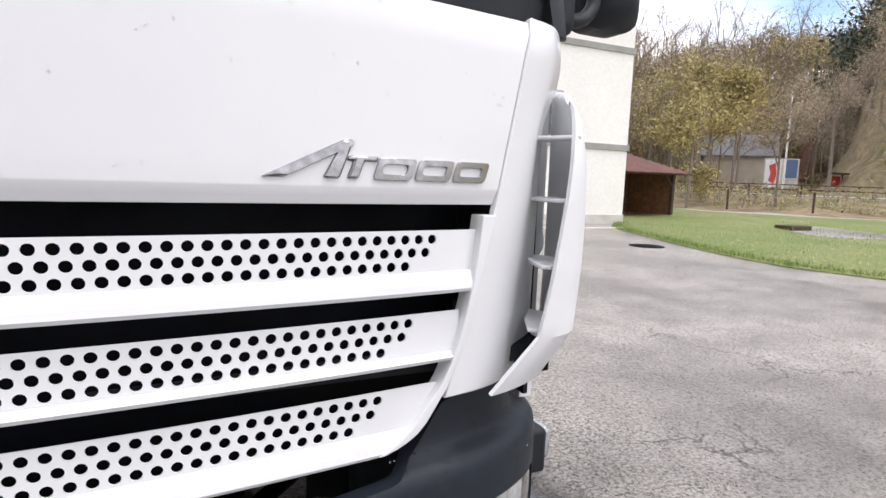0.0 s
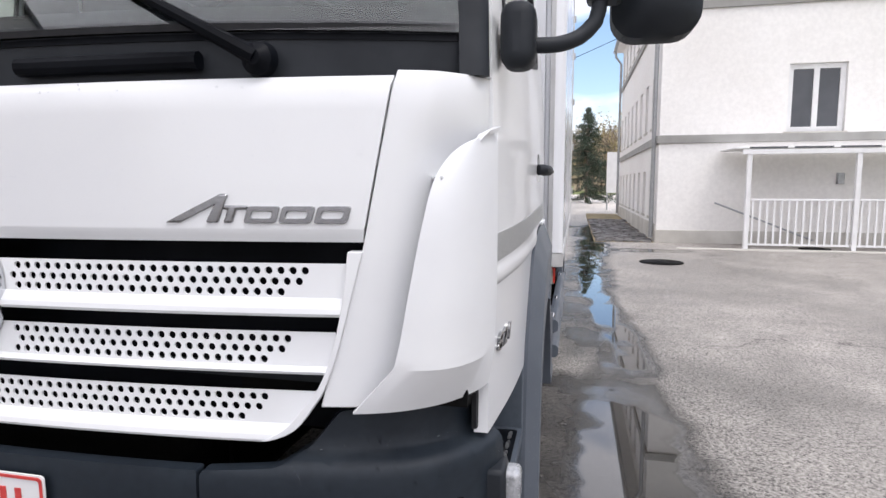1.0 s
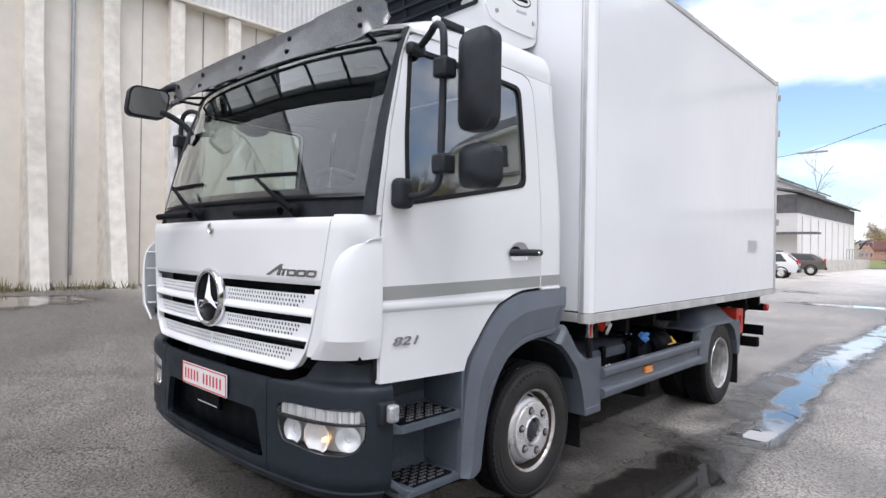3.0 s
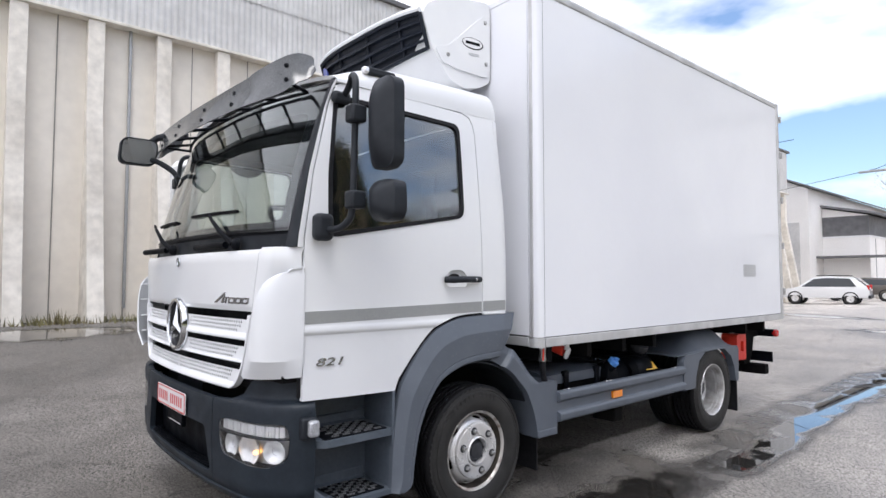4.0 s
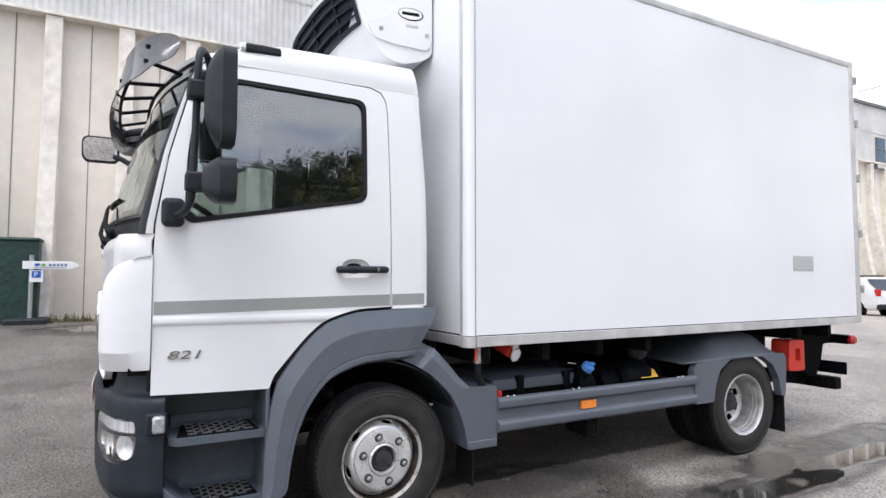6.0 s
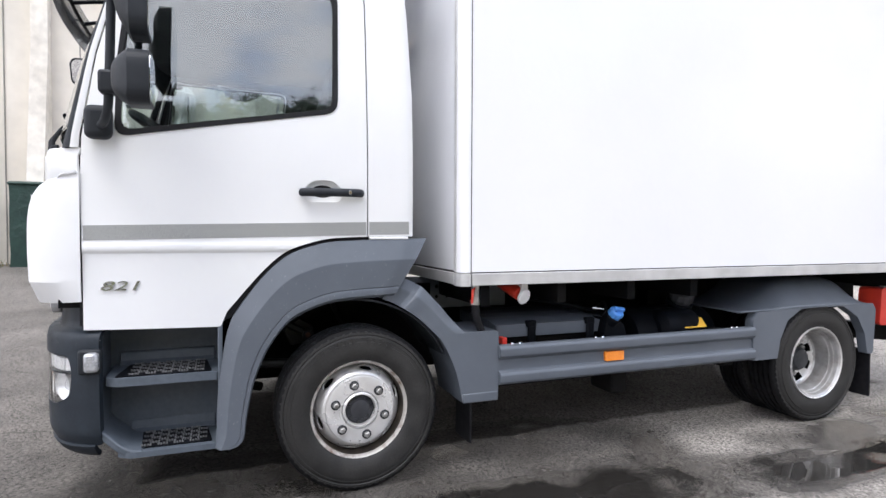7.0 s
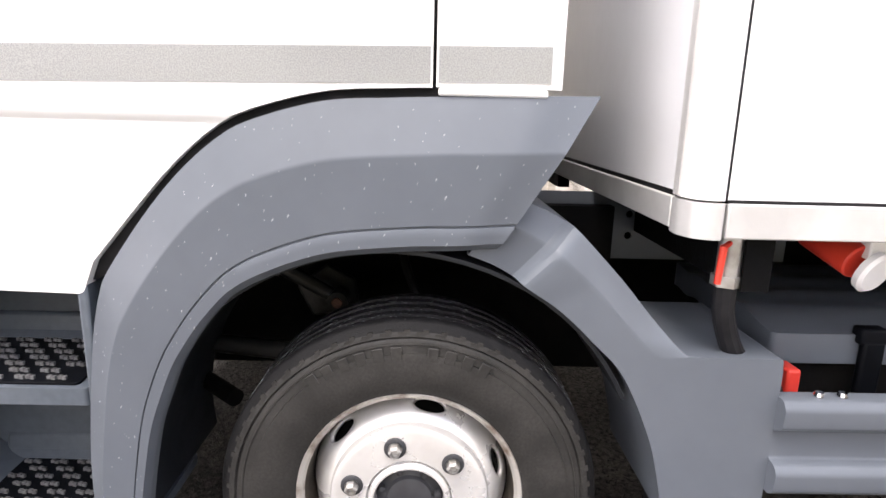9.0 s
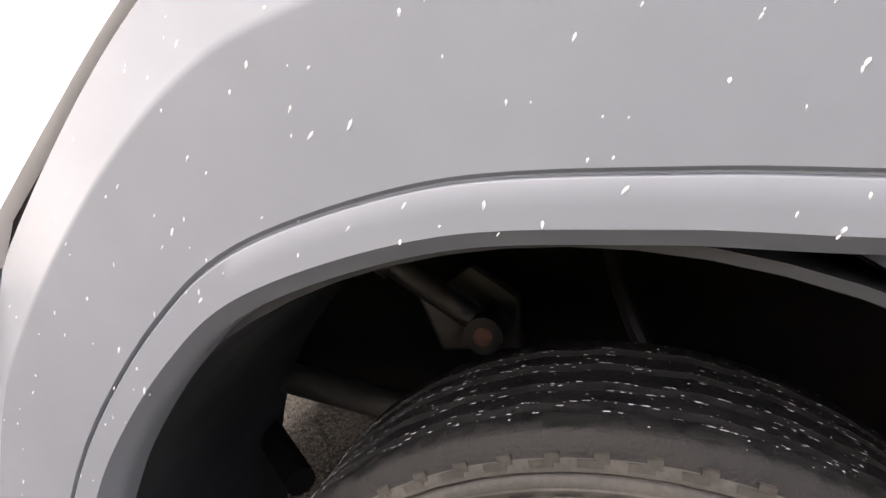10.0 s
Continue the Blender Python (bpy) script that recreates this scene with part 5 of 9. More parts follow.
def car(at, yaw, label, paint, high=False):
    """A parked car, nose towards its own -y."""
    t = thing("car", label, "car", "parked cars", at=at)
    t.rotation_euler = (0, 0, radians(yaw))
    roof = 1.62 if high else 1.50
    prof = round_poly([(-2.25, 0.35), (-2.28, 0.66), (-2.15, 0.82), (-1.25, 0.98), (-0.45, roof - 0.08), (0.2, roof), (1.45, roof - 0.05), (2.02, 1.08), (2.18, 0.92), (2.22, 0.40)], 0.10, 5)

    def skin(a, b, d):
        wide = 0.87 - 0.16 * fill(b, 0.92, roof) - 0.03 * (1 - fill(b, 0.35, 0.6))
        wide -= 0.10 * fill(abs(a), 1.8, 2.3)
        return Vector(((1 - 2 * d) * wide, a, b))
    body = part("body", panel(prof, skin, 1.0, (), list(np.linspace(-2.1, 2.1, 15)), [0.5, 0.65, 0.8, 0.92, 1.05, 1.2, 1.35, 1.45]), paint, t, bevel=0.05, segments=3)
    glass = round_poly([(-1.05, 1.0), (-0.42, roof - 0.16), (0.25, roof - 0.10), (1.30, roof - 0.14), (1.62, 1.02)], 0.05)
    for s in (1, -1):
        part("side_window", panel(glass, lambda a, b, d, s=s: Vector((s * (0.875 - 0.16 * fill(b, 0.92, roof) - d), a, b)), 0.02, (), [-0.4, 0.4, 0.9], [1.1, 1.2, 1.3, 1.4]), CAR_GLASS, t)
        part("tail_lamp", box(s * 0.60, s * 0.80, 2.06, 2.20, 0.86, 1.12), RED_LENS, t, "red tail lamp", bevel=0.02)
        for y in (-1.38, 1.32):
            w = part("wheel", lathe([(0.02, 0.19), (0.02, 0.30), (0.0, 0.325), (-0.18, 0.325), (-0.2, 0.25)], 24, Matrix.Translation((s * 0.84, y, 0.325)) @ Matrix.Diagonal((s, 1, 1, 1))), RUBBER, t)
            part("rim", lathe([(0.012, 0.20), (0.022, 0.19), (0.010, 0.10), (0.016, 0.0)], 10, Matrix.Translation((s * 0.84, y, 0.325)) @ Matrix.Diagonal((s, 1, 1, 1))), RIM, w)
            part("arch", lathe([(0.012, 0.325), (0.012, 0.39), (-0.02, 0.39)], 24, Matrix.Translation((s * 0.86, y, 0.345)) @ Matrix.Diagonal((s, 1, 1, 1))), BLACK, t)
        if high:
            part("roof_rail", rod((s * 0.62, -0.3, roof + 0.03), (s * 0.62, 1.3, roof + 0.02), 0.025, 6), BLACK, t)
    part("rear_window", sheet(lambda u, v: (lerp(-0.60, 0.60, u), lerp(2.02, 1.60, v) + 0.03, lerp(1.10, roof - 0.12, v)), [0, 0.5, 1], [0, 1], 0.02), CAR_GLASS, t)
    part("rear_bumper", box(-0.80, 0.80, 2.12, 2.27, 0.36, 0.56), DARK_PLASTIC, t, bevel=0.05)
    part("rear_plate", box(-0.26, 0.26, 2.235, 2.25, 0.80, 0.90), PLATE_WHITE, t)
    return t


car((-7.7, 37.0, -0.05), -90 + 8, "white minivan parked nose to the hall", CAR_WHITE, True)
car((-8.5, 23.2, 0.0), -105, "white off-road car parked nose to the hall", CAR_WHITE, True).scale = (0.93, 0.93, 0.93)
car((-7.6, 44.0, 0.0), -90 + 10, "dark brown car parked behind the minivan", CAR_DARK)


def build_signs():
    t = thing("direction_sign", "white arrow-shaped direction sign on a steel post", "sign", at=(-9.85, -2.85, ground_z(-9.85, -2.85)))
    part("post", rod((0, 0, 0.0), (0, 0, 1.35), 0.04, 10), GALV, t)
    arrow = [(-0.14, 1.08), (0.68, 1.08), (0.82, 1.155), (0.68, 1.23), (-0.14, 1.23)]
    b = part("arrow_board", panel(arrow, lambda a, bb, d: Vector((0.045 - d, a, bb)), 0.02), PLATE_WHITE, t, "white arrow board with plain bars", bevel=0.004)
    part("bar", panel([(0.05, 1.135), (0.13, 1.135), (0.15, 1.185), (0.07, 1.185)], lambda a, bb, d: Vector((0.048 - d, a, bb)), 0.002), SIGN_BLUE, b)
    part("bar", panel([(0.15, 1.135), (0.26, 1.135), (0.22, 1.185), (0.18, 1.185)], lambda a, bb, d: Vector((0.048 - d, a, bb)), 0.002), SIGN_GREEN, b)
    for k in range(5):
        part("bar", panel([(0.29 + k * 0.065, 1.135), (0.335 + k * 0.065, 1.135), (0.335 + k * 0.065, 1.180), (0.29 + k * 0.065, 1.180)], lambda a, bb, d: Vector((0.048 - d, a, bb)), 0.002), SIGN_TEXT, b)
    part("bar", panel([(0.05, 1.105), (0.58, 1.105), (0.58, 1.115), (0.05, 1.115)], lambda a, bb, d: Vector((0.048 - d, a, bb)), 0.002), SIGN_TEXT, b)
    p = part("parking_plate", panel(rounded(-0.02, 0.20, 0.82, 1.05, 0.01), lambda a, bb, d: Vector((0.045 - d, a, bb)), 0.015), PLATE_WHITE, t, "white plate with a blue parking sign")
    part("blue_field", panel(rounded(0.015, 0.165, 0.905, 1.035, 0.01), lambda a, bb, d: Vector((0.048 - d, a, bb)), 0.002), SIGN_BLUE, p)
    lettering("P", 0.13, 0.002, lambda a, b_, h: Vector((0.0485 + h, 0.050 + a, 0.925 + b_)), "letter", PLATE_WHITE, p)
    f = part("sign_foot", box(-10.15, -9.55, -3.25, -2.55, 0.40, 0.62), DARK_PLASTIC, None, bevel=0.04)
    tagged(f, "dark planter-like base under the direction sign", "base")
    c = thing("tarpaulin_container", "dark green container covered with a tarpaulin", "container", at=(-10.5, -3.6, 0))
    part("body", sheet(lambda u, v: (0.55 * math.copysign(min(1, abs(math.cos(u)) * 1.5), math.cos(u)) + 0.02 * noise.noise(Vector((u * 3, v * 4, 0))), 0.85 * math.copysign(min(1, abs(math.sin(u)) * 1.5), math.sin(u)) + 0.02 * noise.noise(Vector((u * 3, v * 4, 5))), lerp(0.38, 2.15, v)), list(np.linspace(0, 2 * math.pi, 49)), list(np.linspace(0, 1, 12))), TARP, c, "dark green tarpaulin")
    part("lid", box(-0.58, 0.58, -0.88, 0.88, 2.12, 2.2), TARP, c, bevel=0.04)


build_signs()


def build_weeds():
    rnd = random.Random(12)
    g = Growth()
    for _ in range(5200):
        y = rnd.uniform(-9, 9) if rnd.random() < 0.8 else rnd.uniform(-14, 38)
        x = -10.05 + abs(rnd.gauss(0, 0.28)) - 0.45
        dense = noise.noise(Vector((y * 0.8, 0, 2)))
        if rnd.random() > 0.45 + dense:
            continue
        z = ground_z(x, y)
        h = rnd.uniform(0.05, 0.22) * (1.5 if dense > 0.3 else 1)
        w, t = rnd.uniform(0.008, 0.02), rnd.uniform(0, 6.28)
        i = len(g.v)
        g.v += [(x - w * math.cos(t), y - w * math.sin(t), z), (x + w * math.cos(t), y + w * math.sin(t), z), (x + rnd.uniform(-.08, .1), y + rnd.uniform(-.08, .08), z + h)]
        g.f.append((i, i + 1, i + 2))
    tagged(new("weeds", g.mesh("weeds", WEED)), "weeds and grass along the foot of the hall", "weeds", kind="stuff")


build_weeds()


# ---- the truck ----
truck = thing("box_truck", "white two-axle refrigerated box truck parked on wet asphalt", "truck")


def hood_y(x):
    return -1.318 + 0.075 * x * x


def hood_edge(z):
    return 0.915 + 0.06 * (z - 1.262) / 0.303 if z > 1.25 else 0.913 - 0.085 * (1.25 - z) / 0.3


def side_x(z):
    return 1.165 - (0.085 * ((z - 1.5) / 0.95) ** 1.5 if z > 1.5 else 0.0)


def taper(y):
    """How much narrower the cab is towards its front."""
    return 0.032 * (max(0.0, -0.55 - y) / 0.54) ** 1.8


def screen(u, v):
    return Vector((u * (1.075 - 0.045 * v), -1.30 + 0.235 * v + 0.155 * abs(u) ** 2.6 - 0.02 * math.sin(math.pi * v), 1.655 + 0.775 * v))


def mirrored(s, p):
    return Vector((s * p[0], p[1], p[2]))


def build_front():
    # bonnet flap with its angled lower lip
    def flap(u, v):
        z = 1.262 + 0.303 * v
        x = u * hood_edge(z)
        lip = 0.010 * (1 - fill(v, 0.0, 0.085))
        return (x, hood_y(x) + lip + 0.012 * fill(v, 0.93, 1.0), z)
    us = list(np.linspace(-1, 1, 41))
    vs = [0, 0.04, 0.08, 0.09, 0.2, 0.4, 0.6, 0.8, 0.93, 0.97, 1.0]
    flap_ob = part("bonnet_flap", sheet(flap, us, vs, 0.02), WHITE, truck, "white painted bonnet flap beaded with rain", bevel=0.003)
    # small round emblem
    em = lathe([(0, 0.0), (0, 0.026), (0.006, 0.030), (0.010, 0.027), (0.010, 0.022), (0.006, 0.02), (0.006, 0)], 32,
               Matrix.Translation((0.0, -1.319, 1.522)) @ Matrix.Rotation(radians(-90), 4, "Z"))
    part("emblem", em, CHROME, flap_ob, "small round chrome emblem")
    # chrome nameplate: a slanted wedge and four blocks
    def on_flap(a, b, h):
        x = 0.535 + a
        return Vector((x, hood_y(x) - 0.006 + 0.010 - 0.001 - h, 1.298 + b))
    shapes = [
        [(0.0, 0.0), (0.115, 0.055), (0.128, 0.055), (0.128, 0.046), (0.030, 0.0)],
        [(0.085, 0.004), (0.112, 0.050), (0.128, 0.052), (0.108, 0.0), (0.085, 0.0)],
        [(0.118, 0.0), (0.128, 0.025), (0.118, 0.025), (0.122, 0.033), (0.168, 0.033), (0.165, 0.025), (0.145, 0.025), (0.136, 0.0)],
    ]
    for sh in shapes:
        part("nameplate", panel(sh, lambda a, b, d: on_flap(a, b, 0.008 - d), 0.009), NAME_CHROME, flap_ob, "raised chrome nameplate block", bevel=0.0035)
    for k, a0 in enumerate((0.158, 0.225, 0.292)):
        out = round_poly([(a0, 0.0), (a0 + 0.010, 0.032), (a0 + 0.072, 0.032), (a0 + 0.062, 0.0)], 0.008)
        hole = round_poly([(a0 + 0.013, 0.009), (a0 + 0.017, 0.023), (a0 + 0.058, 0.023), (a0 + 0.054, 0.009)], 0.006)
        part("nameplate", panel(out, lambda a, b, d: on_flap(a, b, 0.008 - d), 0.009, [hole]), NAME_CHROME, flap_ob, "raised chrome nameplate block", bevel=0.0035)
    # dark backing behind the grille
    back = sheet(lambda u, v: (u * 0.90, hood_y(u * 0.9) + 0.11, lerp(0.86, 1.30, v)), list(np.linspace(-1, 1, 13)), [0, 1], 0.02)
    grille = part("grille", back, BLACK, truck, "black radiator opening with three perforated white bars")

    # perforated bars
    def bar(name, ztop, zbot, x_end, x_end_low, holes_from, ends):
        bm = bmesh.new()

        def reach(z):
            return float(np.interp(z, [0.872, 0.885, 0.905, 0.94, 0.98], [0.712, 0.740, 0.770, 0.800, 0.826])) if zbot < 0.9 else lerp(x_end_low, x_end, fill(z, zbot, zbot + 0.04))

        def closing(x0, sgn, z0, z1):
            a, b = reach(z0), reach(z1)
            for k in range(4):
                f, g = k / 4, (k + 1) / 4
                q = [(lerp(x0, a, f), z0), (lerp(x0, a, g), z0), (lerp(x0, b, g), z1), (lerp(x0, b, f), z1)]
                bm.faces.new([bm.verts.new(pt(sgn * x, z)) for x, z in q])
        rows, pitch, step = 3, 0.0236, 0.0205
        z_perf = ztop - 0.004

        def pt(x, z):
            t = (ztop - z) / (ztop - zbot)
            return Vector((x, hood_y(x) + 0.012 - 0.004 * t, z))

        def quad(x0, x1, z0, z1):
            bm.faces.new([bm.verts.new(pt(*q)) for q in ((x0, z0), (x1, z0), (x1, z1), (x0, z1))])

        def strip(x0, x1, z0, z1):
            n = max(1, int(abs(x1 - x0) / 0.06))
            xs = np.linspace(x0, x1, n + 1)
            for a, b in zip(xs, xs[1:]):
                quad(a, b, z0, z1)
        low = z_perf - rows * step
        strip(-x_end, x_end, z_perf, ztop)
        for r in range(rows):
            z1, z0 = z_perf - r * step, z_perf - (r + 1) * step
            zc = (z0 + z1) / 2
            xs_ = [ends - (0.5 if r == 1 else 0) * pitch - k * pitch for k in range(2 if r == 2 else 0, 60)]
            xs_ = [x for x in xs_ if x > holes_from + pitch * 0.55]
            for sgn in (1, -1):
                for xc in xs_:
                    rad = 0.0076
                    outer, inner = [], []
                    for j in range(12):
                        t = 2 * math.pi * j / 12 + math.pi / 4
                        c, s_ = math.cos(t), math.sin(t)
                        m = max(abs(c), abs(s_))
                        outer.append((xc + c / m * pitch / 2, zc + s_ / m * step / 2))
                        inner.append((xc + c * rad, zc + s_ * rad))
                    ov = [bm.verts.new(pt(sgn * a, b)) for a, b in outer]
                    iv = [bm.verts.new(pt(sgn * a, b)) for a, b in inner]
                    dv = [bm.verts.new(pt(sgn * a, b) + Vector((0, 0.004, 0))) for a, b in inner]
                    for j in range(12):
                        q = (j + 1) % 12
                        bm.faces.new((ov[j], ov[q], iv[q], iv[j]))
                        bm.faces.new((iv[j], iv[q], dv[q], dv[j]))
                closing(xs_[0] + pitch / 2, sgn, z0, z1)
                strip(0.0, sgn * (xs_[-1] - pitch / 2), z0, z1)
        # lower lip, proud of the perforated face, turned under at its edge
        xs = np.linspace(-1, 1, 31)
        prof = [(low, 0.0), (low - 0.002, 0.004), (low - 0.006, 0.006), (lerp(low, zbot, 0.55), 0.013), (zbot + 0.006, 0.015), (zbot, 0.011), (zbot - 0.002, -0.03)]
        prev = None
        for z, o in prof:
            t = (low - z) / max(1e-6, low - zbot)
            row = []
            for u in xs:
                x = u * reach(z)
                zz = z
                row.append(bm.verts.new((x, hood_y(x) + 0.010 - o, zz)))
            if prev:
                for i in range(len(xs) - 1):
                    bm.faces.new((prev[i], prev[i + 1], row[i + 1], row[i]))
            prev = row
        # upper edge turned back
        a = [bm.verts.new(pt(u * x_end, ztop)) for u in xs]
        b = [bm.verts.new(pt(u * x_end, ztop) + Vector((0, 0.004, -0.001))) for u in xs]
        for i in range(len(xs) - 1):
            bm.faces.new((a[i], a[i + 1], b[i + 1], b[i]))
        ob = part(name, bm, WHITE_PLASTIC, grille, "white perforated grille bar", smooth=False)
        return ob
    bar("grille_bar", 1.222, 1.122, 0.888, 0.875, 0.160, 0.802)
    bar("grille_bar", 1.090, 1.010, 0.858, 0.846, 0.160, 0.764)
    bar("grille_bar", 0.973, 0.872, 0.826, 0.745, 0.0, 0.714)
    # side frames of the grille
    for s in (1, -1):
        rows = [(1.246, 0.890, 0.918), (1.15, 0.878, 0.893), (1.05, 0.855, 0.866), (0.98, 0.826, 0.840), (0.940, 0.795, 0.814), (0.905, 0.765, 0.788), (0.885, 0.735, 0.757), (0.874, 0.712, 0.722)]
        pts = [curve([(r[1], r[0]) for r in rows], 22), curve([(r[2], r[0]) for r in rows], 22)]

        def strip_fn(u, v, s=s, pts=pts):
            a, b = pts[0][v], pts[1][v]
            x, z = lerp(a[0], b[0], u), lerp(a[1], b[1], u)
            return (s * x, hood_y(x) - 0.006 + 0.012 * (1 - u) * 0, z)
        part("grille_frame", sheet(strip_fn, [1, 0.5, 0] if s > 0 else [0, 0.5, 1], range(22), 0.035), WHITE_PLASTIC, grille, bevel=0.004)
    # three-pointed emblem in a ring
    zc, yc = 1.156, -1.338
    star = part("front_emblem", lathe([(0.001, 0.0), (0.001, 0.136), (0.0, 0.140)], 48, Matrix.Translation((0, yc + 0.018, zc)) @ Matrix.Rotation(radians(-90), 4, "Z")), BLACK, grille, "round front emblem, chrome ring on black")
    rim = lathe([(0.0, 0.126), (0.018, 0.128), (0.026, 0.138), (0.022, 0.150), (0.008, 0.157), (-0.01, 0.158)], 64, Matrix.Translation((0, yc + 0.020, zc)) @ Matrix.Rotation(radians(-90), 4, "Z"))
    part("ring", rim, CHROME, star, "chrome ring")
    bm = bmesh.new()
    tip_y, base_y = yc - 0.004, yc + 0.012
    hub_v = bm.verts.new((0, tip_y - 0.006, zc))
    for k in range(3):
        t = radians(90 + 120 * k)
        tip = bm.verts.new((0.128 * math.cos(t), base_y, zc + 0.128 * math.sin(t)))
        e = [bm.verts.new((0.024 * math.cos(t + q), base_y, zc + 0.024 * math.sin(t + q))) for q in (radians(60), radians(-60))]
        bm.faces.new((hub_v, tip, e[0]))
        bm.faces.new((hub_v, e[1], tip))
    part("spokes", bm, CHROME, star, "chrome three-armed spokes", smooth=False)

    # corner panels and outer air deflectors
    for s in (1, -1):
        def corner(u, v, s=s):
            z = lerp(0.945 + 0.024 * fill(u, 0.25, 1.0), 1.575, v)
            xe = hood_edge(z) + 0.004
            sink = 0.020 * (1 - fill(z, 1.40, 1.50)) * fill(u, 0.1, 0.6)
            c = CORNER[int(round(u * 24))]
            x, y = xe + (1.128 - xe) * c[0], hood_y(xe) + (-1.10 - hood_y(xe)) * c[1]
            return (s * (x - sink * 0.8), y + sink + 0.012 * fill(v, 0.96, 1.0), z)
        CORNER = curve([(0, 0), (0.33, 0.12), (0.52, 0.24), (0.80, 0.55), (0.94, 0.80), (1, 1)], 25)
        us = [k / 24 for k in range(25)]
        part("corner_panel", sheet(corner, us if s > 0 else us[::-1], list(np.linspace(0, 1, 19)), 0.015), WHITE, truck, "white cab corner panel with rain beads", bevel=0.003)
        lead = np.vstack([[(0.905, -1.290, 0.948)], curve([(0.988, -1.300, 1.042), (1.002, -1.300, 1.10), (1.015, -1.300, 1.17), (1.040, -1.292, 1.30), (1.060, -1.270, 1.385), (1.095, -1.215, 1.440), (1.152, -1.105, 1.474)], 29)])
        mid = np.vstack([[(1.050, -1.225, 0.953)], curve([(1.098, -1.250, 1.040), (1.104, -1.248, 1.10), (1.110, -1.246, 1.17), (1.114, -1.236, 1.30), (1.117, -1.212, 1.385), (1.122, -1.170, 1.440), (1.137, -1.10, 1.475)], 29)])
        rear = np.vstack([[(1.130, -1.096, 0.960)], curve([(1.141, -1.094, 1.040), (1.143, -1.094, 1.10), (1.145, -1.094, 1.17), (1.145, -1.094, 1.30), (1.145, -1.094, 1.385), (1.145, -1.094, 1.440), (1.143, -1.095, 1.476)], 29)])

        def wing(u, v, s=s, lead=lead, mid=mid, rear=rear):
            a, b, c = lead[v], mid[v], rear[v]
            p = a * (1 - u) * (1 - 2 * u) + b * 4 * u * (1 - u) + c * u * (2 * u - 1)
            return mirrored(s, p)
        us = list(np.linspace(0, 1, 13))
        d = part("air_deflector", sheet(wing, us if s > 0 else us[::-1], range(30), 0.008), WHITE_PLASTIC, truck, "white wrap-around air deflector", bevel=0.003, angle=16)
        for z, x in ((1.05, 0.985), (1.16, 1.005), (1.275, 1.030), (1.385, 1.055)):
            fin = [(x + 0.004, -1.262), (x + 0.016, -1.274), (1.075, -1.25), (1.10, -1.17), (1.08, -1.13), (1.03, -1.19)]
            part("fin", panel(fin, lambda a, b, dd, z=z, s=s: Vector((s * a, b, z - dd)), 0.007), WHITE_PLASTIC, d, bevel=0.002)


build_front()

# bumper, drawn along its plan
PLAN = curve([(0, -1.338), (0.30, -1.333), (0.58, -1.317), (0.80, -1.288), (0.94, -1.255), (1.04, -1.205), (1.10, -1.145), (1.138, -1.085), (1.155, -1.03)], 400)
PLAN_S = np.r_[0, np.cumsum(np.linalg.norm(np.diff(PLAN, axis=0), axis=1))]


def bumper(s, z, off):
    """A point on the bumper's skin: s along its plan from the middle, off inwards."""
    q = min(abs(s), PLAN_S[-1])
    x, y = np.interp(q, PLAN_S, PLAN[:, 0]), np.interp(q, PLAN_S, PLAN[:, 1])
    x1, y1 = np.interp(q + 0.01, PLAN_S, PLAN[:, 0]), np.interp(q + 0.01, PLAN_S, PLAN[:, 1])
    x0, y0 = np.interp(q - 0.01, PLAN_S, PLAN[:, 0]), np.interp(q - 0.01, PLAN_S, PLAN[:, 1])
    t = Vector((x1 - x0, y1 - y0)).normalized()
    n = Vector((t.y, -t.x))
    inset = np.interp(z, [0.33, 0.37, 0.42, 0.60, 0.79, 0.816, 0.828, 0.836, 0.843, 0.852, 0.90, 0.95], [0.055, 0.028, 0.006, 0.0, 0.0, 0.004, 0.012, 0.028, 0.046, 0.053, 0.058, 0.060])
    d = off + inset
    return Vector((math.copysign(x - n.x * d, s), y - n.y * d, z))


S_END = float(PLAN_S[-1])
LAMP = round_poly([(0.664, 0.722), (0.80, 0.738), (1.00, 0.740), (1.135, 0.742), (1.155, 0.68), (1.145, 0.575), (1.05, 0.535), (0.92, 0.534), (0.70, 0.556), (0.672, 0.62)], 0.035)
MOUTH = round_poly([(-0.50, 0.66), (0.50, 0.66), (0.565, 0.435), (-0.565, 0.435)], 0.03)
CUTS_Z = [0.37, 0.385, 0.40, 0.42, 0.45, 0.5, 0.55, 0.60, 0.65, 0.7, 0.75, 0.79, 0.805, 0.816, 0.828, 0.836, 0.843, 0.852, 0.875, 0.90]


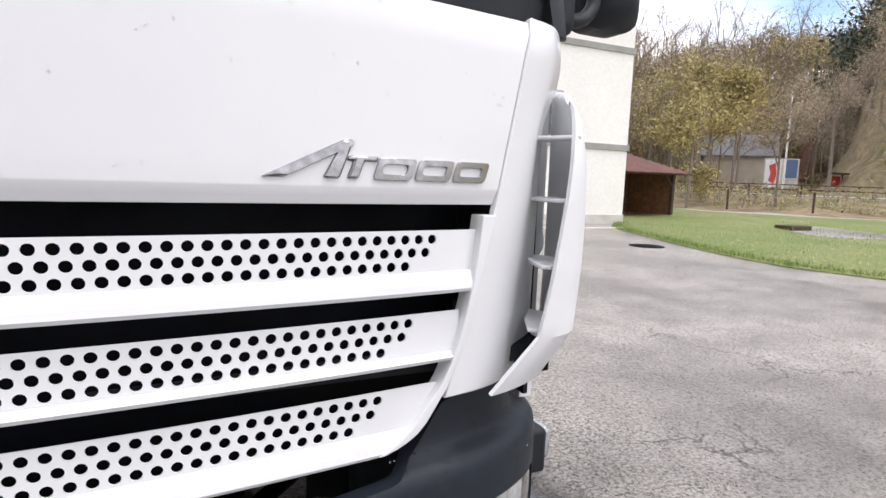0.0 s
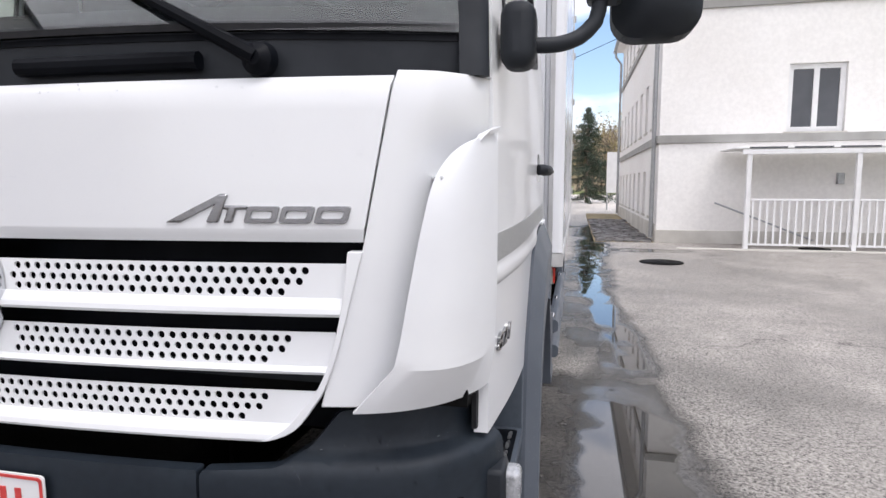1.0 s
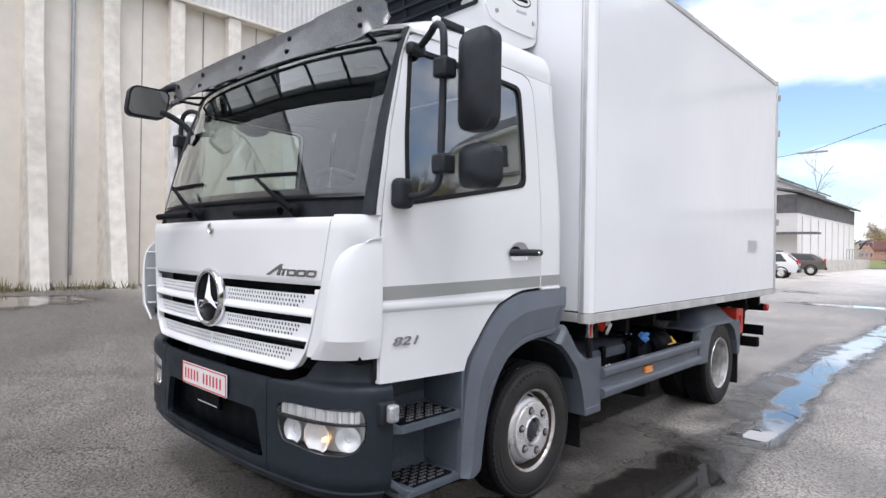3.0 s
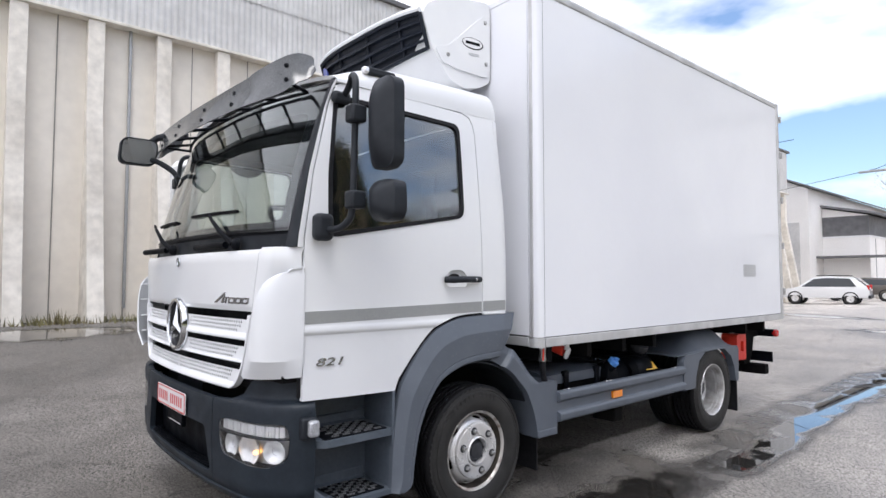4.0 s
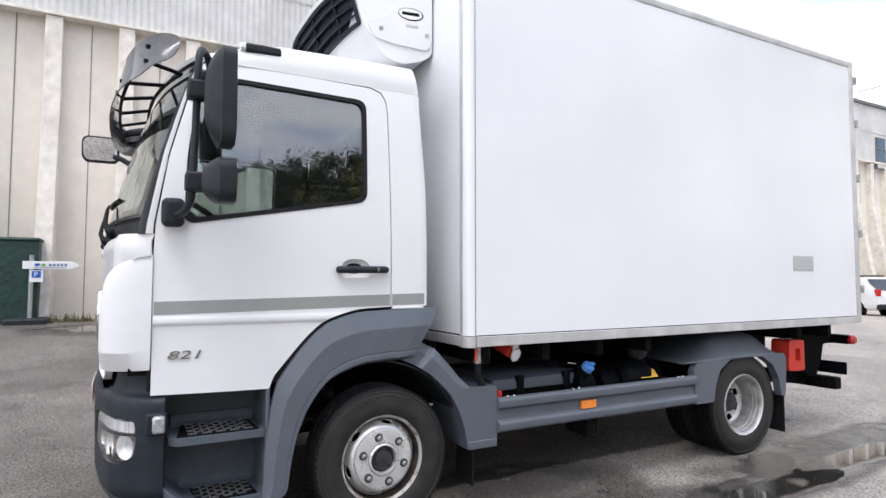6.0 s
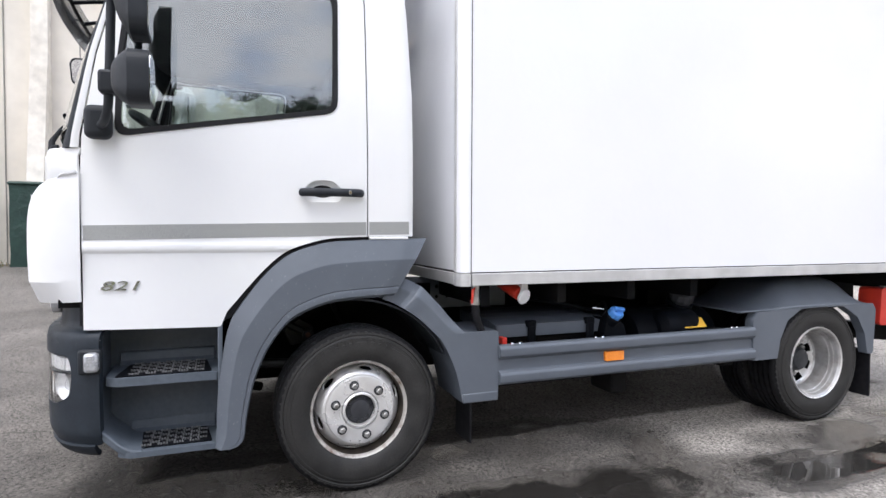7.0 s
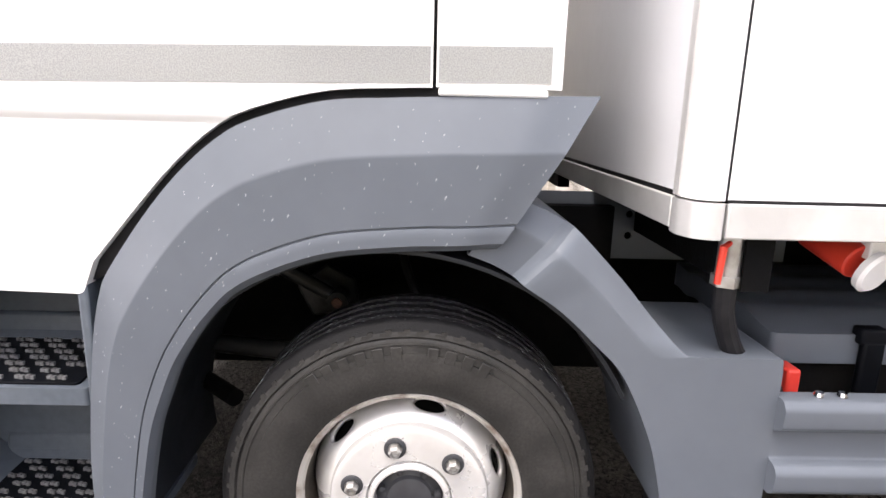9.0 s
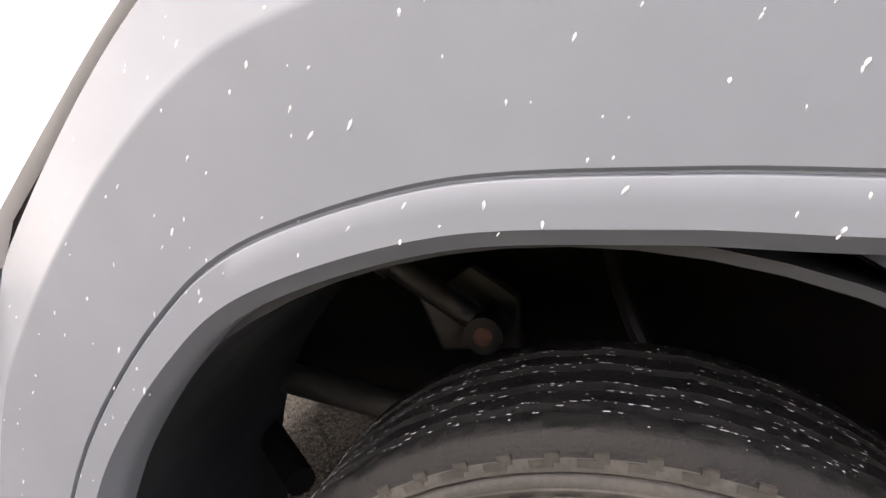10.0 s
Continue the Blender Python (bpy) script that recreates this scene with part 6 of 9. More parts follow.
def build_bumper():
    ob = thing("bumper", "", "")
    ob.parent = truck
    tagged(ob, "dark slate-grey moulded plastic bumper")
    part("bumper_centre", panel(round_poly([(-0.588, 0.345), (0.588, 0.345), (0.588, 0.815), (-0.588, 0.815)], 0.006), bumper, 0.03, [MOUTH],
                                list(np.linspace(-0.57, 0.57, 21)), CUTS_Z), BUMPER, ob, "grey bumper centre with a wide black mouth", bevel=0.003)
    part("air_intake", sheet(lambda u, v: bumper(u * 0.66, lerp(0.39, 0.70, v), 0.075), list(np.linspace(-1, 1, 11)), [0, 0.5, 1], 0.01), BLACK, ob)
    part("lower_lip", sheet(lambda u, v: bumper(u * (S_END - 0.03), lerp(0.318, 0.372, v), -0.012 + 0.02 * (1 - fill(v, 0, 0.4))), list(np.linspace(-1, 1, 61)), [0, 0.2, 0.4, 0.7, 1.0], 0.02), BUMPER, ob, "projecting lower bumper lip", bevel=0.003)
    wide = [(a * 1.06, 0.548 + (b - 0.548) * 1.10) for a, b in MOUTH]
    part("mouth_wall", panel(wide, lambda a, b, d: bumper(a, b, 0.031 + d), 0.05, [MOUTH], list(np.linspace(-0.57, 0.57, 13))), BLACK, ob, "black inner wall of the bumper mouth")
    lip = part("intake_lip", sheet(lambda u, v: bumper(u * 0.53, lerp(0.428, 0.436, v), 0.02), list(np.linspace(-1, 1, 11)), [0, 1], 0.03), DARK_PLASTIC, ob)
    for k in range(36):
        q = bumper(-0.50 + k / 35, 0.445, 0.015)
        part("tooth", box(q.x - 0.009, q.x + 0.009, q.y - 0.004, q.y + 0.04, 0.437, 0.450), BLACK, lip)
    for s in (1, -1):
        end = S_END - 0.002
        out = [(0.594, 0.352), (0.9, 0.362), (end, 0.375), (end, 0.86), (S_END - 0.03, 0.872), (S_END - 0.055, 0.935), (0.90, 0.925), (0.865, 0.920), (0.805, 0.850), (0.745, 0.824), (0.594, 0.815)]
        fn = (lambda a, b, d, s=s: bumper(s * a, b, d))
        part("bumper_corner", panel(round_poly(out, 0.012), fn, 0.03, [LAMP], list(np.linspace(0.62, end - 0.01, 26)), CUTS_Z), BUMPER, ob, "grey bumper corner with a shoulder step", bevel=0.003)
        # black sheet added behind the top gap, standing in for its shade
        part("gap_seal", sheet(lambda u, v, s=s: bumper(s * u, lerp(0.86, 1.0, v), 0.082), list(np.linspace(0.62, end, 22))[::s], [0, 1], 0.004), BLACK, ob, "black sheet added for the shade in the gap over the bumper corner")
        lamp = thing("headlight", "", "")
        lamp.parent = truck
        tagged(lamp, "clear headlight with a warm bulb and a ribbed daytime strip")
        inset = [(lerp(a, 0.91, 0.012), lerp(b, 0.64, 0.02)) for a, b in LAMP]
        cuts = list(np.linspace(0.68, 1.14, 14))
        part("reflector", panel(inset, lambda a, b, d, s=s: bumper(s * a, b, 0.060 + d), 0.004, (), cuts), LAMP_CHROME, lamp, "silver reflector")
        part("housing", panel([(lerp(a, 0.91, -0.01), lerp(b, 0.64, -0.01)) for a, b in LAMP], lambda a, b, d, s=s: bumper(s * a, b, 0.012 + d), 0.055,
                              [[(lerp(a, 0.91, 0.02), lerp(b, 0.64, 0.03)) for a, b in LAMP]], cuts), BLACK, lamp)
        for a, b, r in ((0.755, 0.605, 0.058), (0.905, 0.602, 0.072), (1.068, 0.608, 0.056)):
            p = bumper(s * a, b, 0.055)
            q = bumper(s * a, b, 0.0)
            m = Matrix.Translation(p) @ (q - p).to_track_quat("X", "Z").to_matrix().to_4x4()
            part("bowl", lathe([(0.034, r), (0.026, r * 0.98), (0.010, r * 0.75), (0.003, r * 0.4), (0.0, 0.0)], 28, m), LAMP_CHROME, lamp, "round reflector bowl")
            if a == 0.905:
                part("bulb", lathe([(0.0, 0.0), (0.0, 0.009), (0.020, 0.011), (0.026, 0.007), (0.028, 0.0)], 16, m @ Matrix.Translation((0, 0.030, -0.012))), BULB, lamp, "lit warm bulb")
            else:
                part("bulb", lathe([(0.0, 0.0), (0.0, 0.016), (0.014, 0.020), (0.020, 0.012), (0.022, 0.0)], 16, m), CLEAR, lamp)
        bm = bmesh.new()
        for k in range(22):
            a = 0.69 + k * 0.020
            p = bumper(s * a, 0.70, 0.028)
            add_box(bm, -0.0075, 0.0075, -0.012, 0.012, -0.026, 0.026, Matrix.Translation(p) @ Matrix.Rotation(0.55 * ((k % 3) - 1), 4, "Z"))
        part("daytime_strip", bm, LAMP_CHROME, lamp, "ribbed silver daytime strip", bevel=0.002)
        divide = [(0.672, 0.668), (1.15, 0.675), (1.15, 0.666), (0.672, 0.658)]
        part("divider", panel(divide, lambda a, b, d, s=s: bumper(s * a, b, 0.006 + d), 0.03, (), cuts), DARK_PLASTIC, lamp)
        cover = part("lens", panel(inset, lambda a, b, d, s=s: bumper(s * a, b, 0.003 + d), 0.003, (), cuts), CLEAR, lamp, "clear lens")
        cover.visible_shadow = False
        # side lamp on the bumper's end
        sl = part("side_lamp", box(1.120, 1.166, -1.105, -1.022, 0.672, 0.772), DARK_PLASTIC, truck, "clear side lamp in a dark housing", bevel=0.010)
        part("lens", box(1.155, 1.196, -1.080, -1.028, 0.685, 0.762), LAMP_RIBS, sl, "ribbed clear lens", bevel=0.012)
        if s < 0:
            for o in (sl, *sl.children):
                for v in o.data.vertices:
                    v.co.x = -v.co.x
                o.data.flip_normals()
    plate = part("front_plate", panel(rounded(-0.262, 0.262, 0.667, 0.785, 0.010), lambda a, b, d: Vector((a, -1.352 + 0.02 * a * a + d + 0.012 * (0.78 - b), b)), 0.004, (), list(np.linspace(-0.2, 0.2, 5))),
                 PLATE_WHITE, truck, "white plate with red border and red bars", bevel=0.001)
    fn = lambda a, b, d: Vector((a, -1.352 + 0.02 * a * a - 0.0025 + d + 0.012 * (0.78 - b), b))
    part("border", panel(rounded(-0.258, 0.258, 0.671, 0.781, 0.009), fn, 0.002, [rounded(-0.252, 0.252, 0.677, 0.775, 0.007)]), PLATE_RED, plate, "red border")
    xs = -0.222
    for w in (0.034, 0.034, 0.034, 0.034, 0.034, 0.0, 0.034, 0.034, 0.034, 0.034, 0.034, 0.034):
        if w:
            part("bar", panel([(xs, 0.697), (xs + w * 0.42, 0.699), (xs + w * 0.42, 0.754), (xs, 0.754)], fn, 0.002), PLATE_RED, plate)
        xs += 0.0375
    holder = part("plate_holder", box(-0.13, 0.13, -1.325, -1.300, 0.575, 0.668), BLACK, truck, bevel=0.004)
    part("bar", box(-0.11, 0.11, -1.3275, -1.326, 0.588, 0.592), PLATE_WHITE, holder)


build_bumper()


def build_screen():
    # black cowl under the windscreen, glass, dark border
    cowl = sheet(lambda u, v: (u * lerp(1.10, 1.085, v), lerp(-1.285, -1.292, v) + 0.16 * abs(u) ** 2.6, lerp(1.555, 1.675, v)), list(np.linspace(-1, 1, 33)), [0, 0.3, 0.6, 0.9, 1.0], 0.03)
    c = part("cowl", cowl, DARK_PLASTIC, truck, "dark plastic windscreen cowl", bevel=0.003)
    seam = sheet(lambda u, v: (u * 1.07, -1.301 + 0.157 * abs(u) ** 2.6, lerp(1.655, 1.668, v)), list(np.linspace(-1, 1, 33)), [0, 1], 0.01)
    part("seal", seam, SEAL, c)
    for x in (0.86, -0.86):
        part("screw", lathe([(0, 0), (0, 0.014), (0.006, 0.010), (0.006, 0)], 12, Matrix.Translation((x, -1.19, 1.605)) @ Matrix.Rotation(radians(-90), 4, "Z")), BLACK, c)
    g = part("windscreen", sheet(screen, list(np.linspace(-1, 1, 33)), list(np.linspace(0, 1, 13)), 0.006), GLASS, truck, "large curved windscreen, slightly green glass")
    g.visible_shadow = False
    # the border's deep top band also paints the visor's dark reflection
    hole = round_poly([(-0.94, 0.06), (0.94, 0.06), (0.94, 0.80), (-0.94, 0.80)], 0.06)
    border = panel([(-1, -0.02), (1, -0.02), (1, 1.02), (-1, 1.02)], lambda a, b, d: screen(a, b) + Vector((0, 0.010 + d, 0)), 0.004, [hole],
                   list(np.linspace(-0.95, 0.95, 27)), list(np.linspace(0.05, 0.95, 9)))
    part("border", border, BLACK, g, "black printed border, its deep top band painted for the visor's reflection")
    # pillars: black trim beside the glass and a white strip beside the door
    def seam_y(z):
        return float(np.interp(z, [1.5, 1.62, 1.95, 2.30, 2.42, 2.50], [-1.096, -1.090, -1.035, -0.945, -0.895, -0.84]))
    for s in (1, -1):
        def pillar(u, v, s=s):
            z = lerp(1.574, 2.455, v)
            a = screen(1.0, (z - 1.655) / 0.775)
            b = Vector((side_x(z) - taper(seam_y(z)), seam_y(z) - 0.003, z))
            p = a.lerp(b, u)
            p.x += 0.020 * math.sin(math.pi * u)
            p.y -= 0.012 * math.sin(math.pi * u)
            return mirrored(s, p)
        vs = list(np.linspace(0, 1, 17))
        ua, ub = list(np.linspace(0, 0.70, 8)), list(np.linspace(0.70, 1, 5))
        part("pillar_trim", sheet(pillar, ua if s > 0 else ua[::-1], vs, 0.02), DARK_PLASTIC, truck, "black windscreen pillar trim", bevel=0.003)
        part("pillar", sheet(pillar, ub if s > 0 else ub[::-1], vs, 0.02), WHITE, truck, "white cab pillar", bevel=0.002)
    # roof
    cross = curve([(1.084, 0.0), (1.080, 0.35), (1.055, 0.66), (1.00, 0.83), (0.85, 0.92), (0.45, 0.985), (0.0, 1.0), (-0.45, 0.985), (-0.85, 0.92), (-1.00, 0.83), (-1.055, 0.66), (-1.080, 0.35), (-1.084, 0.0)], 49)

    def roof(u, v):
        x, k = cross[u]
        yf = -1.062 + 0.150 * abs(x / 1.03) ** 2.6
        y = lerp(yf, 0.262 - 0.03 * k, v)
        h = 0.030 + 0.165 * fill(y, yf - 0.12, yf + 0.42) + 0.02 * fill(y, -0.7, 0.2)
        return (x, y, 2.432 + h * k)
    part("cab_roof", sheet(roof, range(48, -1, -1), list(np.linspace(0, 1, 25)), 0.02), WHITE, truck, "white rounded cab roof", bevel=0.003)
    # rear quarter and back wall of the cab
    for s in (1, -1):
        out = [(0.066, 1.222), (0.285, 1.222), (0.287, 1.9), (0.268, 2.3), (0.25, 2.435), (-0.12, 2.437), (-0.03, 2.431), (0.031, 2.411), (0.058, 2.363), (0.066, 2.30)]
        part("cab_side", panel(out, lambda a, b, d, s=s: Vector((s * (side_x(b) - d - 0.05 * fill(a, 0.25, 0.29) * 0.3), a, b)), 0.02, (), [0.15, 0.22, 0.25, 0.27], [1.4, 1.6, 1.75, 1.9, 2.05, 2.2, 2.3]), WHITE, truck, "white cab side panel behind the door", bevel=0.004)
    part("cab_back", panel([(-1.14, 1.225), (1.14, 1.225), (1.14, 1.6), (1.09, 2.42), (-1.09, 2.42), (-1.14, 1.6)], lambda a, b, d: Vector((a, 0.262 - d, b)), 0.025), WHITE, truck, "white back wall of the cab")
    # roof marker lamps
    for s in (1, -1):
        ml = part("marker_lamp", box(s * 1.035, s * 1.085, -0.70, -0.52, 2.515, 2.560), DARK_PLASTIC, truck, "small dark roof marker lamp", bevel=0.012)
        part("lens", box(s * 1.040, s * 1.080, -0.725, -0.675, 2.522, 2.558), LAMP_CHROME, ml, "clear lens", bevel=0.010)


build_screen()


def door_x(b):
    return side_x(b) - 0.006 * (1 - fill(b, 1.150, 1.170)) + 0.005 * (fill(b, 1.150, 1.165) - fill(b, 1.185, 1.20))


DOOR = [(-1.088, 0.846)] + round_poly([(-1.088, 0.846), (-0.575, 0.838), (-0.550, 0.90)], 0.01)[5:10] + \
    [tuple(p) for p in curve([(-0.550, 0.90), (-0.467, 0.998), (-0.398, 1.075), (-0.330, 1.136), (-0.262, 1.174), (-0.130, 1.210), (0.0, 1.219), (0.060, 1.221)], 22)] + \
    [(0.060, 2.30), (0.052, 2.36), (0.025, 2.405), (-0.03, 2.425), (-0.70, 2.440), (-0.84, 2.438), (-0.893, 2.415), (-0.94, 2.30), (-1.032, 1.95), (-1.085, 1.62), (-1.090, 1.5)]
WINDOW = round_poly([(-0.955, 1.638), (-0.085, 1.790), (-0.075, 2.335), (-0.895, 2.352), (-0.945, 1.95)], 0.055)


def grow(pts, k, c=(-0.51, 2.03)):
    return [(c[0] + (a - c[0]) * (1 + k / 0.45), c[1] + (b - c[1]) * (1 + k / 0.33)) for a, b in pts]


def build_door(s):
    cz = [1.0, 1.146, 1.153, 1.16, 1.168, 1.175, 1.185, 1.193, 1.202, 1.3, 1.45, 1.55, 1.65, 1.75, 1.85, 1.95, 2.05, 2.15, 2.25, 2.35]
    dish = round_poly([(-0.215, 1.376), (-0.065, 1.376), (-0.050, 1.43), (-0.095, 1.474), (-0.185, 1.474), (-0.230, 1.43)], 0.035)
    d = part("cab_door", panel(DOOR, lambda a, b, dd: Vector((s * (door_x(b) - taper(a) - dd), a, b)), 0.030, [WINDOW, dish], [-1.0, -0.9, -0.8, -0.7, -0.6, -0.5, -0.3, -0.1], cz), WHITE, truck, "white cab door with a wide side window")
    gap = panel([(-1.105, 0.86), (-0.56, 0.86), (0.07, 1.23), (0.075, 2.44), (-0.89, 2.45), (-1.105, 1.6)], lambda a, b, dd: Vector((s * (side_x(b) - taper(a) - 0.026 - dd), a, b)), 0.01, [grow(WINDOW, 0.012)], (), cz[9:])
    part("door_frame", gap, SEAL, truck)
    part("window_seal", panel(grow(WINDOW, 0.014), lambda a, b, dd: Vector((s * (door_x(b) - taper(a) + 0.004 - dd), a, b)), 0.02, [grow(WINDOW, -0.010)], [-0.9, -0.8, -0.7, -0.6], cz[9:]), SEAL, d, "black rubber window seal", bevel=0.003)
    g = part("side_window", panel(grow(WINDOW, 0.004), lambda a, b, dd: Vector((s * (door_x(b) - taper(a) - 0.008 - dd), a, b)), 0.005, (), [-0.9, -0.8, -0.7, -0.6], cz[9:]), SIDE_GLASS, d, "tinted side window")
    g.visible_shadow = False
    # handle with its cup
    cup = sheet(lambda u, v: (s * (door_x(1.425) - 0.003 - 0.030 * max(0.0, 1 - (2 * u - 1) ** 2) * max(0.0, 1 - (2 * v - 1) ** 2)), lerp(-0.240, -0.040, u), lerp(1.366, 1.484, v)), list(np.linspace(0, 1, 13)), list(np.linspace(0, 1, 11)), 0.0)
    h = part("handle", tube([(s * 1.172, -0.235, 1.418), (s * 1.192, -0.215, 1.418), (s * 1.196, -0.10, 1.419), (s * 1.194, 0.005, 1.419), (s * 1.174, 0.028, 1.419)], 0.0185, 12, 15), DARK_PLASTIC, d, "dark grey pull handle")
    part("handle_cup", cup, WHITE, d)
    part("lock", lathe([(0, 0.0), (0, 0.009), (0.004, 0.007), (0.004, 0)], 16, Matrix.Translation((s * 1.2125, -0.028, 1.419)) @ Matrix.Diagonal((s, 1, 1, 1))), CHROME, d, "small key lock")
    # grey reflective stripe, on the door and on the panel behind it
    part("stripe", panel([(-1.084, 1.206), (0.056, 1.228), (0.056, 1.288), (-1.084, 1.266)], lambda a, b, dd: Vector((s * (door_x(b) - taper(a) + 0.0015 - dd), a, b)), 0.003, (), [-1.0, -0.9, -0.8, -0.7, -0.6, -0.5, -0.3, -0.1], [1.22, 1.25]), STRIPE, d, "grey reflective stripe")
    part("stripe", panel([(0.070, 1.229), (0.262, 1.232), (0.262, 1.292), (0.070, 1.289)], lambda a, b, dd: Vector((s * (side_x(b) + 0.0015 - dd), a, b)), 0.003), STRIPE, truck, "grey reflective stripe")
    part("trim_lip", box(s * 1.150, s * 1.172, 0.070, 0.258, 1.208, 1.221), WHITE_PLASTIC, truck, bevel=0.004)
    if s > 0:
        lettering("821", 0.066, 0.006, lambda a, b, h: Vector((1.160 - taper(-1.03 + a * 1.55) + h, -1.032 + a * 1.55, 1.004 + b * 0.82)), "model_number", NAME_CHROME, d, "chrome model number", shear=0.25)


build_door(1)
build_door(-1)


def build_mirrors(s):
    dark = DARK_PLASTIC
    base = part("mirror_arm", tube([(s * x, y, z) for x, y, z in ((1.185, -1.010, 1.655), (1.26, -0.985, 1.660), (1.315, -0.965, 1.690), (1.338, -0.955, 1.76), (1.338, -0.945, 2.05), (1.336, -0.94, 2.30), (1.312, -0.93, 2.385), (1.25, -0.91, 2.408), (1.20, -0.885, 2.395), (1.105, -0.862, 2.355))], 0.0165, 12, 46), dark, truck, "black tubular mirror arm")
    part("arm_foot", box(s * 1.140, s * 1.212, -1.066, -0.968, 1.604, 1.736), dark, base, bevel=0.028, segments=4)
    part("arm_foot", box(s * 1.075, s * 1.125, -0.93, -0.83, 2.315, 2.375), dark, base, bevel=0.018)
    for z0, z1, x0, x1, y0, y1, r in ((1.935, 2.365, 1.350, 1.540, -0.925, -0.805, 0.040), (1.690, 1.880, 1.365, 1.555, -0.930, -0.800, 0.035)):
        out = rounded(x0, x1, z0, z1, r + 0.02)

        def shell(a, b, d, y0=y0, y1=y1, x0=x0, x1=x1, z0=z0, z1=z1, s=s):
            p, q = abs(2 * (a - x0) / (x1 - x0) - 1), abs(2 * (b - z0) / (z1 - z0) - 1)
            k = min(1.0, (p ** 3.2 + q ** 5.0) ** 0.6)
            return Vector((s * a, lerp(y0 + 0.062 * k, y1, d), b))
        ob = part("mirror", panel(out, shell, 1.0, (), list(np.linspace(x0 + 0.012, x1 - 0.012, 9)), list(np.linspace(z0 + 0.015, z1 - 0.015, 13))), dark, truck, "large black wing mirror", bevel=0.008)
        part("mirror_glass", panel(rounded(x0 + 0.012, x1 - 0.012, z0 + 0.012, z1 - 0.012, r), lambda a, b, d, y1=y1, s=s: Vector((s * a, y1 + 0.003 - d, b)), 0.004), MIRROR, ob)
        zc = z1 - 0.17 if z1 > 2 else (z0 + z1) / 2 + 0.005
        part("clamp", box(s * 1.310, s * 1.385, -0.985, -0.905, zc - 0.042, zc + 0.042), dark, ob, bevel=0.012)


build_mirrors(1)
build_mirrors(-1)


def build_wrap():
    """Crumpled plastic sheeting round the kerb-side mirrors."""
    def skin(a, v):
        z = lerp(1.60, 2.40, v)
        k = 1 + 0.18 * noise.noise(Vector((3 * math.cos(a), 3 * math.sin(a), z * 5))) + 0.10 * noise.noise(Vector((9 * math.cos(a), 9 * math.sin(a), z * 14)))
        k *= 0.55 + 0.45 * fill(v, 0.0, 0.12) - 0.35 * fill(v, 0.93, 1.0)
        return (-1.455 + 0.135 * k * math.cos(a), -0.865 + 0.105 * k * math.sin(a), z)
    part("mirror_wrap", sheet(skin, list(np.linspace(0, 2 * math.pi, 41)), list(np.linspace(0, 1, 31))), WRAP, truck, "crumpled white plastic wrap round the mirror", angle=20)


build_wrap()


def build_front_mirror():
    ob = part("kerb_mirror", panel(rounded(-1.500, -1.265, 2.215, 2.385, 0.045), lambda a, b, d: Vector((-0.735 - d * 1.0 + 0.45 * (b - 2.3), a, b)), 0.055), DARK_PLASTIC, truck, "black kerb mirror on two arms", bevel=0.012)
    part("mirror_glass", panel(rounded(-1.490, -1.275, 2.225, 2.375, 0.040), lambda a, b, d: Vector((-0.732 + 0.45 * (b - 2.3) - d, a, b)), 0.003), MIRROR, ob, "mirror glass")
    part("arm", tube([(-0.77, -1.30, 2.385), (-0.74, -1.26, 2.415), (-0.68, -1.19, 2.43), (-0.62, -1.10, 2.44)], [0.020, 0.024, 0.027, 0.028], 10, 0), DARK_PLASTIC, ob)
    part("arm", tube([(-0.76, -1.30, 2.26), (-0.74, -1.24, 2.235), (-0.70, -1.17, 2.18), (-0.68, -1.14, 2.13)], 0.019, 10, 12), DARK_PLASTIC, ob)
    part("suction_foot", lathe([(0, 0), (0, 0.045), (0.012, 0.04), (0.02, 0.015), (0.02, 0)], 18, Matrix.Translation((-0.68, -1.15, 2.11)) @ Matrix.Rotation(radians(-110), 4, "Z")), DARK_PLASTIC, ob)


build_front_mirror()


def build_ramp_mirror():
    """Bowl-shaped mirror over the kerb-side door."""
    bowl = sheet(lambda u, v: (-1.27 + 0.10 * math.cos(u) * math.cos(v), -0.40 + 0.165 * math.sin(u) * math.cos(v), 2.435 - 0.135 * math.sin(v)), list(np.linspace(0, 2 * math.pi, 33)), list(np.linspace(0, 1.5, 9)))
    ob = part("ramp_mirror", bowl, DARK_PLASTIC, truck, "black bowl-shaped ramp mirror over the door")
    part("mirror_glass", lathe([(0, 0), (0, 0.10)], 28, Matrix.Translation((-1.27, -0.40, 2.432)) @ Matrix.Diagonal((1, 1.6, 1, 1)) @ Matrix.Rotation(radians(90), 4, "Y")), MIRROR, ob)
    part("arm", tube([(-1.06, -0.42, 2.47), (-1.16, -0.41, 2.485), (-1.25, -0.40, 2.44)], 0.016, 8, 10), DARK_PLASTIC, ob)


build_ramp_mirror()


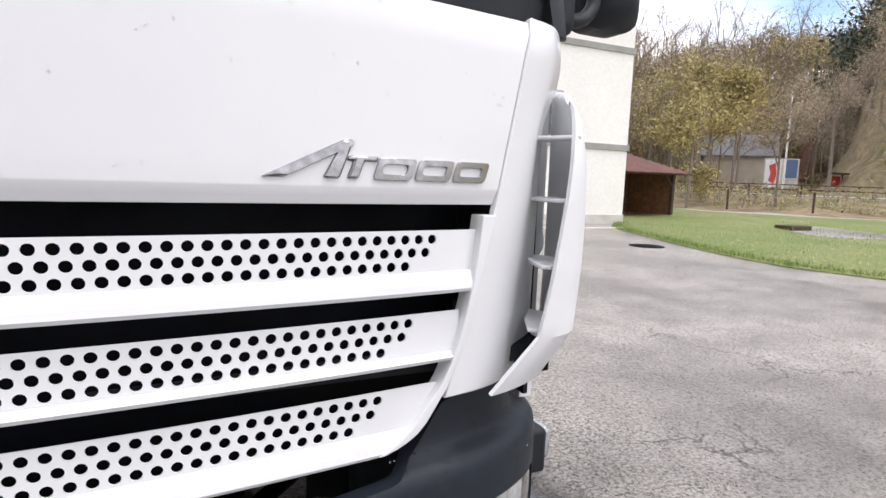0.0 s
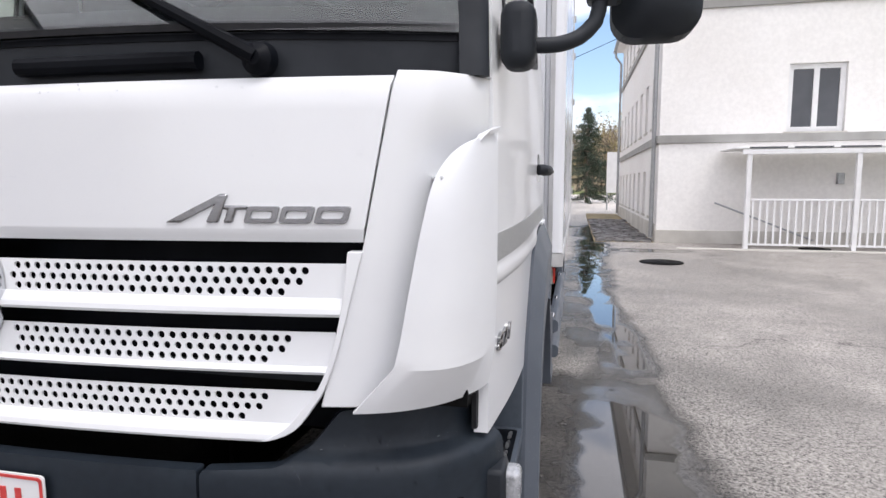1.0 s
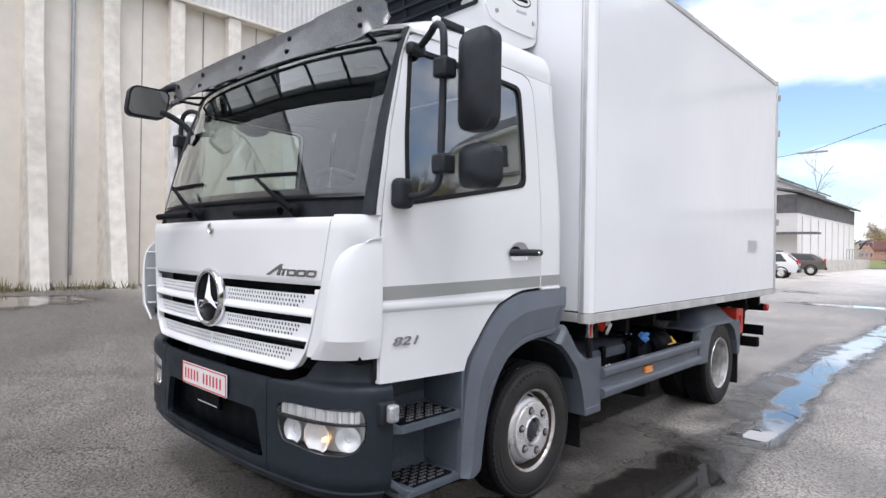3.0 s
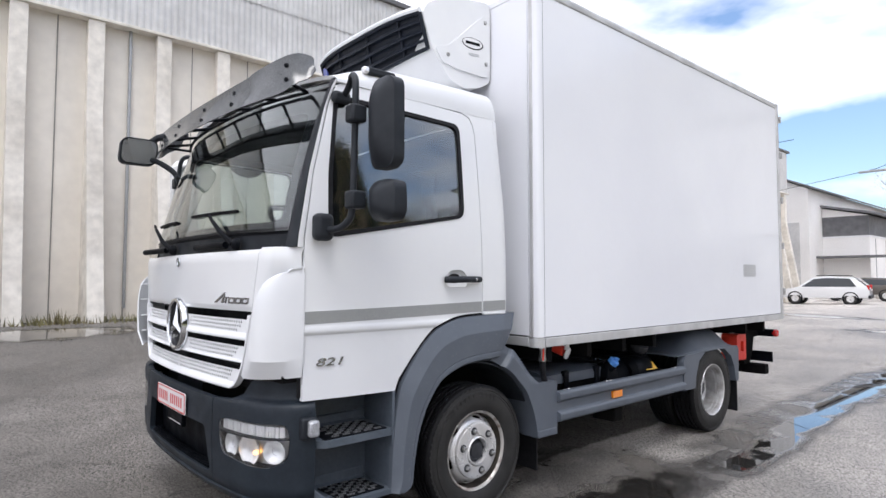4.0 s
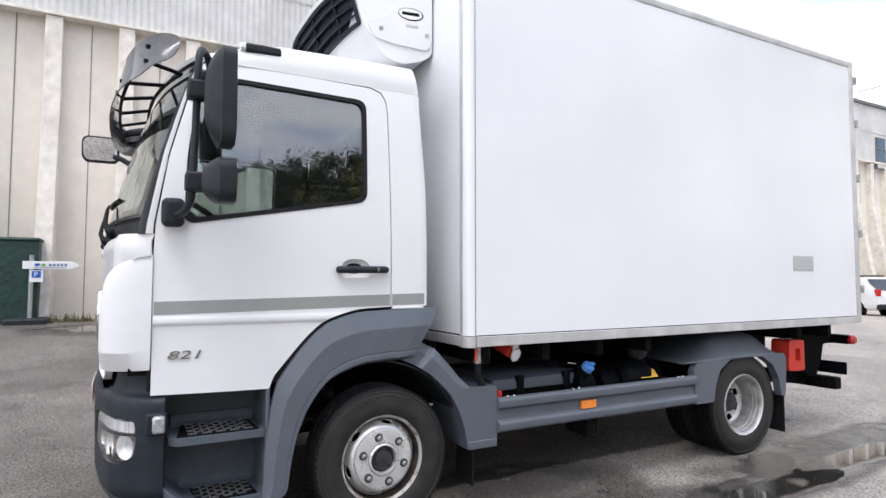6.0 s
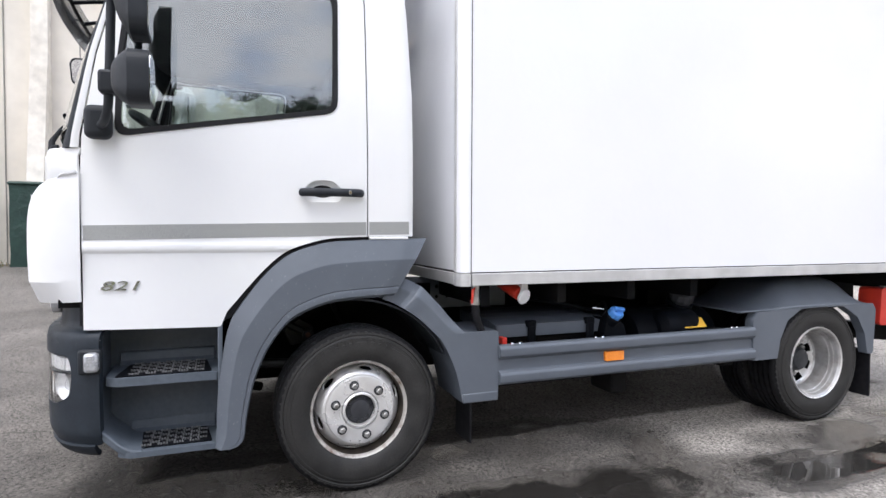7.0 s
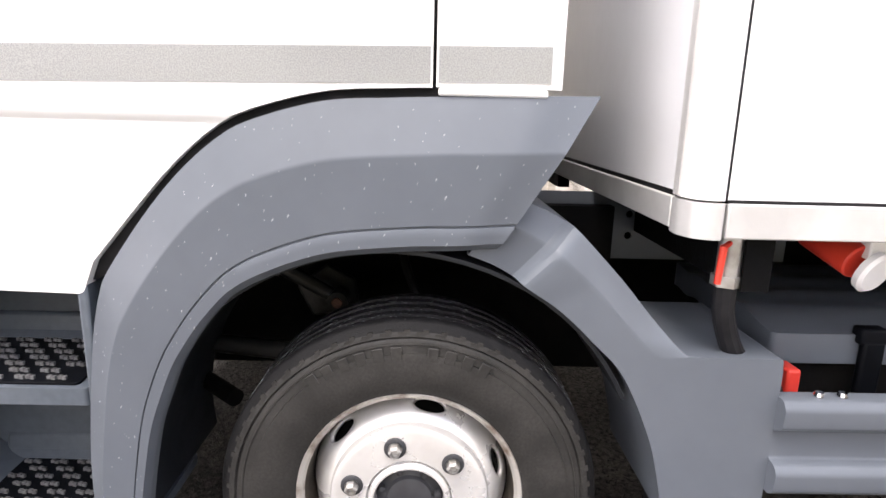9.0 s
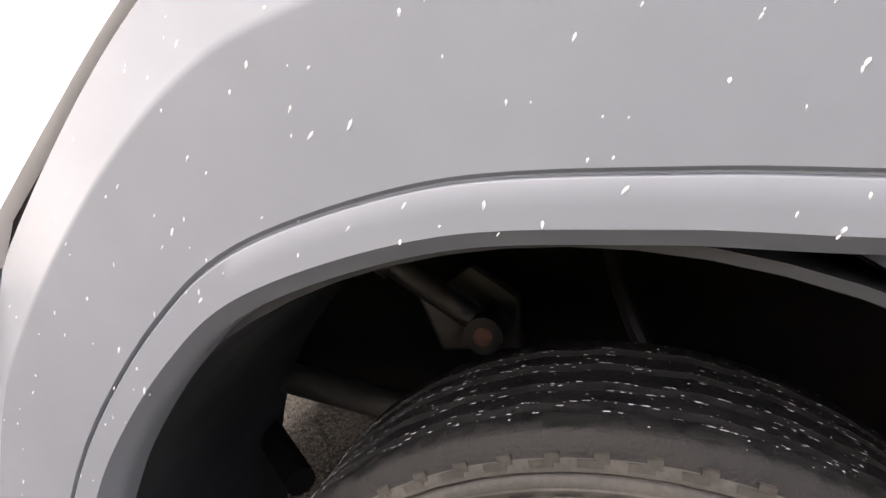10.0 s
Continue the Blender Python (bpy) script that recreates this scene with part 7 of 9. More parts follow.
def build_visor():
    """A curved smoked shell that wraps round both roof corners."""
    run = curve([(0, -1.300, 2.290, 2.438), (0.40, -1.290, 2.290, 2.440), (0.75, -1.257, 2.296, 2.456), (0.92, -1.217, 2.306, 2.485), (1.01, -1.162, 2.330, 2.520), (1.045, -1.10, 2.385, 2.548), (1.055, -1.035, 2.420, 2.552), (1.058, -1.005, 2.470, 2.540)], 33)

    def shell(k, v):
        x, y, z0, z1 = run[abs(k)]
        lean = 0.055 * v ** 1.6 + 0.018 * (1 - 4 * (v - 0.4) ** 2)
        inward = Vector((-x * 0.35 - (0.5 if abs(k) > 20 else 0) * x, 1.0 - abs(k) / 45, 0)).normalized()
        p = Vector((x, y, lerp(z0, z1, v))) + inward * (lean - 0.018)
        return Vector((math.copysign(p.x, k), p.y, p.z))
    ks = list(range(-32, 33))
    v = part("sun_visor", sheet(shell, ks, list(np.linspace(0, 1, 9)), 0.005), SMOKE, truck, "smoked acrylic sun visor over the windscreen")
    v.visible_shadow = False
    # black ladder that holds the shell off the windscreen
    def upper(k):
        return shell(k, 0.42) + Vector((0, 0.030, 0))

    def lower(k):
        u = max(-1.0, min(1.0, shell(k, 0.5).x / 1.06))
        return screen(u * 0.97, 0.95) + Vector((0, -0.020, 0))
    for name, line in (("upper_rail", upper), ("lower_rail", lower)):
        part(name, tube([line(k) for k in range(-26, 27)], 0.009, 6), BLACK, v, "black visor rail")
    for k in (-26, -19, -12, -4, 4, 12, 19, 26):
        part("bracket", tube([shell(k, 0.55) + Vector((0, 0.006, 0)), upper(k), lower(k)], [0.007, 0.010, 0.010], 6), BLACK, v)
    for k in (-27, -16, -6, 6, 16, 27):
        for w in (0.30, 0.72):
            c = shell(k, w)
            part("bolt", lathe([(-0.006, 0.0), (-0.006, 0.013), (0.006, 0.011), (0.008, 0.0)], 12, Matrix.Translation(c) @ (Vector((c.x * (1.2 if abs(k) > 20 else 0.2), -1, 0))).to_track_quat("X", "Z").to_matrix().to_4x4()), BLACK, v)


build_visor()


def build_wipers():
    for x, flip in ((0.725, -1), (-0.15, -1)):
        y = -1.315 + 0.14 * abs(x / 1.08) ** 2.6
        w = part("wiper", tube([(x, y - 0.012, 1.600), (x + flip * 0.10, y - 0.035, 1.655), (x + flip * 0.27, y - 0.030, 1.745), (x + flip * 0.32, y - 0.022, 1.768)], [0.017, 0.013, 0.009, 0.008], 8), BLACK, truck, "black windscreen wiper")
        part("blade", tube([(x + flip * d, -1.322 + 0.155 * abs((x + flip * d) / 1.075) ** 2.6 + 0.04, 1.778 + 0.02 * (d - 0.32)) for d in (0.05, 0.2, 0.32, 0.45, 0.62)], 0.010, 6), BLACK, w)
        part("pivot", lathe([(0, 0), (0, 0.034), (0.02, 0.030), (0.034, 0.014), (0.034, 0)], 16, Matrix.Translation((x, y + 0.012, 1.598)) @ Matrix.Rotation(radians(-90), 4, "Z")), BLACK, w)
        part("washer_hose", rod((x - 0.12, y - 0.004, 1.600), (x - 0.50, y - 0.012 - 0.02, 1.598), 0.018, 10), BLACK, w)


build_wipers()


def build_interior():
    part("cab_floor", box(-1.08, 1.08, -1.2, 0.23, 0.97, 1.0), DASH, truck)
    part("dashboard", sheet(lambda u, v: (u * 1.02, lerp(-1.19, -0.83, v) + 0.13 * abs(u) ** 2.6 * (1 - v), 1.60 + 0.05 * math.sin(math.pi * v) - 0.02 * v), list(np.linspace(-1, 1, 17)), list(np.linspace(0, 1, 7)), 0.30), DASH, truck, "dark grey dashboard")
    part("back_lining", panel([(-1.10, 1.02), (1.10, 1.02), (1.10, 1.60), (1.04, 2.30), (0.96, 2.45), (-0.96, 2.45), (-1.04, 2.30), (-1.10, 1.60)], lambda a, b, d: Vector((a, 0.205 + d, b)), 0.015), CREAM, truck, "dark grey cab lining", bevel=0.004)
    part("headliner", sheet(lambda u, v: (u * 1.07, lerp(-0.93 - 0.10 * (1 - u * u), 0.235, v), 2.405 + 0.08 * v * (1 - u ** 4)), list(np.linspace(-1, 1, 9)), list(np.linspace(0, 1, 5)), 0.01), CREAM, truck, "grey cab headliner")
    for x in (0.55, -0.42):
        st = part("seat", sheet(lambda u, v, x=x: (x + lerp(-0.24, 0.24, u), lerp(-0.62, -0.12, v), 1.40 + 0.03 * math.sin(math.pi * u)), list(np.linspace(0, 1, 7)), list(np.linspace(0, 1, 7)), 0.16), SEAT, truck, "dark fabric cab seat", bevel=0.03)
        part("backrest", panel(round_poly([(x - 0.25, 1.38), (x + 0.25, 1.38), (x + 0.24, 1.85), (x + 0.14, 1.98), (x + 0.13, 2.14), (x - 0.13, 2.14), (x - 0.14, 1.98), (x - 0.24, 1.85)], 0.06), lambda a, b, d: Vector((a, -0.16 + 0.20 * (b - 1.38) + d, b)), 0.11), SEAT, st, bevel=0.03)
        part("seat_base", box(x - 0.20, x + 0.20, -0.55, -0.15, 1.0, 1.25), DASH, st)
    wheel = part("steering_wheel", tube([Vector((0.55, -0.80, 1.70)) + Matrix.Rotation(radians(-35), 3, "X") @ Vector((0.215 * math.cos(t), 0.215 * math.sin(t), 0)) for t in np.linspace(0, 2 * math.pi, 32, endpoint=False)], 0.016, 8, closed=True), DASH, truck, "dark steering wheel")
    part("spoke", rod((0.345, -0.80, 1.70), (0.755, -0.80, 1.70), 0.018), DASH, wheel)
    part("column", rod((0.55, -0.80, 1.70), (0.55, -0.95, 1.48), 0.035), DASH, wheel)
    for s in (1, -1):
        ring = [(-1.05, 1.02), (0.20, 1.02), (0.20, 2.40), (-0.80, 2.41), (-0.90, 2.30), (-1.02, 1.80)]
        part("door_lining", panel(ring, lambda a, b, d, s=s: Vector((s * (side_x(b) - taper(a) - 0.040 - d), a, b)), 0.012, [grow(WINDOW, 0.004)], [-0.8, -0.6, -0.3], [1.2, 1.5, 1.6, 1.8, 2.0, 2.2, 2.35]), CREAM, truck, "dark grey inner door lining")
    for x in (0.05, 0.17):
        part("grab_handle", tube([(x, 0.20, 1.72), (x, 0.17, 1.75), (x + 0.02, 0.17, 1.90), (x + 0.02, 0.20, 1.93)], 0.015, 8), STEEL, truck, "steel grab handle")


build_interior()


# ---- steps, fenders, wheels, chassis ----
def flip(obs):
    """Turns parts into their mirror image across the truck's middle."""
    for o in obs:
        for v in o.data.vertices:
            v.co.x = -v.co.x
        o.data.flip_normals()


def build_steps():
    well = part("step_well", panel([(-1.03, 0.330), (-0.585, 0.318), (-0.575, 0.86), (-1.06, 0.86), (-1.045, 0.5)], lambda a, b, d: Vector((0.895 + 0.03 * (0.60 - b) - d, a, b)), 0.02), STEP_GREY, truck, "grey entry step well under the door", bevel=0.004)
    part("side_wall", panel([(0.89, 0.40), (1.125, 0.43), (1.120, 0.66), (1.095, 0.86), (0.89, 0.86)], lambda a, b, d: Vector((a, -1.030 - d, b)), 0.02), STEP_GREY, well, bevel=0.006)
    part("side_wall", panel([(0.89, 0.33), (1.158, 0.33), (1.158, 0.86), (0.89, 0.86)], lambda a, b, d: Vector((a, -0.588 + d, b)), 0.02), STEP_GREY, well, bevel=0.006)
    # the front wall runs down into the lower step in a slanting sweep
    run = curve([(-1.042, 0.52), (-1.040, 0.46), (-1.020, 0.425), (-0.975, 0.382), (-0.935, 0.352), (-0.88, 0.340)], 14)
    part("sweep", sheet(lambda v, w: (lerp(1.132 + 0.026 * fill(v, 2, 12), 0.885, w), run[int(v)][0], run[int(v)][1] + 0.004 * fill(w, 0.0, 0.06)), range(14), [0, 0.03, 0.06, 0.5, 1.0], 0.030), STEP_GREY, well, "slanting sweep of the step well", bevel=0.006)
    for z, x1, y0, rim, y1 in ((0.648, 1.158, -1.025, 0.012, -0.588), (0.340, 1.162, -0.985, 0.034, -0.505)):
        out = [(0.885, y0 + 0.01), (x1 - 0.035, y0 + 0.01), (x1, y0 + 0.06), (x1, y1), (0.885, y1)]
        part("step", panel(round_poly(out, 0.012), lambda a, b, d, z=z: Vector((a, b, z + 0.012 * (1.15 - a) - d)), 0.036 if z > 0.5 else 0.024), STEP_GREY, well, "grey moulded step", bevel=0.010)
        part("ledge", panel([(0.890, z - 0.01), (0.932, z + 0.004), (0.912, z + 0.022), (0.904, z + 0.060), (0.890, z + 0.064)], lambda a, b, d, y0=y0: Vector((a, y0 + 0.03 + d, b)), -0.60 - y0 - 0.03), STEP_GREY, well, "rounded moulded ledge", bevel=0.010)
        pad = part("anti_slip_pad", panel(round_poly([(0.925, y0 + 0.080), (x1 - rim, y0 + 0.045), (x1 - rim, -0.612), (0.935, -0.635)], 0.012), lambda a, b, d, z=z: Vector((a, b, z + 0.012 * (1.15 - a) + 0.005 - d)), 0.006), BLACK, well, "black studded anti-slip pad", bevel=0.002)
        for i in range(7):
            x = 0.943 + i * (x1 - rim - 0.018 - 0.943) / 6
            zz = z + 0.012 * (1.15 - x) + 0.005
            for j in range(5):
                y = y0 + 0.095 + j * 0.062 + (0.030 if i % 2 else 0.0)
                if y + 0.045 > -0.620:
                    continue
                bm = bmesh.new()
                for k in range(4):
                    add_box(bm, x - 0.0035 + 0.003 * (k % 2), x + 0.0035 + 0.003 * (k % 2), y + k * 0.0105, y + k * 0.0105 + 0.0075, zz, zz + 0.007)
                part("stud", bm, SCREW, pad, smooth=False)


INNER = curve([(-0.540, 0.320), (-0.508, 0.326), (-0.488, 0.345), (-0.480, 0.375), (-0.473, 0.44), (-0.448, 0.570), (-0.420, 0.652), (-0.389, 0.723), (-0.333, 0.805), (-0.266, 0.866), (-0.134, 0.919), (-0.002, 0.936), (0.09, 0.940), (0.182, 0.944)], 90)
OUTER = curve([(-0.602, 0.320), (-0.600, 0.33), (-0.598, 0.36), (-0.595, 0.41), (-0.592, 0.50), (-0.580, 0.62), (-0.560, 0.763), (-0.540, 0.845), (-0.521, 0.886), (-0.452, 0.984), (-0.386, 1.062), (-0.320, 1.121), (-0.256, 1.158), (-0.128, 1.194), (0.001, 1.203), (0.16, 1.209), (0.352, 1.214)], 90)


def fender(v, w):
    """A point of the front fender: v along the arch, w from its inner to its outer edge."""
    a, b = INNER[v], OUTER[v]
    q = a + (b - a) * min(1.0, max(0.0, w))
    x = 1.185 + 0.020 * fill(w, 0.0, 0.05) + 0.002 * w
    x -= 0.040 * max(0.0, (w - 0.64) / 0.36)
    x -= 0.004 * (fill(w, 0.160, 0.168) - fill(w, 0.173, 0.181))
    x -= 0.011 * fill(v / 89, 0.93, 1.0)
    if w < 0:
        x = 1.185 + w
    if w > 1:
        x = 1.165 - (w - 1)
    return Vector((x, q[0], q[1]))


def build_fender():
    ws = [-0.022, -0.01, 0.0, 0.02, 0.05, 0.10, 0.158, 0.162, 0.167, 0.172, 0.176, 0.182, 0.2, 0.3, 0.4, 0.5, 0.58, 0.625, 0.64, 0.655, 0.70, 0.77, 0.85, 0.95, 1.0, 1.03]
    f = part("front_fender", sheet(lambda v, w: fender(v, w), range(90), ws, 0.006), GREY_PLASTIC, truck, "grey plastic front fender flecked with water", bevel=0.0)
    # black strip added where the gap between fender and door lies in shade
    part("arch_seal", sheet(lambda v, w: (1.150 - 0.012 * w, OUTER[v][0] - 0.030 * w * (1 - v / 89), OUTER[v][1] + 0.030 * w * (v / 89) ** 0.5), range(40, 76), [-0.5, 0, 1], 0.004), SEAL, f, "black strip added for the shaded gap between fender and door")
    low = np.vstack([curve([(0.130, 0.930), (0.180, 0.911), (0.225, 0.886)], 23)[:-1], curve([(0.225, 0.886), (0.300, 0.835), (0.365, 0.775), (0.427, 0.708), (0.486, 0.584), (0.515, 0.480), (0.528, 0.410)], 88)])
    top = np.vstack([curve([(0.215, 1.030), (0.270, 1.012), (0.322, 0.985)], 23)[:-1], curve([(0.322, 0.985), (0.350, 0.958), (0.419, 0.886), (0.520, 0.772), (0.560, 0.752), (0.700, 0.750), (0.722, 0.738), (0.722, 0.60), (0.722, 0.410)], 88)])

    def guard(v, w):
        a, b = low[v], top[v]
        q = a + (b - a) * min(1.0, max(0.0, w))
        k = v / 109
        x = 1.197 - 0.030 * max(0.0, (w - 0.62) / 0.38) * (1 - fill(k, 0.40, 0.52))
        # the upper end lies lower, behind a slanting step
        x -= 0.028 * (1 - fill(v, 19, 23)) - 0.004 * (fill(v, 22, 24) - fill(v, 26, 34))
        if w < 0:
            x += w * 0.34
        if w > 1:
            x -= (w - 1) * 0.34
        return Vector((x, q[0], q[1]))
    g = part("wheel_guard", sheet(guard, range(110), [-1, -0.1, -0.02, 0.0, 0.03, 0.08, 0.14, 0.25, 0.4, 0.55, 0.61, 0.64, 0.75, 0.9, 0.97, 1.0, 1.02, 1.1, 2], 0.006), GREY_PLASTIC, truck, "grey plastic guard behind the front wheel", angle=24)
    part("edge_trim", box(1.05, 1.201, 0.530, 0.7205, 0.402, 0.450), GREY_PLASTIC, g, bevel=0.006)
    part("mud_flap", box(0.93, 1.12, 0.600, 0.612, 0.17, 0.45), SEAL, truck, "black rubber mud flap", bevel=0.002)
    # dark inner wheel arch
    arch = sheet(lambda u, v: (lerp(0.78, 1.16, v), 0.50 * math.cos(u) - 0.01, 0.45 + 0.485 * math.sin(u)), list(np.linspace(radians(24), radians(190), 34)), [0, 0.5, 1], 0.008)
    part("wheel_arch", arch, DARK_PLASTIC, truck, "black inner wheel arch")
    # rear fender and its guard
    out = round_poly([(2.425, 0.470), (2.425, 0.715), (2.460, 0.762), (2.70, 0.772), (3.44, 0.780), (3.500, 0.770), (3.525, 0.735), (3.505, 0.440), (3.450, 0.440), (3.420, 0.580), (3.345, 0.695), (3.21, 0.768), (3.01, 0.772), (2.83, 0.768), (2.71, 0.70), (2.650, 0.58), (2.630, 0.470)], 0.010)
    part("rear_fender", panel(out, lambda a, b, d: Vector((1.205 - d, a, b)), 0.06, (), [2.5, 2.62, 2.75, 2.9, 3.05, 3.2, 3.35], [0.5, 0.6, 0.7]), GREY_PLASTIC, truck, "grey plastic rear fender", bevel=0.010)
    arc = curve([(2.330, 0.775), (2.48, 0.782), (2.62, 0.835), (2.74, 0.908), (2.84, 0.944), (3.02, 0.952), (3.20, 0.946), (3.32, 0.912), (3.42, 0.835), (3.51, 0.775)], 44)

    def hump(k, w):
        y, crest = arc[k]
        return (lerp(1.198, 0.66, w), y, 0.768 + (crest - 0.768) * fill(w, -0.05, 0.30) + 0.006 * (fill(w, 0, 0.01) - fill(w, 0.02, 0.04)))
    part("mudguard", sheet(hump, range(44), [0, 0.01, 0.02, 0.04, 0.07, 0.10, 0.14, 0.18, 0.22, 0.27, 0.32, 0.5, 0.75, 1.0], 0.010), GREY_PLASTIC, truck, "grey arched mudguard over the twin wheels", angle=50)
    # panel added so that no daylight shows behind the twin wheels
    part("wheel_housing", box(0.63, 0.65, 2.10, 3.75, 0.42, 0.985), UNDER, truck, "black panel added to stop daylight behind the twin wheels")
    part("mud_flap", box(0.70, 1.19, 3.495, 3.508, 0.145, 0.46), SEAL, truck, "black rubber mud flap", bevel=0.002)


def build_rail():
    # side guard rail: two bulges with a channel between them
    prof = [(1.175, 0.480), (1.212, 0.480), (1.226, 0.492), (1.228, 0.530), (1.218, 0.543), (1.196, 0.548), (1.194, 0.606), (1.208, 0.612), (1.224, 0.622), (1.226, 0.662), (1.214, 0.676), (1.175, 0.678)]
    bm = panel(round_poly(prof, 0.006, 3), lambda a, b, d: Vector((a, 0.722 + d, b)), 1.705)
    r = part("side_guard", bm, GREY_PLASTIC, truck, "grey side guard rail between the axles", bevel=0.0)
    part("side_reflector", panel(rounded(1.355, 1.475, 0.552, 0.602, 0.006), lambda a, b, d: Vector((1.212 - d, a, b)), 0.02), ORANGE, r, "amber side reflector", bevel=0.004)
    for y in (0.80, 0.845, 1.30, 1.345, 2.26, 2.30):
        part("bolt", lathe([(0, 0), (0, 0.010), (0.007, 0.008), (0.007, 0)], 10, Matrix.Translation((1.195, y, 0.679)) @ Matrix.Rotation(radians(-90), 4, "Y")), CHROME, r)
    for y in (1.42, 2.2):
        part("bracket", box(0.98, 1.18, y, y + 0.10, 0.36 if y < 2 else 0.45, 0.66), UNDER, r, bevel=0.01)


def tyre_profile(half, outer, inner):
    """Cross-section of a tyre (x, r), outer side first, with tread grooves."""
    pts = [(half - 0.020, inner), (half - 0.006, inner + 0.018), (half, lerp(inner, outer, 0.42)), (half - 0.002, lerp(inner, outer, 0.60)), (half - 0.0065, lerp(inner, outer, 0.605)),
           (half - 0.008, lerp(inner, outer, 0.70)), (half - 0.0065, lerp(inner, outer, 0.705)), (half - 0.0065, lerp(inner, outer, 0.72)), (half - 0.0085, lerp(inner, outer, 0.725)), (half - 0.0095, outer - 0.034), (half - 0.012, outer - 0.032), (half - 0.007, outer - 0.028), (half - 0.009, outer - 0.018), (half - 0.018, outer - 0.004)]
    g = half - 0.018
    tread = []
    for c in (0.62, 0.22, -0.22, -0.62):
        x = g * c
        tread += [(x + 0.007, outer), (x + 0.005, outer - 0.012), (x - 0.005, outer - 0.012), (x - 0.007, outer)]
    return pts + [(g - 0.004, outer)] + tread + [(-g + 0.004, outer)] + [(-x, r) for x, r in reversed(pts)]


def tyre(name, m, parent, outer=0.380, inner=0.226, half=0.108):
    ob = part(name, lathe(tyre_profile(half, outer, inner), 144, m), RUBBER, parent, "black truck tyre with a ribbed tread", angle=50)
    ob.data.materials.append(TREAD)
    inv = m.inverted()
    for v in ob.data.vertices:
        q = inv @ v.co
        if math.hypot(q.y, q.z) > outer - 0.016 and abs(q.x) < half - 0.03:
            k = round(math.atan2(q.z, q.y) / (2 * math.pi) * 144)
            q.x += 0.003 * (0, 1, 0, -1)[k % 4]
            v.co = m @ q
    lugs = bmesh.new()
    for k in range(64):
        a = 2 * math.pi * k / 64
        add_box(lugs, half - 0.0125, half - 0.0075, -0.0105, 0.0075, outer - 0.029, outer - 0.019, m @ Matrix.Rotation(a, 4, "X"))
        add_box(lugs, half - 0.0125, half - 0.0080, 0.0015, 0.0125, outer - 0.022, outer - 0.014, m @ Matrix.Rotation(a, 4, "X"))
    tagged(part("shoulder_lug", lugs, RUBBER, ob, smooth=False), kind="stuff")
    for f in ob.data.polygons:
        q = inv @ f.center
        if math.hypot(q.y, q.z) > outer - 0.016:
            f.material_index = 1
    return ob


def wheel_bolts(m, parent, r, x, n=6, size=0.015):
    for k in range(n):
        t = 2 * math.pi * k / n + 0.63
        mm = m @ Matrix.Translation((x, r * math.cos(t), r * math.sin(t)))
        nut = part("wheel_nut", lathe([(-0.004, 0.024), (0.003, 0.023), (0.005, 0.019), (0.005, size)], 20, mm), HUB, parent)
        part("bolt_end", lathe([(0.002, size), (0.018, size * 0.92), (0.021, size * 0.6), (0.014, size * 0.5), (0.014, 0)], 6, mm), STEEL, nut, smooth=False)


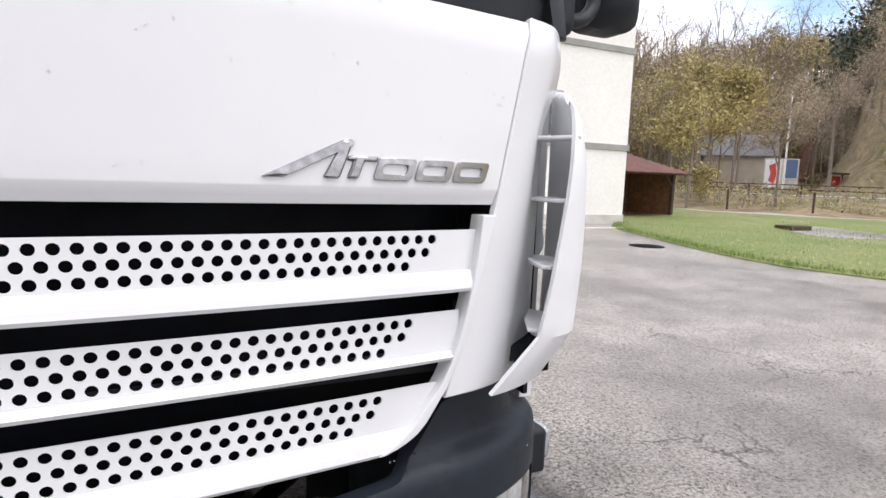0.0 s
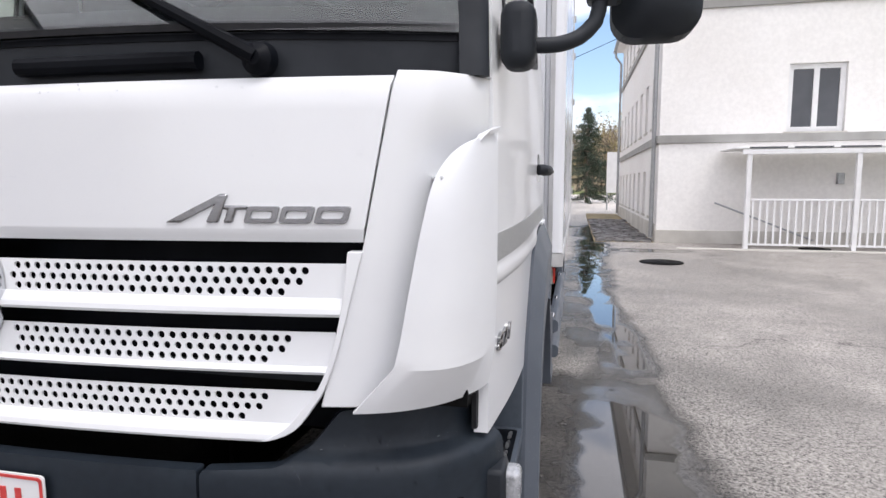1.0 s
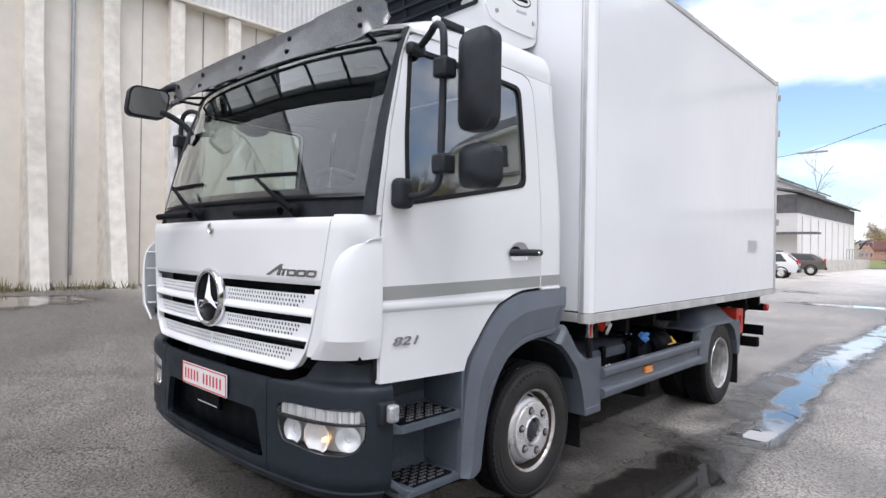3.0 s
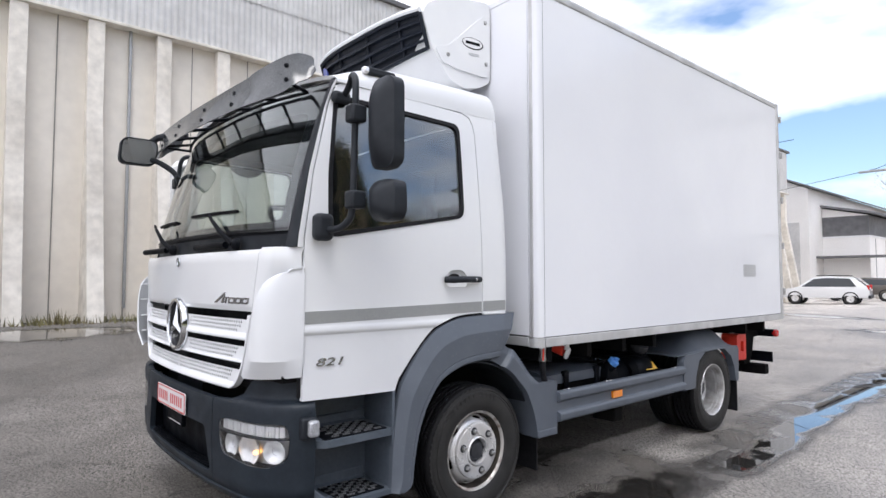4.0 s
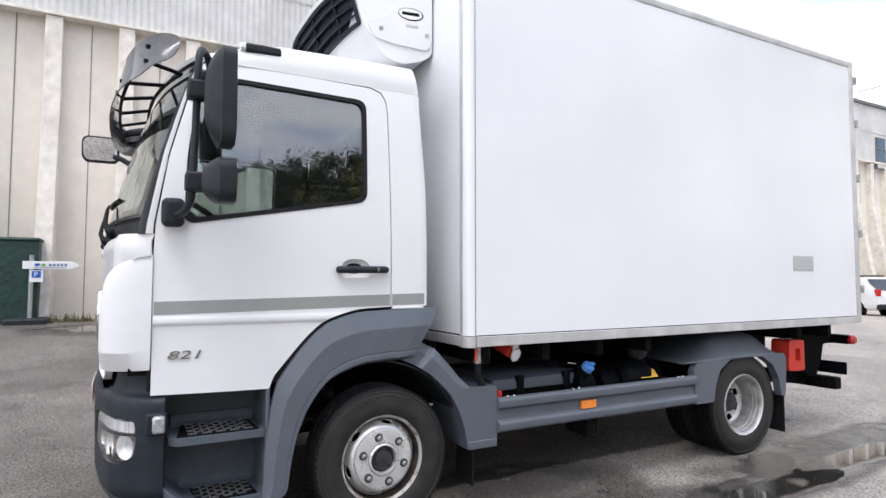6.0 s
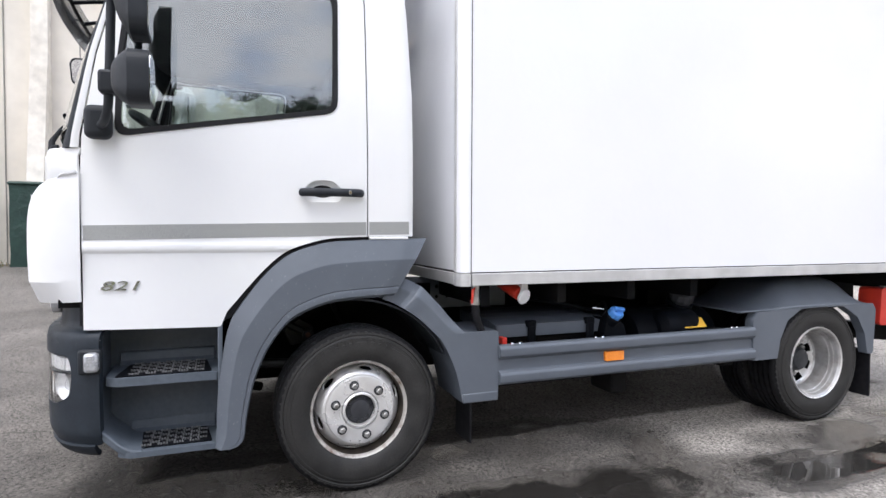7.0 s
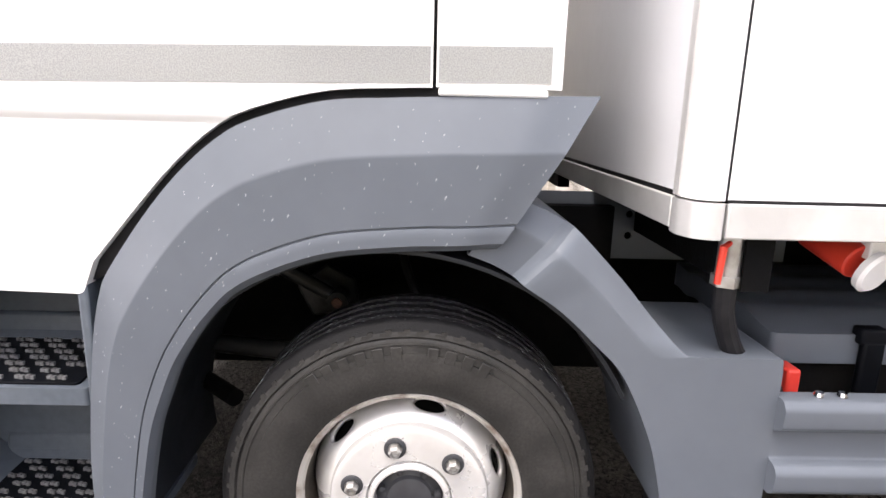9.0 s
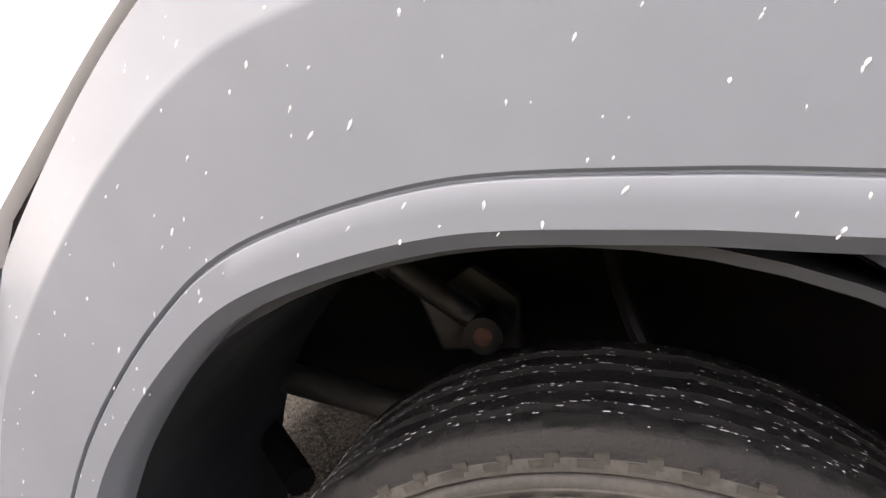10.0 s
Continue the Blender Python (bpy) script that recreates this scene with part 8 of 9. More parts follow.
def build_front_wheel(s):
    m = Matrix.Translation((s * 1.057, 0.030, 0.414)) @ Matrix.Diagonal((s, 1, 1, 1)) @ Matrix.Rotation(radians(8), 4, "X")
    w = thing("front_wheel", "", "")
    w.parent = truck
    tagged(w, "front wheel with a silver steel rim")
    t = tyre("tyre", m, w)
    # sidewall marks: faint raised bars where the maker's words stand
    for k in range(11):
        if k == 6:
            continue
        bm = bmesh.new()
        a = radians(118 - 6.2 * k)
        mm = m @ Matrix.Rotation(a - radians(90), 4, "X") @ Matrix.Translation((0.1055, 0, 0.320))
        add_box(bm, -0.002, 0.0016, -0.011, 0.011, -0.014, 0.014, mm)
        part("raised_mark", bm, RUBBER, t, bevel=0.002)
    m = m @ Matrix.Translation((-0.006, 0, 0)) @ Matrix.Diagonal((1, 0.968, 0.968, 1))
    edge = [(0.085, 0.222), (0.096, 0.228), (0.100, 0.236), (0.094, 0.240), (0.080, 0.238)]
    part("rim_edge", lathe(edge, 64, m), RIM_EDGE, w, "worn silver rim edge with rust marks")
    part("rim_barrel", lathe([(0.092, 0.230), (0.078, 0.2265), (0.060, 0.2215), (0.035, 0.2165), (0.020, 0.213), (-0.09, 0.21)], 64, m), BARREL, w, "dirty rim barrel")
    # dished disc with six oval hand holes
    rings = curve([(0.086, 0.160), (0.084, 0.167), (0.080, 0.174), (0.073, 0.182), (0.064, 0.190), (0.054, 0.197), (0.044, 0.204), (0.034, 0.209), (0.022, 0.2125)], 17)
    n, holes, mid, half_a, half_r = 144, 6, 9, 4, 3.0
    bm = bmesh.new()
    grid = []
    for i in range(len(rings)):
        row = []
        for k in range(n):
            a = (k + 12) % (n // holes) - 12
            p_, q_ = a / half_a, (i - mid) / half_r
            big = max(abs(p_), abs(q_))
            if 0 < big < 2:
                f = big / math.hypot(p_, q_) if big <= 1 else lerp(big / math.hypot(p_, q_), 1.0, big - 1)
                p_, q_ = p_ * f, q_ * f
            t_ = 2 * math.pi * (k - a + p_ * half_a) / n + 0.18
            idx = min(max(mid + q_ * half_r, 0), len(rings) - 1)
            x = np.interp(idx, range(len(rings)), rings[:, 0])
            r = np.interp(idx, range(len(rings)), rings[:, 1])
            row.append(bm.verts.new(m @ Vector((x, r * math.cos(t_), r * math.sin(t_)))))
        grid.append(row)
    for i in range(len(rings) - 1):
        for k in range(n):
            a = (k + 12) % (n // holes) - 12
            if -half_a <= a < half_a and mid - 3 <= i < mid + 3:
                continue
            bm.faces.new((grid[i][k], grid[i][(k + 1) % n], grid[i + 1][(k + 1) % n], grid[i + 1][k]))
    disc = part("rim_disc", bm, RIM, w, "silver steel disc with oval hand holes")
    md = disc.modifiers.new("thick", "SOLIDIFY")
    md.thickness, md.offset = 0.008, -1
    part("rim_face", lathe([(0.078, 0.168), (0.098, 0.1665), (0.1025, 0.164), (0.1045, 0.159), (0.1050, 0.150), (0.1055, 0.092), (0.100, 0.088), (0.085, 0.086)], 64, m), RIM, w, "silver wheel face with worn paint")
    part("hub", lathe([(0.080, 0.090), (0.106, 0.086), (0.112, 0.080), (0.112, 0.0755), (0.104, 0.0725), (0.080, 0.071)], 40, m), RIM, w, "steel hub ring")
    part("hub_cap", lathe([(0.080, 0.072), (0.092, 0.050), (0.100, 0.046), (0.103, 0.038), (0.104, 0.0)], 36, m), HUB, w, "dark hub cap")
    for k in range(7):
        a = 2 * math.pi * k / 7 + 0.9
        part("hub_bolt", lathe([(0, 0.008), (0.009, 0.007), (0.010, 0.0)], 6, m @ Matrix.Translation((0.088, 0.060 * math.cos(a), 0.060 * math.sin(a)))), HUB, w, smooth=False)
    wheel_bolts(m, w, 0.124, 0.105)
    part("brake_drum", lathe([(-0.02, 0.19), (0.015, 0.19), (0.02, 0.05)], 32, m), UNDER, w)


def build_rear_wheel(s):
    w = thing("rear_wheel", "", "")
    w.parent = truck
    tagged(w, "twin rear wheel with a deep silver rim")
    m = Matrix.Translation((s * 1.082, 3.01, 0.409)) @ Matrix.Diagonal((s, 1, 1, 1))
    tyre("tyre", m, w)
    tyre("tyre", Matrix.Translation((s * 0.835, 3.01, 0.409)) @ Matrix.Diagonal((s, 1, 1, 1)), w)
    m = m @ Matrix.Diagonal((1, 0.968, 0.968, 1))
    part("rim_edge", lathe([(0.090, 0.222), (0.100, 0.230), (0.104, 0.237), (0.096, 0.240), (0.080, 0.238)], 56, m), RIM, w, "silver rim edge")
    part("rim_barrel", lathe([(0.098, 0.228), (0.088, 0.218), (0.064, 0.214), (0.060, 0.207), (0.040, 0.205), (0.036, 0.198), (0.020, 0.196), (-0.05, 0.190), (-0.060, 0.182)], 56, m), RIM_DEEP, w, "deep silver rim barrel")
    bm = bmesh.new()
    rings = [(-0.060, 0.184), (-0.070, 0.170), (-0.078, 0.150), (-0.082, 0.128), (-0.082, 0.085)]
    n, holes = 64, 8
    grid = [[bm.verts.new(m @ Vector((x, r * math.cos(2 * math.pi * k / n), r * math.sin(2 * math.pi * k / n)))) for k in range(n)] for x, r in rings]
    for i in range(len(rings) - 1):
        for k in range(n):
            ph = (k % (n // holes)) / (n / holes)
            if 1 <= i <= 2 and 0.25 <= ph < 0.7:
                continue
            bm.faces.new((grid[i][k], grid[i][(k + 1) % n], grid[i + 1][(k + 1) % n], grid[i + 1][k]))
    part("rim_disc", bm, RIM, w, "silver disc with round hand holes")
    part("hub", lathe([(-0.082, 0.088), (-0.03, 0.080), (-0.01, 0.065), (0.0, 0.0)], 32, m), HUB, w, "grey hub")
    part("brake_drum", lathe([(-0.13, 0.19), (-0.10, 0.185), (-0.09, 0.05)], 32, m), UNDER, w)
    wheel_bolts(m, w, 0.112, -0.080, 6, 0.0135)


def build_chassis():
    for s in (1, -1):
        part("frame_rail", panel([(0.0, 0.62), (0.06, 0.62), (0.06, 0.635), (0.012, 0.635), (0.012, 0.845), (0.06, 0.845), (0.06, 0.86), (0.0, 0.86)], lambda a, b, d, s=s: Vector((s * (0.43 - a), -0.95 + d, b)), 5.4), UNDER, truck, "black chassis rail")
    part("front_axle", box(-0.95, 0.95, -0.06, 0.06, 0.33, 0.45), UNDER, truck, bevel=0.02)
    part("rear_axle", lathe([(-0.8, 0.07), (-0.3, 0.07), (-0.16, 0.17), (0.16, 0.17), (0.3, 0.07), (0.8, 0.07)], 20, Matrix.Translation((0, 3.02, 0.40)), caps=True), UNDER, truck)
    part("engine", box(-0.40, 0.40, -1.05, 0.35, 0.48, 0.96), UNDER, truck, "dark engine under the cab", bevel=0.05)
    part("gearbox", box(-0.22, 0.22, 0.35, 1.1, 0.45, 0.80), UNDER, truck, bevel=0.05)
    part("crash_bar", box(-0.60, 0.60, -1.23, -1.13, 0.46, 0.62), UNDER, truck)
    # underside and side boxes, added to block light under the cab
    part("cab_underside", box(-1.10, 1.10, -1.18, 0.25, 0.935, 0.97), UNDER, truck)
    part("cab_liner", box(0.60, 0.66, -0.58, 0.55, 0.50, 0.95), UNDER, truck)
    part("cab_liner", box(-0.66, -0.60, -0.58, 0.55, 0.50, 0.95), UNDER, truck)
    # shock absorber and links seen in the wheel arch
    sa = part("shock_absorber", rod((0.80, -0.42, 0.865), (0.80, -0.185, 0.735), 0.018, 14), GREASY, truck, "dirty black shock absorber in the wheel arch")
    part("sleeve", rod((0.80, -0.44, 0.876), (0.80, -0.30, 0.799), 0.024, 14), GREASY, sa)
    part("eye", lathe([(-0.03, 0.013), (-0.03, 0.026), (0.03, 0.026), (0.03, 0.013)], 20, Matrix.Translation((0.80, -0.165, 0.722))), GREASY, sa)
    part("bush", lathe([(-0.034, 0.0), (-0.034, 0.013), (0.034, 0.013), (0.034, 0.0)], 16, Matrix.Translation((0.80, -0.165, 0.722))), RUST, sa, "rusty bolt")
    part("bracket", panel([(-0.24, 0.66), (-0.12, 0.68), (-0.13, 0.76), (-0.20, 0.80), (-0.28, 0.74)], lambda a, b, d: Vector((0.755 - d, a, b)), 0.02), GREASY, sa, bevel=0.006)
    part("drag_link", rod((0.78, -0.62, 0.605), (0.82, 0.02, 0.560), 0.024, 14), GREASY, truck, "black steering drag link")
    part("cab_tilt_arm", box(0.64, 0.70, -0.55, -0.30, 0.78, 0.83), GREASY, truck, bevel=0.008)
    part("brake_hose", tube([(0.70, -0.02, 0.86), (0.76, 0.00, 0.80), (0.80, 0.03, 0.74), (0.82, 0.06, 0.70)], 0.012, 8, 12), SEAL, truck)
    holes = [ring_pts(0.235 + 0.018 * (j % 2), 0.70 + 0.032 * j, 0.008, 10) for j in range(4)]
    part("frame_bracket", panel([(0.195, 0.66), (0.285, 0.66), (0.275, 0.88), (0.195, 0.88)], lambda a, b, d: Vector((0.645 - d, a, b)), 0.008, holes), BRACKET, truck, "grey perforated frame bracket", smooth=False)
    part("steering_rod", rod((0.90, -0.40, 0.50), (0.60, -0.75, 0.52), 0.022), UNDER, truck)
    part("spring", box(0.52, 0.60, -0.60, 0.70, 0.46, 0.52), UNDER, truck, bevel=0.01)
    # perforated plate behind the cab
    holes = [ring_pts(0.15 + 0.065 * i, 0.865 + 0.060 * j, 0.0105, 8) for i in range(12) for j in range(2)]
    part("chassis_plate", panel([(0.10, 0.80), (1.05, 0.80), (1.05, 0.985), (0.10, 0.985)], lambda a, b, d: Vector((0.62 - d, a, b)), 0.006, holes), GREY_PLASTIC, truck, "grey perforated chassis plate")
    for s in (1, -1):
        ys = [0.62 + 0.44 * k for k in range(9)]
        for y in ys:
            part("cross_member", box(s * 0.40, s * (1.20 if y < 2.2 or y > 3.6 else 0.62), y, y + 0.05, 0.88, 0.985), UNDER, truck)
    # battery box with ribbed lid and straps
    b = part("battery_box", box(0.62, 1.035, 0.785, 1.455, 0.42, 0.70), UNDER, truck, "black battery box with a grey lid", bevel=0.01)
    lid = [(0.55, 0.775), (1.065, 0.775), (1.065, 1.475), (0.55, 1.475)]
    part("lid", panel(round_poly(lid, 0.02), lambda a, bb, d: Vector((a, bb, 0.775 - 0.022 * fill(a, 0.90, 1.06) + 0.004 * math.sin((a - 0.55) * 50) * (1 - fill(a, 0.90, 0.95)) - d)), 0.065, (), list(np.linspace(0.57, 1.05, 33))), GREY_PLASTIC, b, "grey ribbed lid", bevel=0.004)
    for y in (0.955, 1.325):
        part("strap", box(1.068, 1.088, y, y + 0.045, 0.46, 0.745), BLACK, b, bevel=0.006)
        part("clip", box(1.050, 1.085, y - 0.006, y + 0.050, 0.735, 0.772), BLACK, b, bevel=0.006)
    part("terminal_cover", box(1.075, 1.130, 0.778, 0.806, 0.640, 0.700), RED_PLASTIC, truck, "red plastic cover", bevel=0.006)
    # filler with blue cap
    f = part("filler_neck", panel(round_poly([(1.400, 0.660), (1.560, 0.650), (1.535, 0.735), (1.425, 0.770)], 0.02), lambda a, bb, d: Vector((1.130 - d, a, bb)), 0.22), BLACK, truck, "black filler neck with a blue cap", bevel=0.015)
    m = Matrix.Translation((1.11, 1.465, 0.765)) @ Matrix.Rotation(radians(-48), 4, "Y") @ Matrix.Rotation(radians(12), 4, "Z")
    part("collar", lathe([(-0.02, 0.048), (0.02, 0.050), (0.028, 0.044)], 20, m), BLACK, f)
    part("cap", lathe([(0.018, 0.040), (0.055, 0.042), (0.064, 0.036), (0.066, 0.0)], 8, m), BLUE_CAP, f, "blue screw cap", smooth=False)
    add = box(0.064, 0.086, -0.034, 0.034, -0.010, 0.010, m)
    part("grip", add, BLUE_CAP, f, bevel=0.003)
    # fuel tank
    tk = part("fuel_tank", lathe([(0.0, 0.0), (0.0, 0.10), (0.03, 0.165), (0.10, 0.185), (0.55, 0.185), (0.62, 0.165), (0.66, 0.10), (0.66, 0.0)], 28, Matrix.Translation((0.86, 1.70, 0.60)) @ Matrix.Rotation(radians(90), 4, "Z")), BLACK, truck, "black plastic fuel tank")
    part("shoulder", lathe([(0.0, 0.0), (0.0, 0.07), (0.03, 0.115), (0.08, 0.125), (0.22, 0.125), (0.27, 0.105), (0.29, 0.0)], 24, Matrix.Translation((0.99, 1.86, 0.665)) @ Matrix.Rotation(radians(90), 4, "Z")), BLACK, tk)
    m = Matrix.Translation((0.97, 2.06, 0.785)) @ Matrix.Rotation(radians(-62), 4, "Y")
    part("neck", lathe([(-0.03, 0.060), (0.015, 0.065), (0.015, 0.078), (0.025, 0.078), (0.025, 0.064), (0.035, 0.064), (0.035, 0.078), (0.045, 0.078), (0.045, 0.060)], 24, m), BLACK, tk)
    part("cap", lathe([(0.045, 0.062), (0.07, 0.072), (0.105, 0.070), (0.112, 0.058), (0.112, 0.0)], 12, m), HUB, tk, "dark screw cap", smooth=False)
    part("label", panel(rounded(1.985, 2.150, 0.680, 0.730, 0.006), lambda a, bb, d: Vector((1.10 - 0.9 * (bb - 0.70) - d, a, bb)), 0.004), YELLOW, tk, "yellow warning label")
    # power inlet and drain tap under the box
    pc = part("power_inlet", rod((1.03, 0.845, 0.965), (1.14, 0.872, 0.925), 0.036, 20), RED_PLASTIC, truck, "red power inlet with a white cover", bevel=0.004)
    part("base", box(0.98, 1.07, 0.82, 0.93, 0.945, 0.986), RED_PLASTIC, pc, bevel=0.006)
    part("cover", lathe([(0.0, 0.0), (0.0, 0.040), (0.012, 0.042), (0.018, 0.036), (0.018, 0.0)], 24, Matrix.Translation((1.155, 0.880, 0.915)) @ Matrix.Rotation(radians(22), 4, "Y") @ Matrix.Rotation(radians(20), 4, "Z")), PLATE_WHITE, pc, "white cover")
    part("hinge", box(1.10, 1.165, 0.868, 0.905, 0.935, 0.985), PLATE_WHITE, pc, bevel=0.004)
    tap = part("drain_tap", rod((1.175, 0.605, 0.988), (1.175, 0.605, 0.905), 0.022, 14), STEEL, truck, "steel drain tap with a red lever and hose")
    part("ring", rod((1.175, 0.605, 0.905), (1.175, 0.605, 0.885), 0.028, 6), STEEL, tap)
    part("lever", tube([(1.195, 0.592, 0.968), (1.203, 0.578, 0.962), (1.203, 0.574, 0.895)], [0.005, 0.007, 0.006], 8), RED_PLASTIC, tap, "red lever")
    part("hose", tube([(1.175, 0.605, 0.89), (1.170, 0.612, 0.82), (1.150, 0.66, 0.73), (1.12, 0.75, 0.66), (1.08, 0.80, 0.60)], 0.020, 10, 16), SEAL, tap, "black rubber hose")
    # air lines
    for k in range(3):
        part("air_line", tube([(0.80, 1.10 + 0.1 * k, 0.85), (0.95, 1.30 + 0.08 * k, 0.83 - 0.03 * k), (0.98, 1.42 + 0.1 * k, 0.80), (0.85, 1.60, 0.82)], 0.008, 6, 14), BLACK, truck)
    part("fitting", rod((1.02, 1.40, 0.815), (1.04, 1.46, 0.805), 0.010), CHROME, truck)
    # rear: underrun bar, lamps, chock, plate
    part("tail_arm", panel(round_poly([(4.00, 0.87), (4.15, 0.905), (4.64, 0.865), (4.64, 0.785), (4.46, 0.78), (4.42, 0.62), (4.34, 0.50), (4.22, 0.50), (4.02, 0.72)], 0.01), lambda a, b, d: Vector((0.98 - d, a, b)), 0.06), UNDER, truck, "black tail lift arm", bevel=0.006)
    part("underrun_bar", box(-1.13, 1.13, 4.36, 4.46, 0.395, 0.50), UNDER, truck, "black underrun bar", bevel=0.01)
    part("bar_bracket", panel([(3.80, 0.47), (4.44, 0.40), (4.44, 0.60), (4.25, 0.78), (3.80, 0.60)], lambda a, b, d: Vector((0.88 - d, a, b)), 0.02), UNDER, truck, bevel=0.004)
    part("lamp_beam", box(-1.14, 1.14, 4.58, 4.66, 0.785, 0.865), BLACK, truck, "black rear lamp beam", bevel=0.008)
    for s in (1, -1):
        part("tail_lamp", lathe([(0, 0.0), (0, 0.042), (0.03, 0.042), (0.045, 0.032), (0.05, 0.0)], 20, Matrix.Translation((s * 1.13, 4.62, 0.825)) @ Matrix.Diagonal((s, 1, 1, 1))), RED_LENS, truck, "round red tail lamp")
    part("rear_plate_holder", box(0.86, 1.16, 4.48, 4.50, 0.52, 0.63), BLACK, truck, bevel=0.004)
    part("wheel_chock", panel(round_poly([(3.73, 0.60), (3.96, 0.59), (3.96, 0.85), (3.75, 0.86)], 0.03), lambda a, b, d: Vector((1.10 - d, a, b)), 0.16, [round_poly([(3.83, 0.68), (3.90, 0.675), (3.90, 0.78), (3.83, 0.785)], 0.01)]), RED_PLASTIC, truck, "red plastic wheel chock in its holder", bevel=0.012)
    part("strut", rod((0.95, 3.95, 0.90), (0.95, 4.20, 0.62), 0.018), STEEL, truck)


build_steps()
build_fender()
build_rail()
for side in (1, -1):
    build_front_wheel(side)
    build_rear_wheel(side)
build_chassis()
# the kerb side, mostly out of view: plain mirror copies of fender and guards
for src in [o for o in truck.children if o.name.split(".")[0] in ("front_fender", "wheel_guard", "rear_fender", "side_guard", "step_well", "wheel_arch")]:
    for o in (src, *src.children):
        c = o.copy()
        c.data = o.data.copy()
        scene.collection.objects.link(c)
        flip([c])
        if o is src:
            keep = c
            c.parent = truck
        else:
            c.parent = keep


def build_box():
    body = part("cargo_box", box(-1.195, 1.195, 0.520, 4.545, 0.995, 3.315), BOX_WHITE, truck, "white glossy insulated cargo box")
    for s in (1, -1):
        part("side_panel", panel([(0.556, 1.050), (4.535, 1.050), (4.535, 3.300), (0.556, 3.300)], lambda a, b, d, s=s: Vector((s * (1.238 - d), a, b)), 0.042, (), [1.5, 2.5, 3.5]), BOX_WHITE, body, "white laminate side panel")
        part("corner_post", panel(round_poly([(1.150, 0.498), (1.195, 0.493), (1.230, 0.506), (1.243, 0.53), (1.243, 0.5525), (1.15, 0.5525)], 0.012), lambda a, b, d, s=s: Vector((s * a, b, 3.36 - d)), 2.312), BOX_WHITE, body, "white corner post", bevel=0.003)
        part("post_strip", box(s * 1.172, s * 1.196, 0.4885, 0.500, 1.05, 3.34), BOX_RAIL, body, bevel=0.002)
        part("bottom_rail", box(s * 1.18, s * 1.244, 0.5565, 4.55, 0.984, 1.044), BOX_RAIL, body, "pale metal bottom rail", bevel=0.003)
        part("corner_foot", panel(round_poly([(1.150, 0.496), (1.195, 0.491), (1.232, 0.504), (1.246, 0.53), (1.246, 0.5525), (1.15, 0.5525)], 0.012), lambda a, b, d, s=s: Vector((s * a, b, 1.044 - d)), 0.062), BOX_RAIL, body, bevel=0.002)
        part("groove", box(s * 1.20, s * 1.2375, 0.552, 0.557, 1.044, 3.31), SEAL, body)
        part("groove", box(s * 1.20, s * 1.2375, 0.552, 4.54, 1.044, 1.0505), SEAL, body)
        part("top_rail", panel(round_poly([(1.17, 3.300), (1.245, 3.300), (1.248, 3.345), (1.225, 3.368), (1.17, 3.372)], 0.01), lambda a, b, d, s=s: Vector((s * a, 0.50 + d, b)), 4.07), BOX_RAIL, body, "pale metal top rail")
        part("rear_post", box(s * 1.14, s * 1.246, 4.536, 4.60, 0.99, 3.36), BOX_RAIL, body, "pale metal rear door post", bevel=0.004)
        for z in (1.25, 1.75, 2.25, 2.75, 3.15):
            part("hinge", box(s * 1.20, s * 1.262, 4.602, 4.63, z, z + 0.07), STEEL, body, bevel=0.004)
        part("marker_plate", panel(rounded(3.600, 3.885, 1.445, 1.565, 0.008), lambda a, b, d, s=s: Vector((s * (1.2415 - d), a, b)), 0.003), SILVER, body, "grey reflective marker plate")
    # front wall with its lower band
    part("front_wall", box(-1.149, 1.149, 0.500, 0.52, 1.055, 3.33), BOX_WHITE, body, "white box front wall")
    part("bottom_rail", box(-1.149, 1.149, 0.497, 0.55, 0.986, 1.044), BOX_RAIL, body, bevel=0.003)
    part("groove", box(-1.149, 1.149, 0.504, 0.52, 1.044, 1.055), SEAL, body)
    part("box_roof", box(-1.17, 1.17, 0.50, 4.57, 3.335, 3.372), BOX_WHITE, body)
    part("rear_door", box(-1.13, 1.13, 4.546, 4.60, 1.0, 3.33), BOX_WHITE, body)
    part("floor", box(-1.18, 1.18, 0.56, 4.54, 0.984, 0.996), UNDER, body)


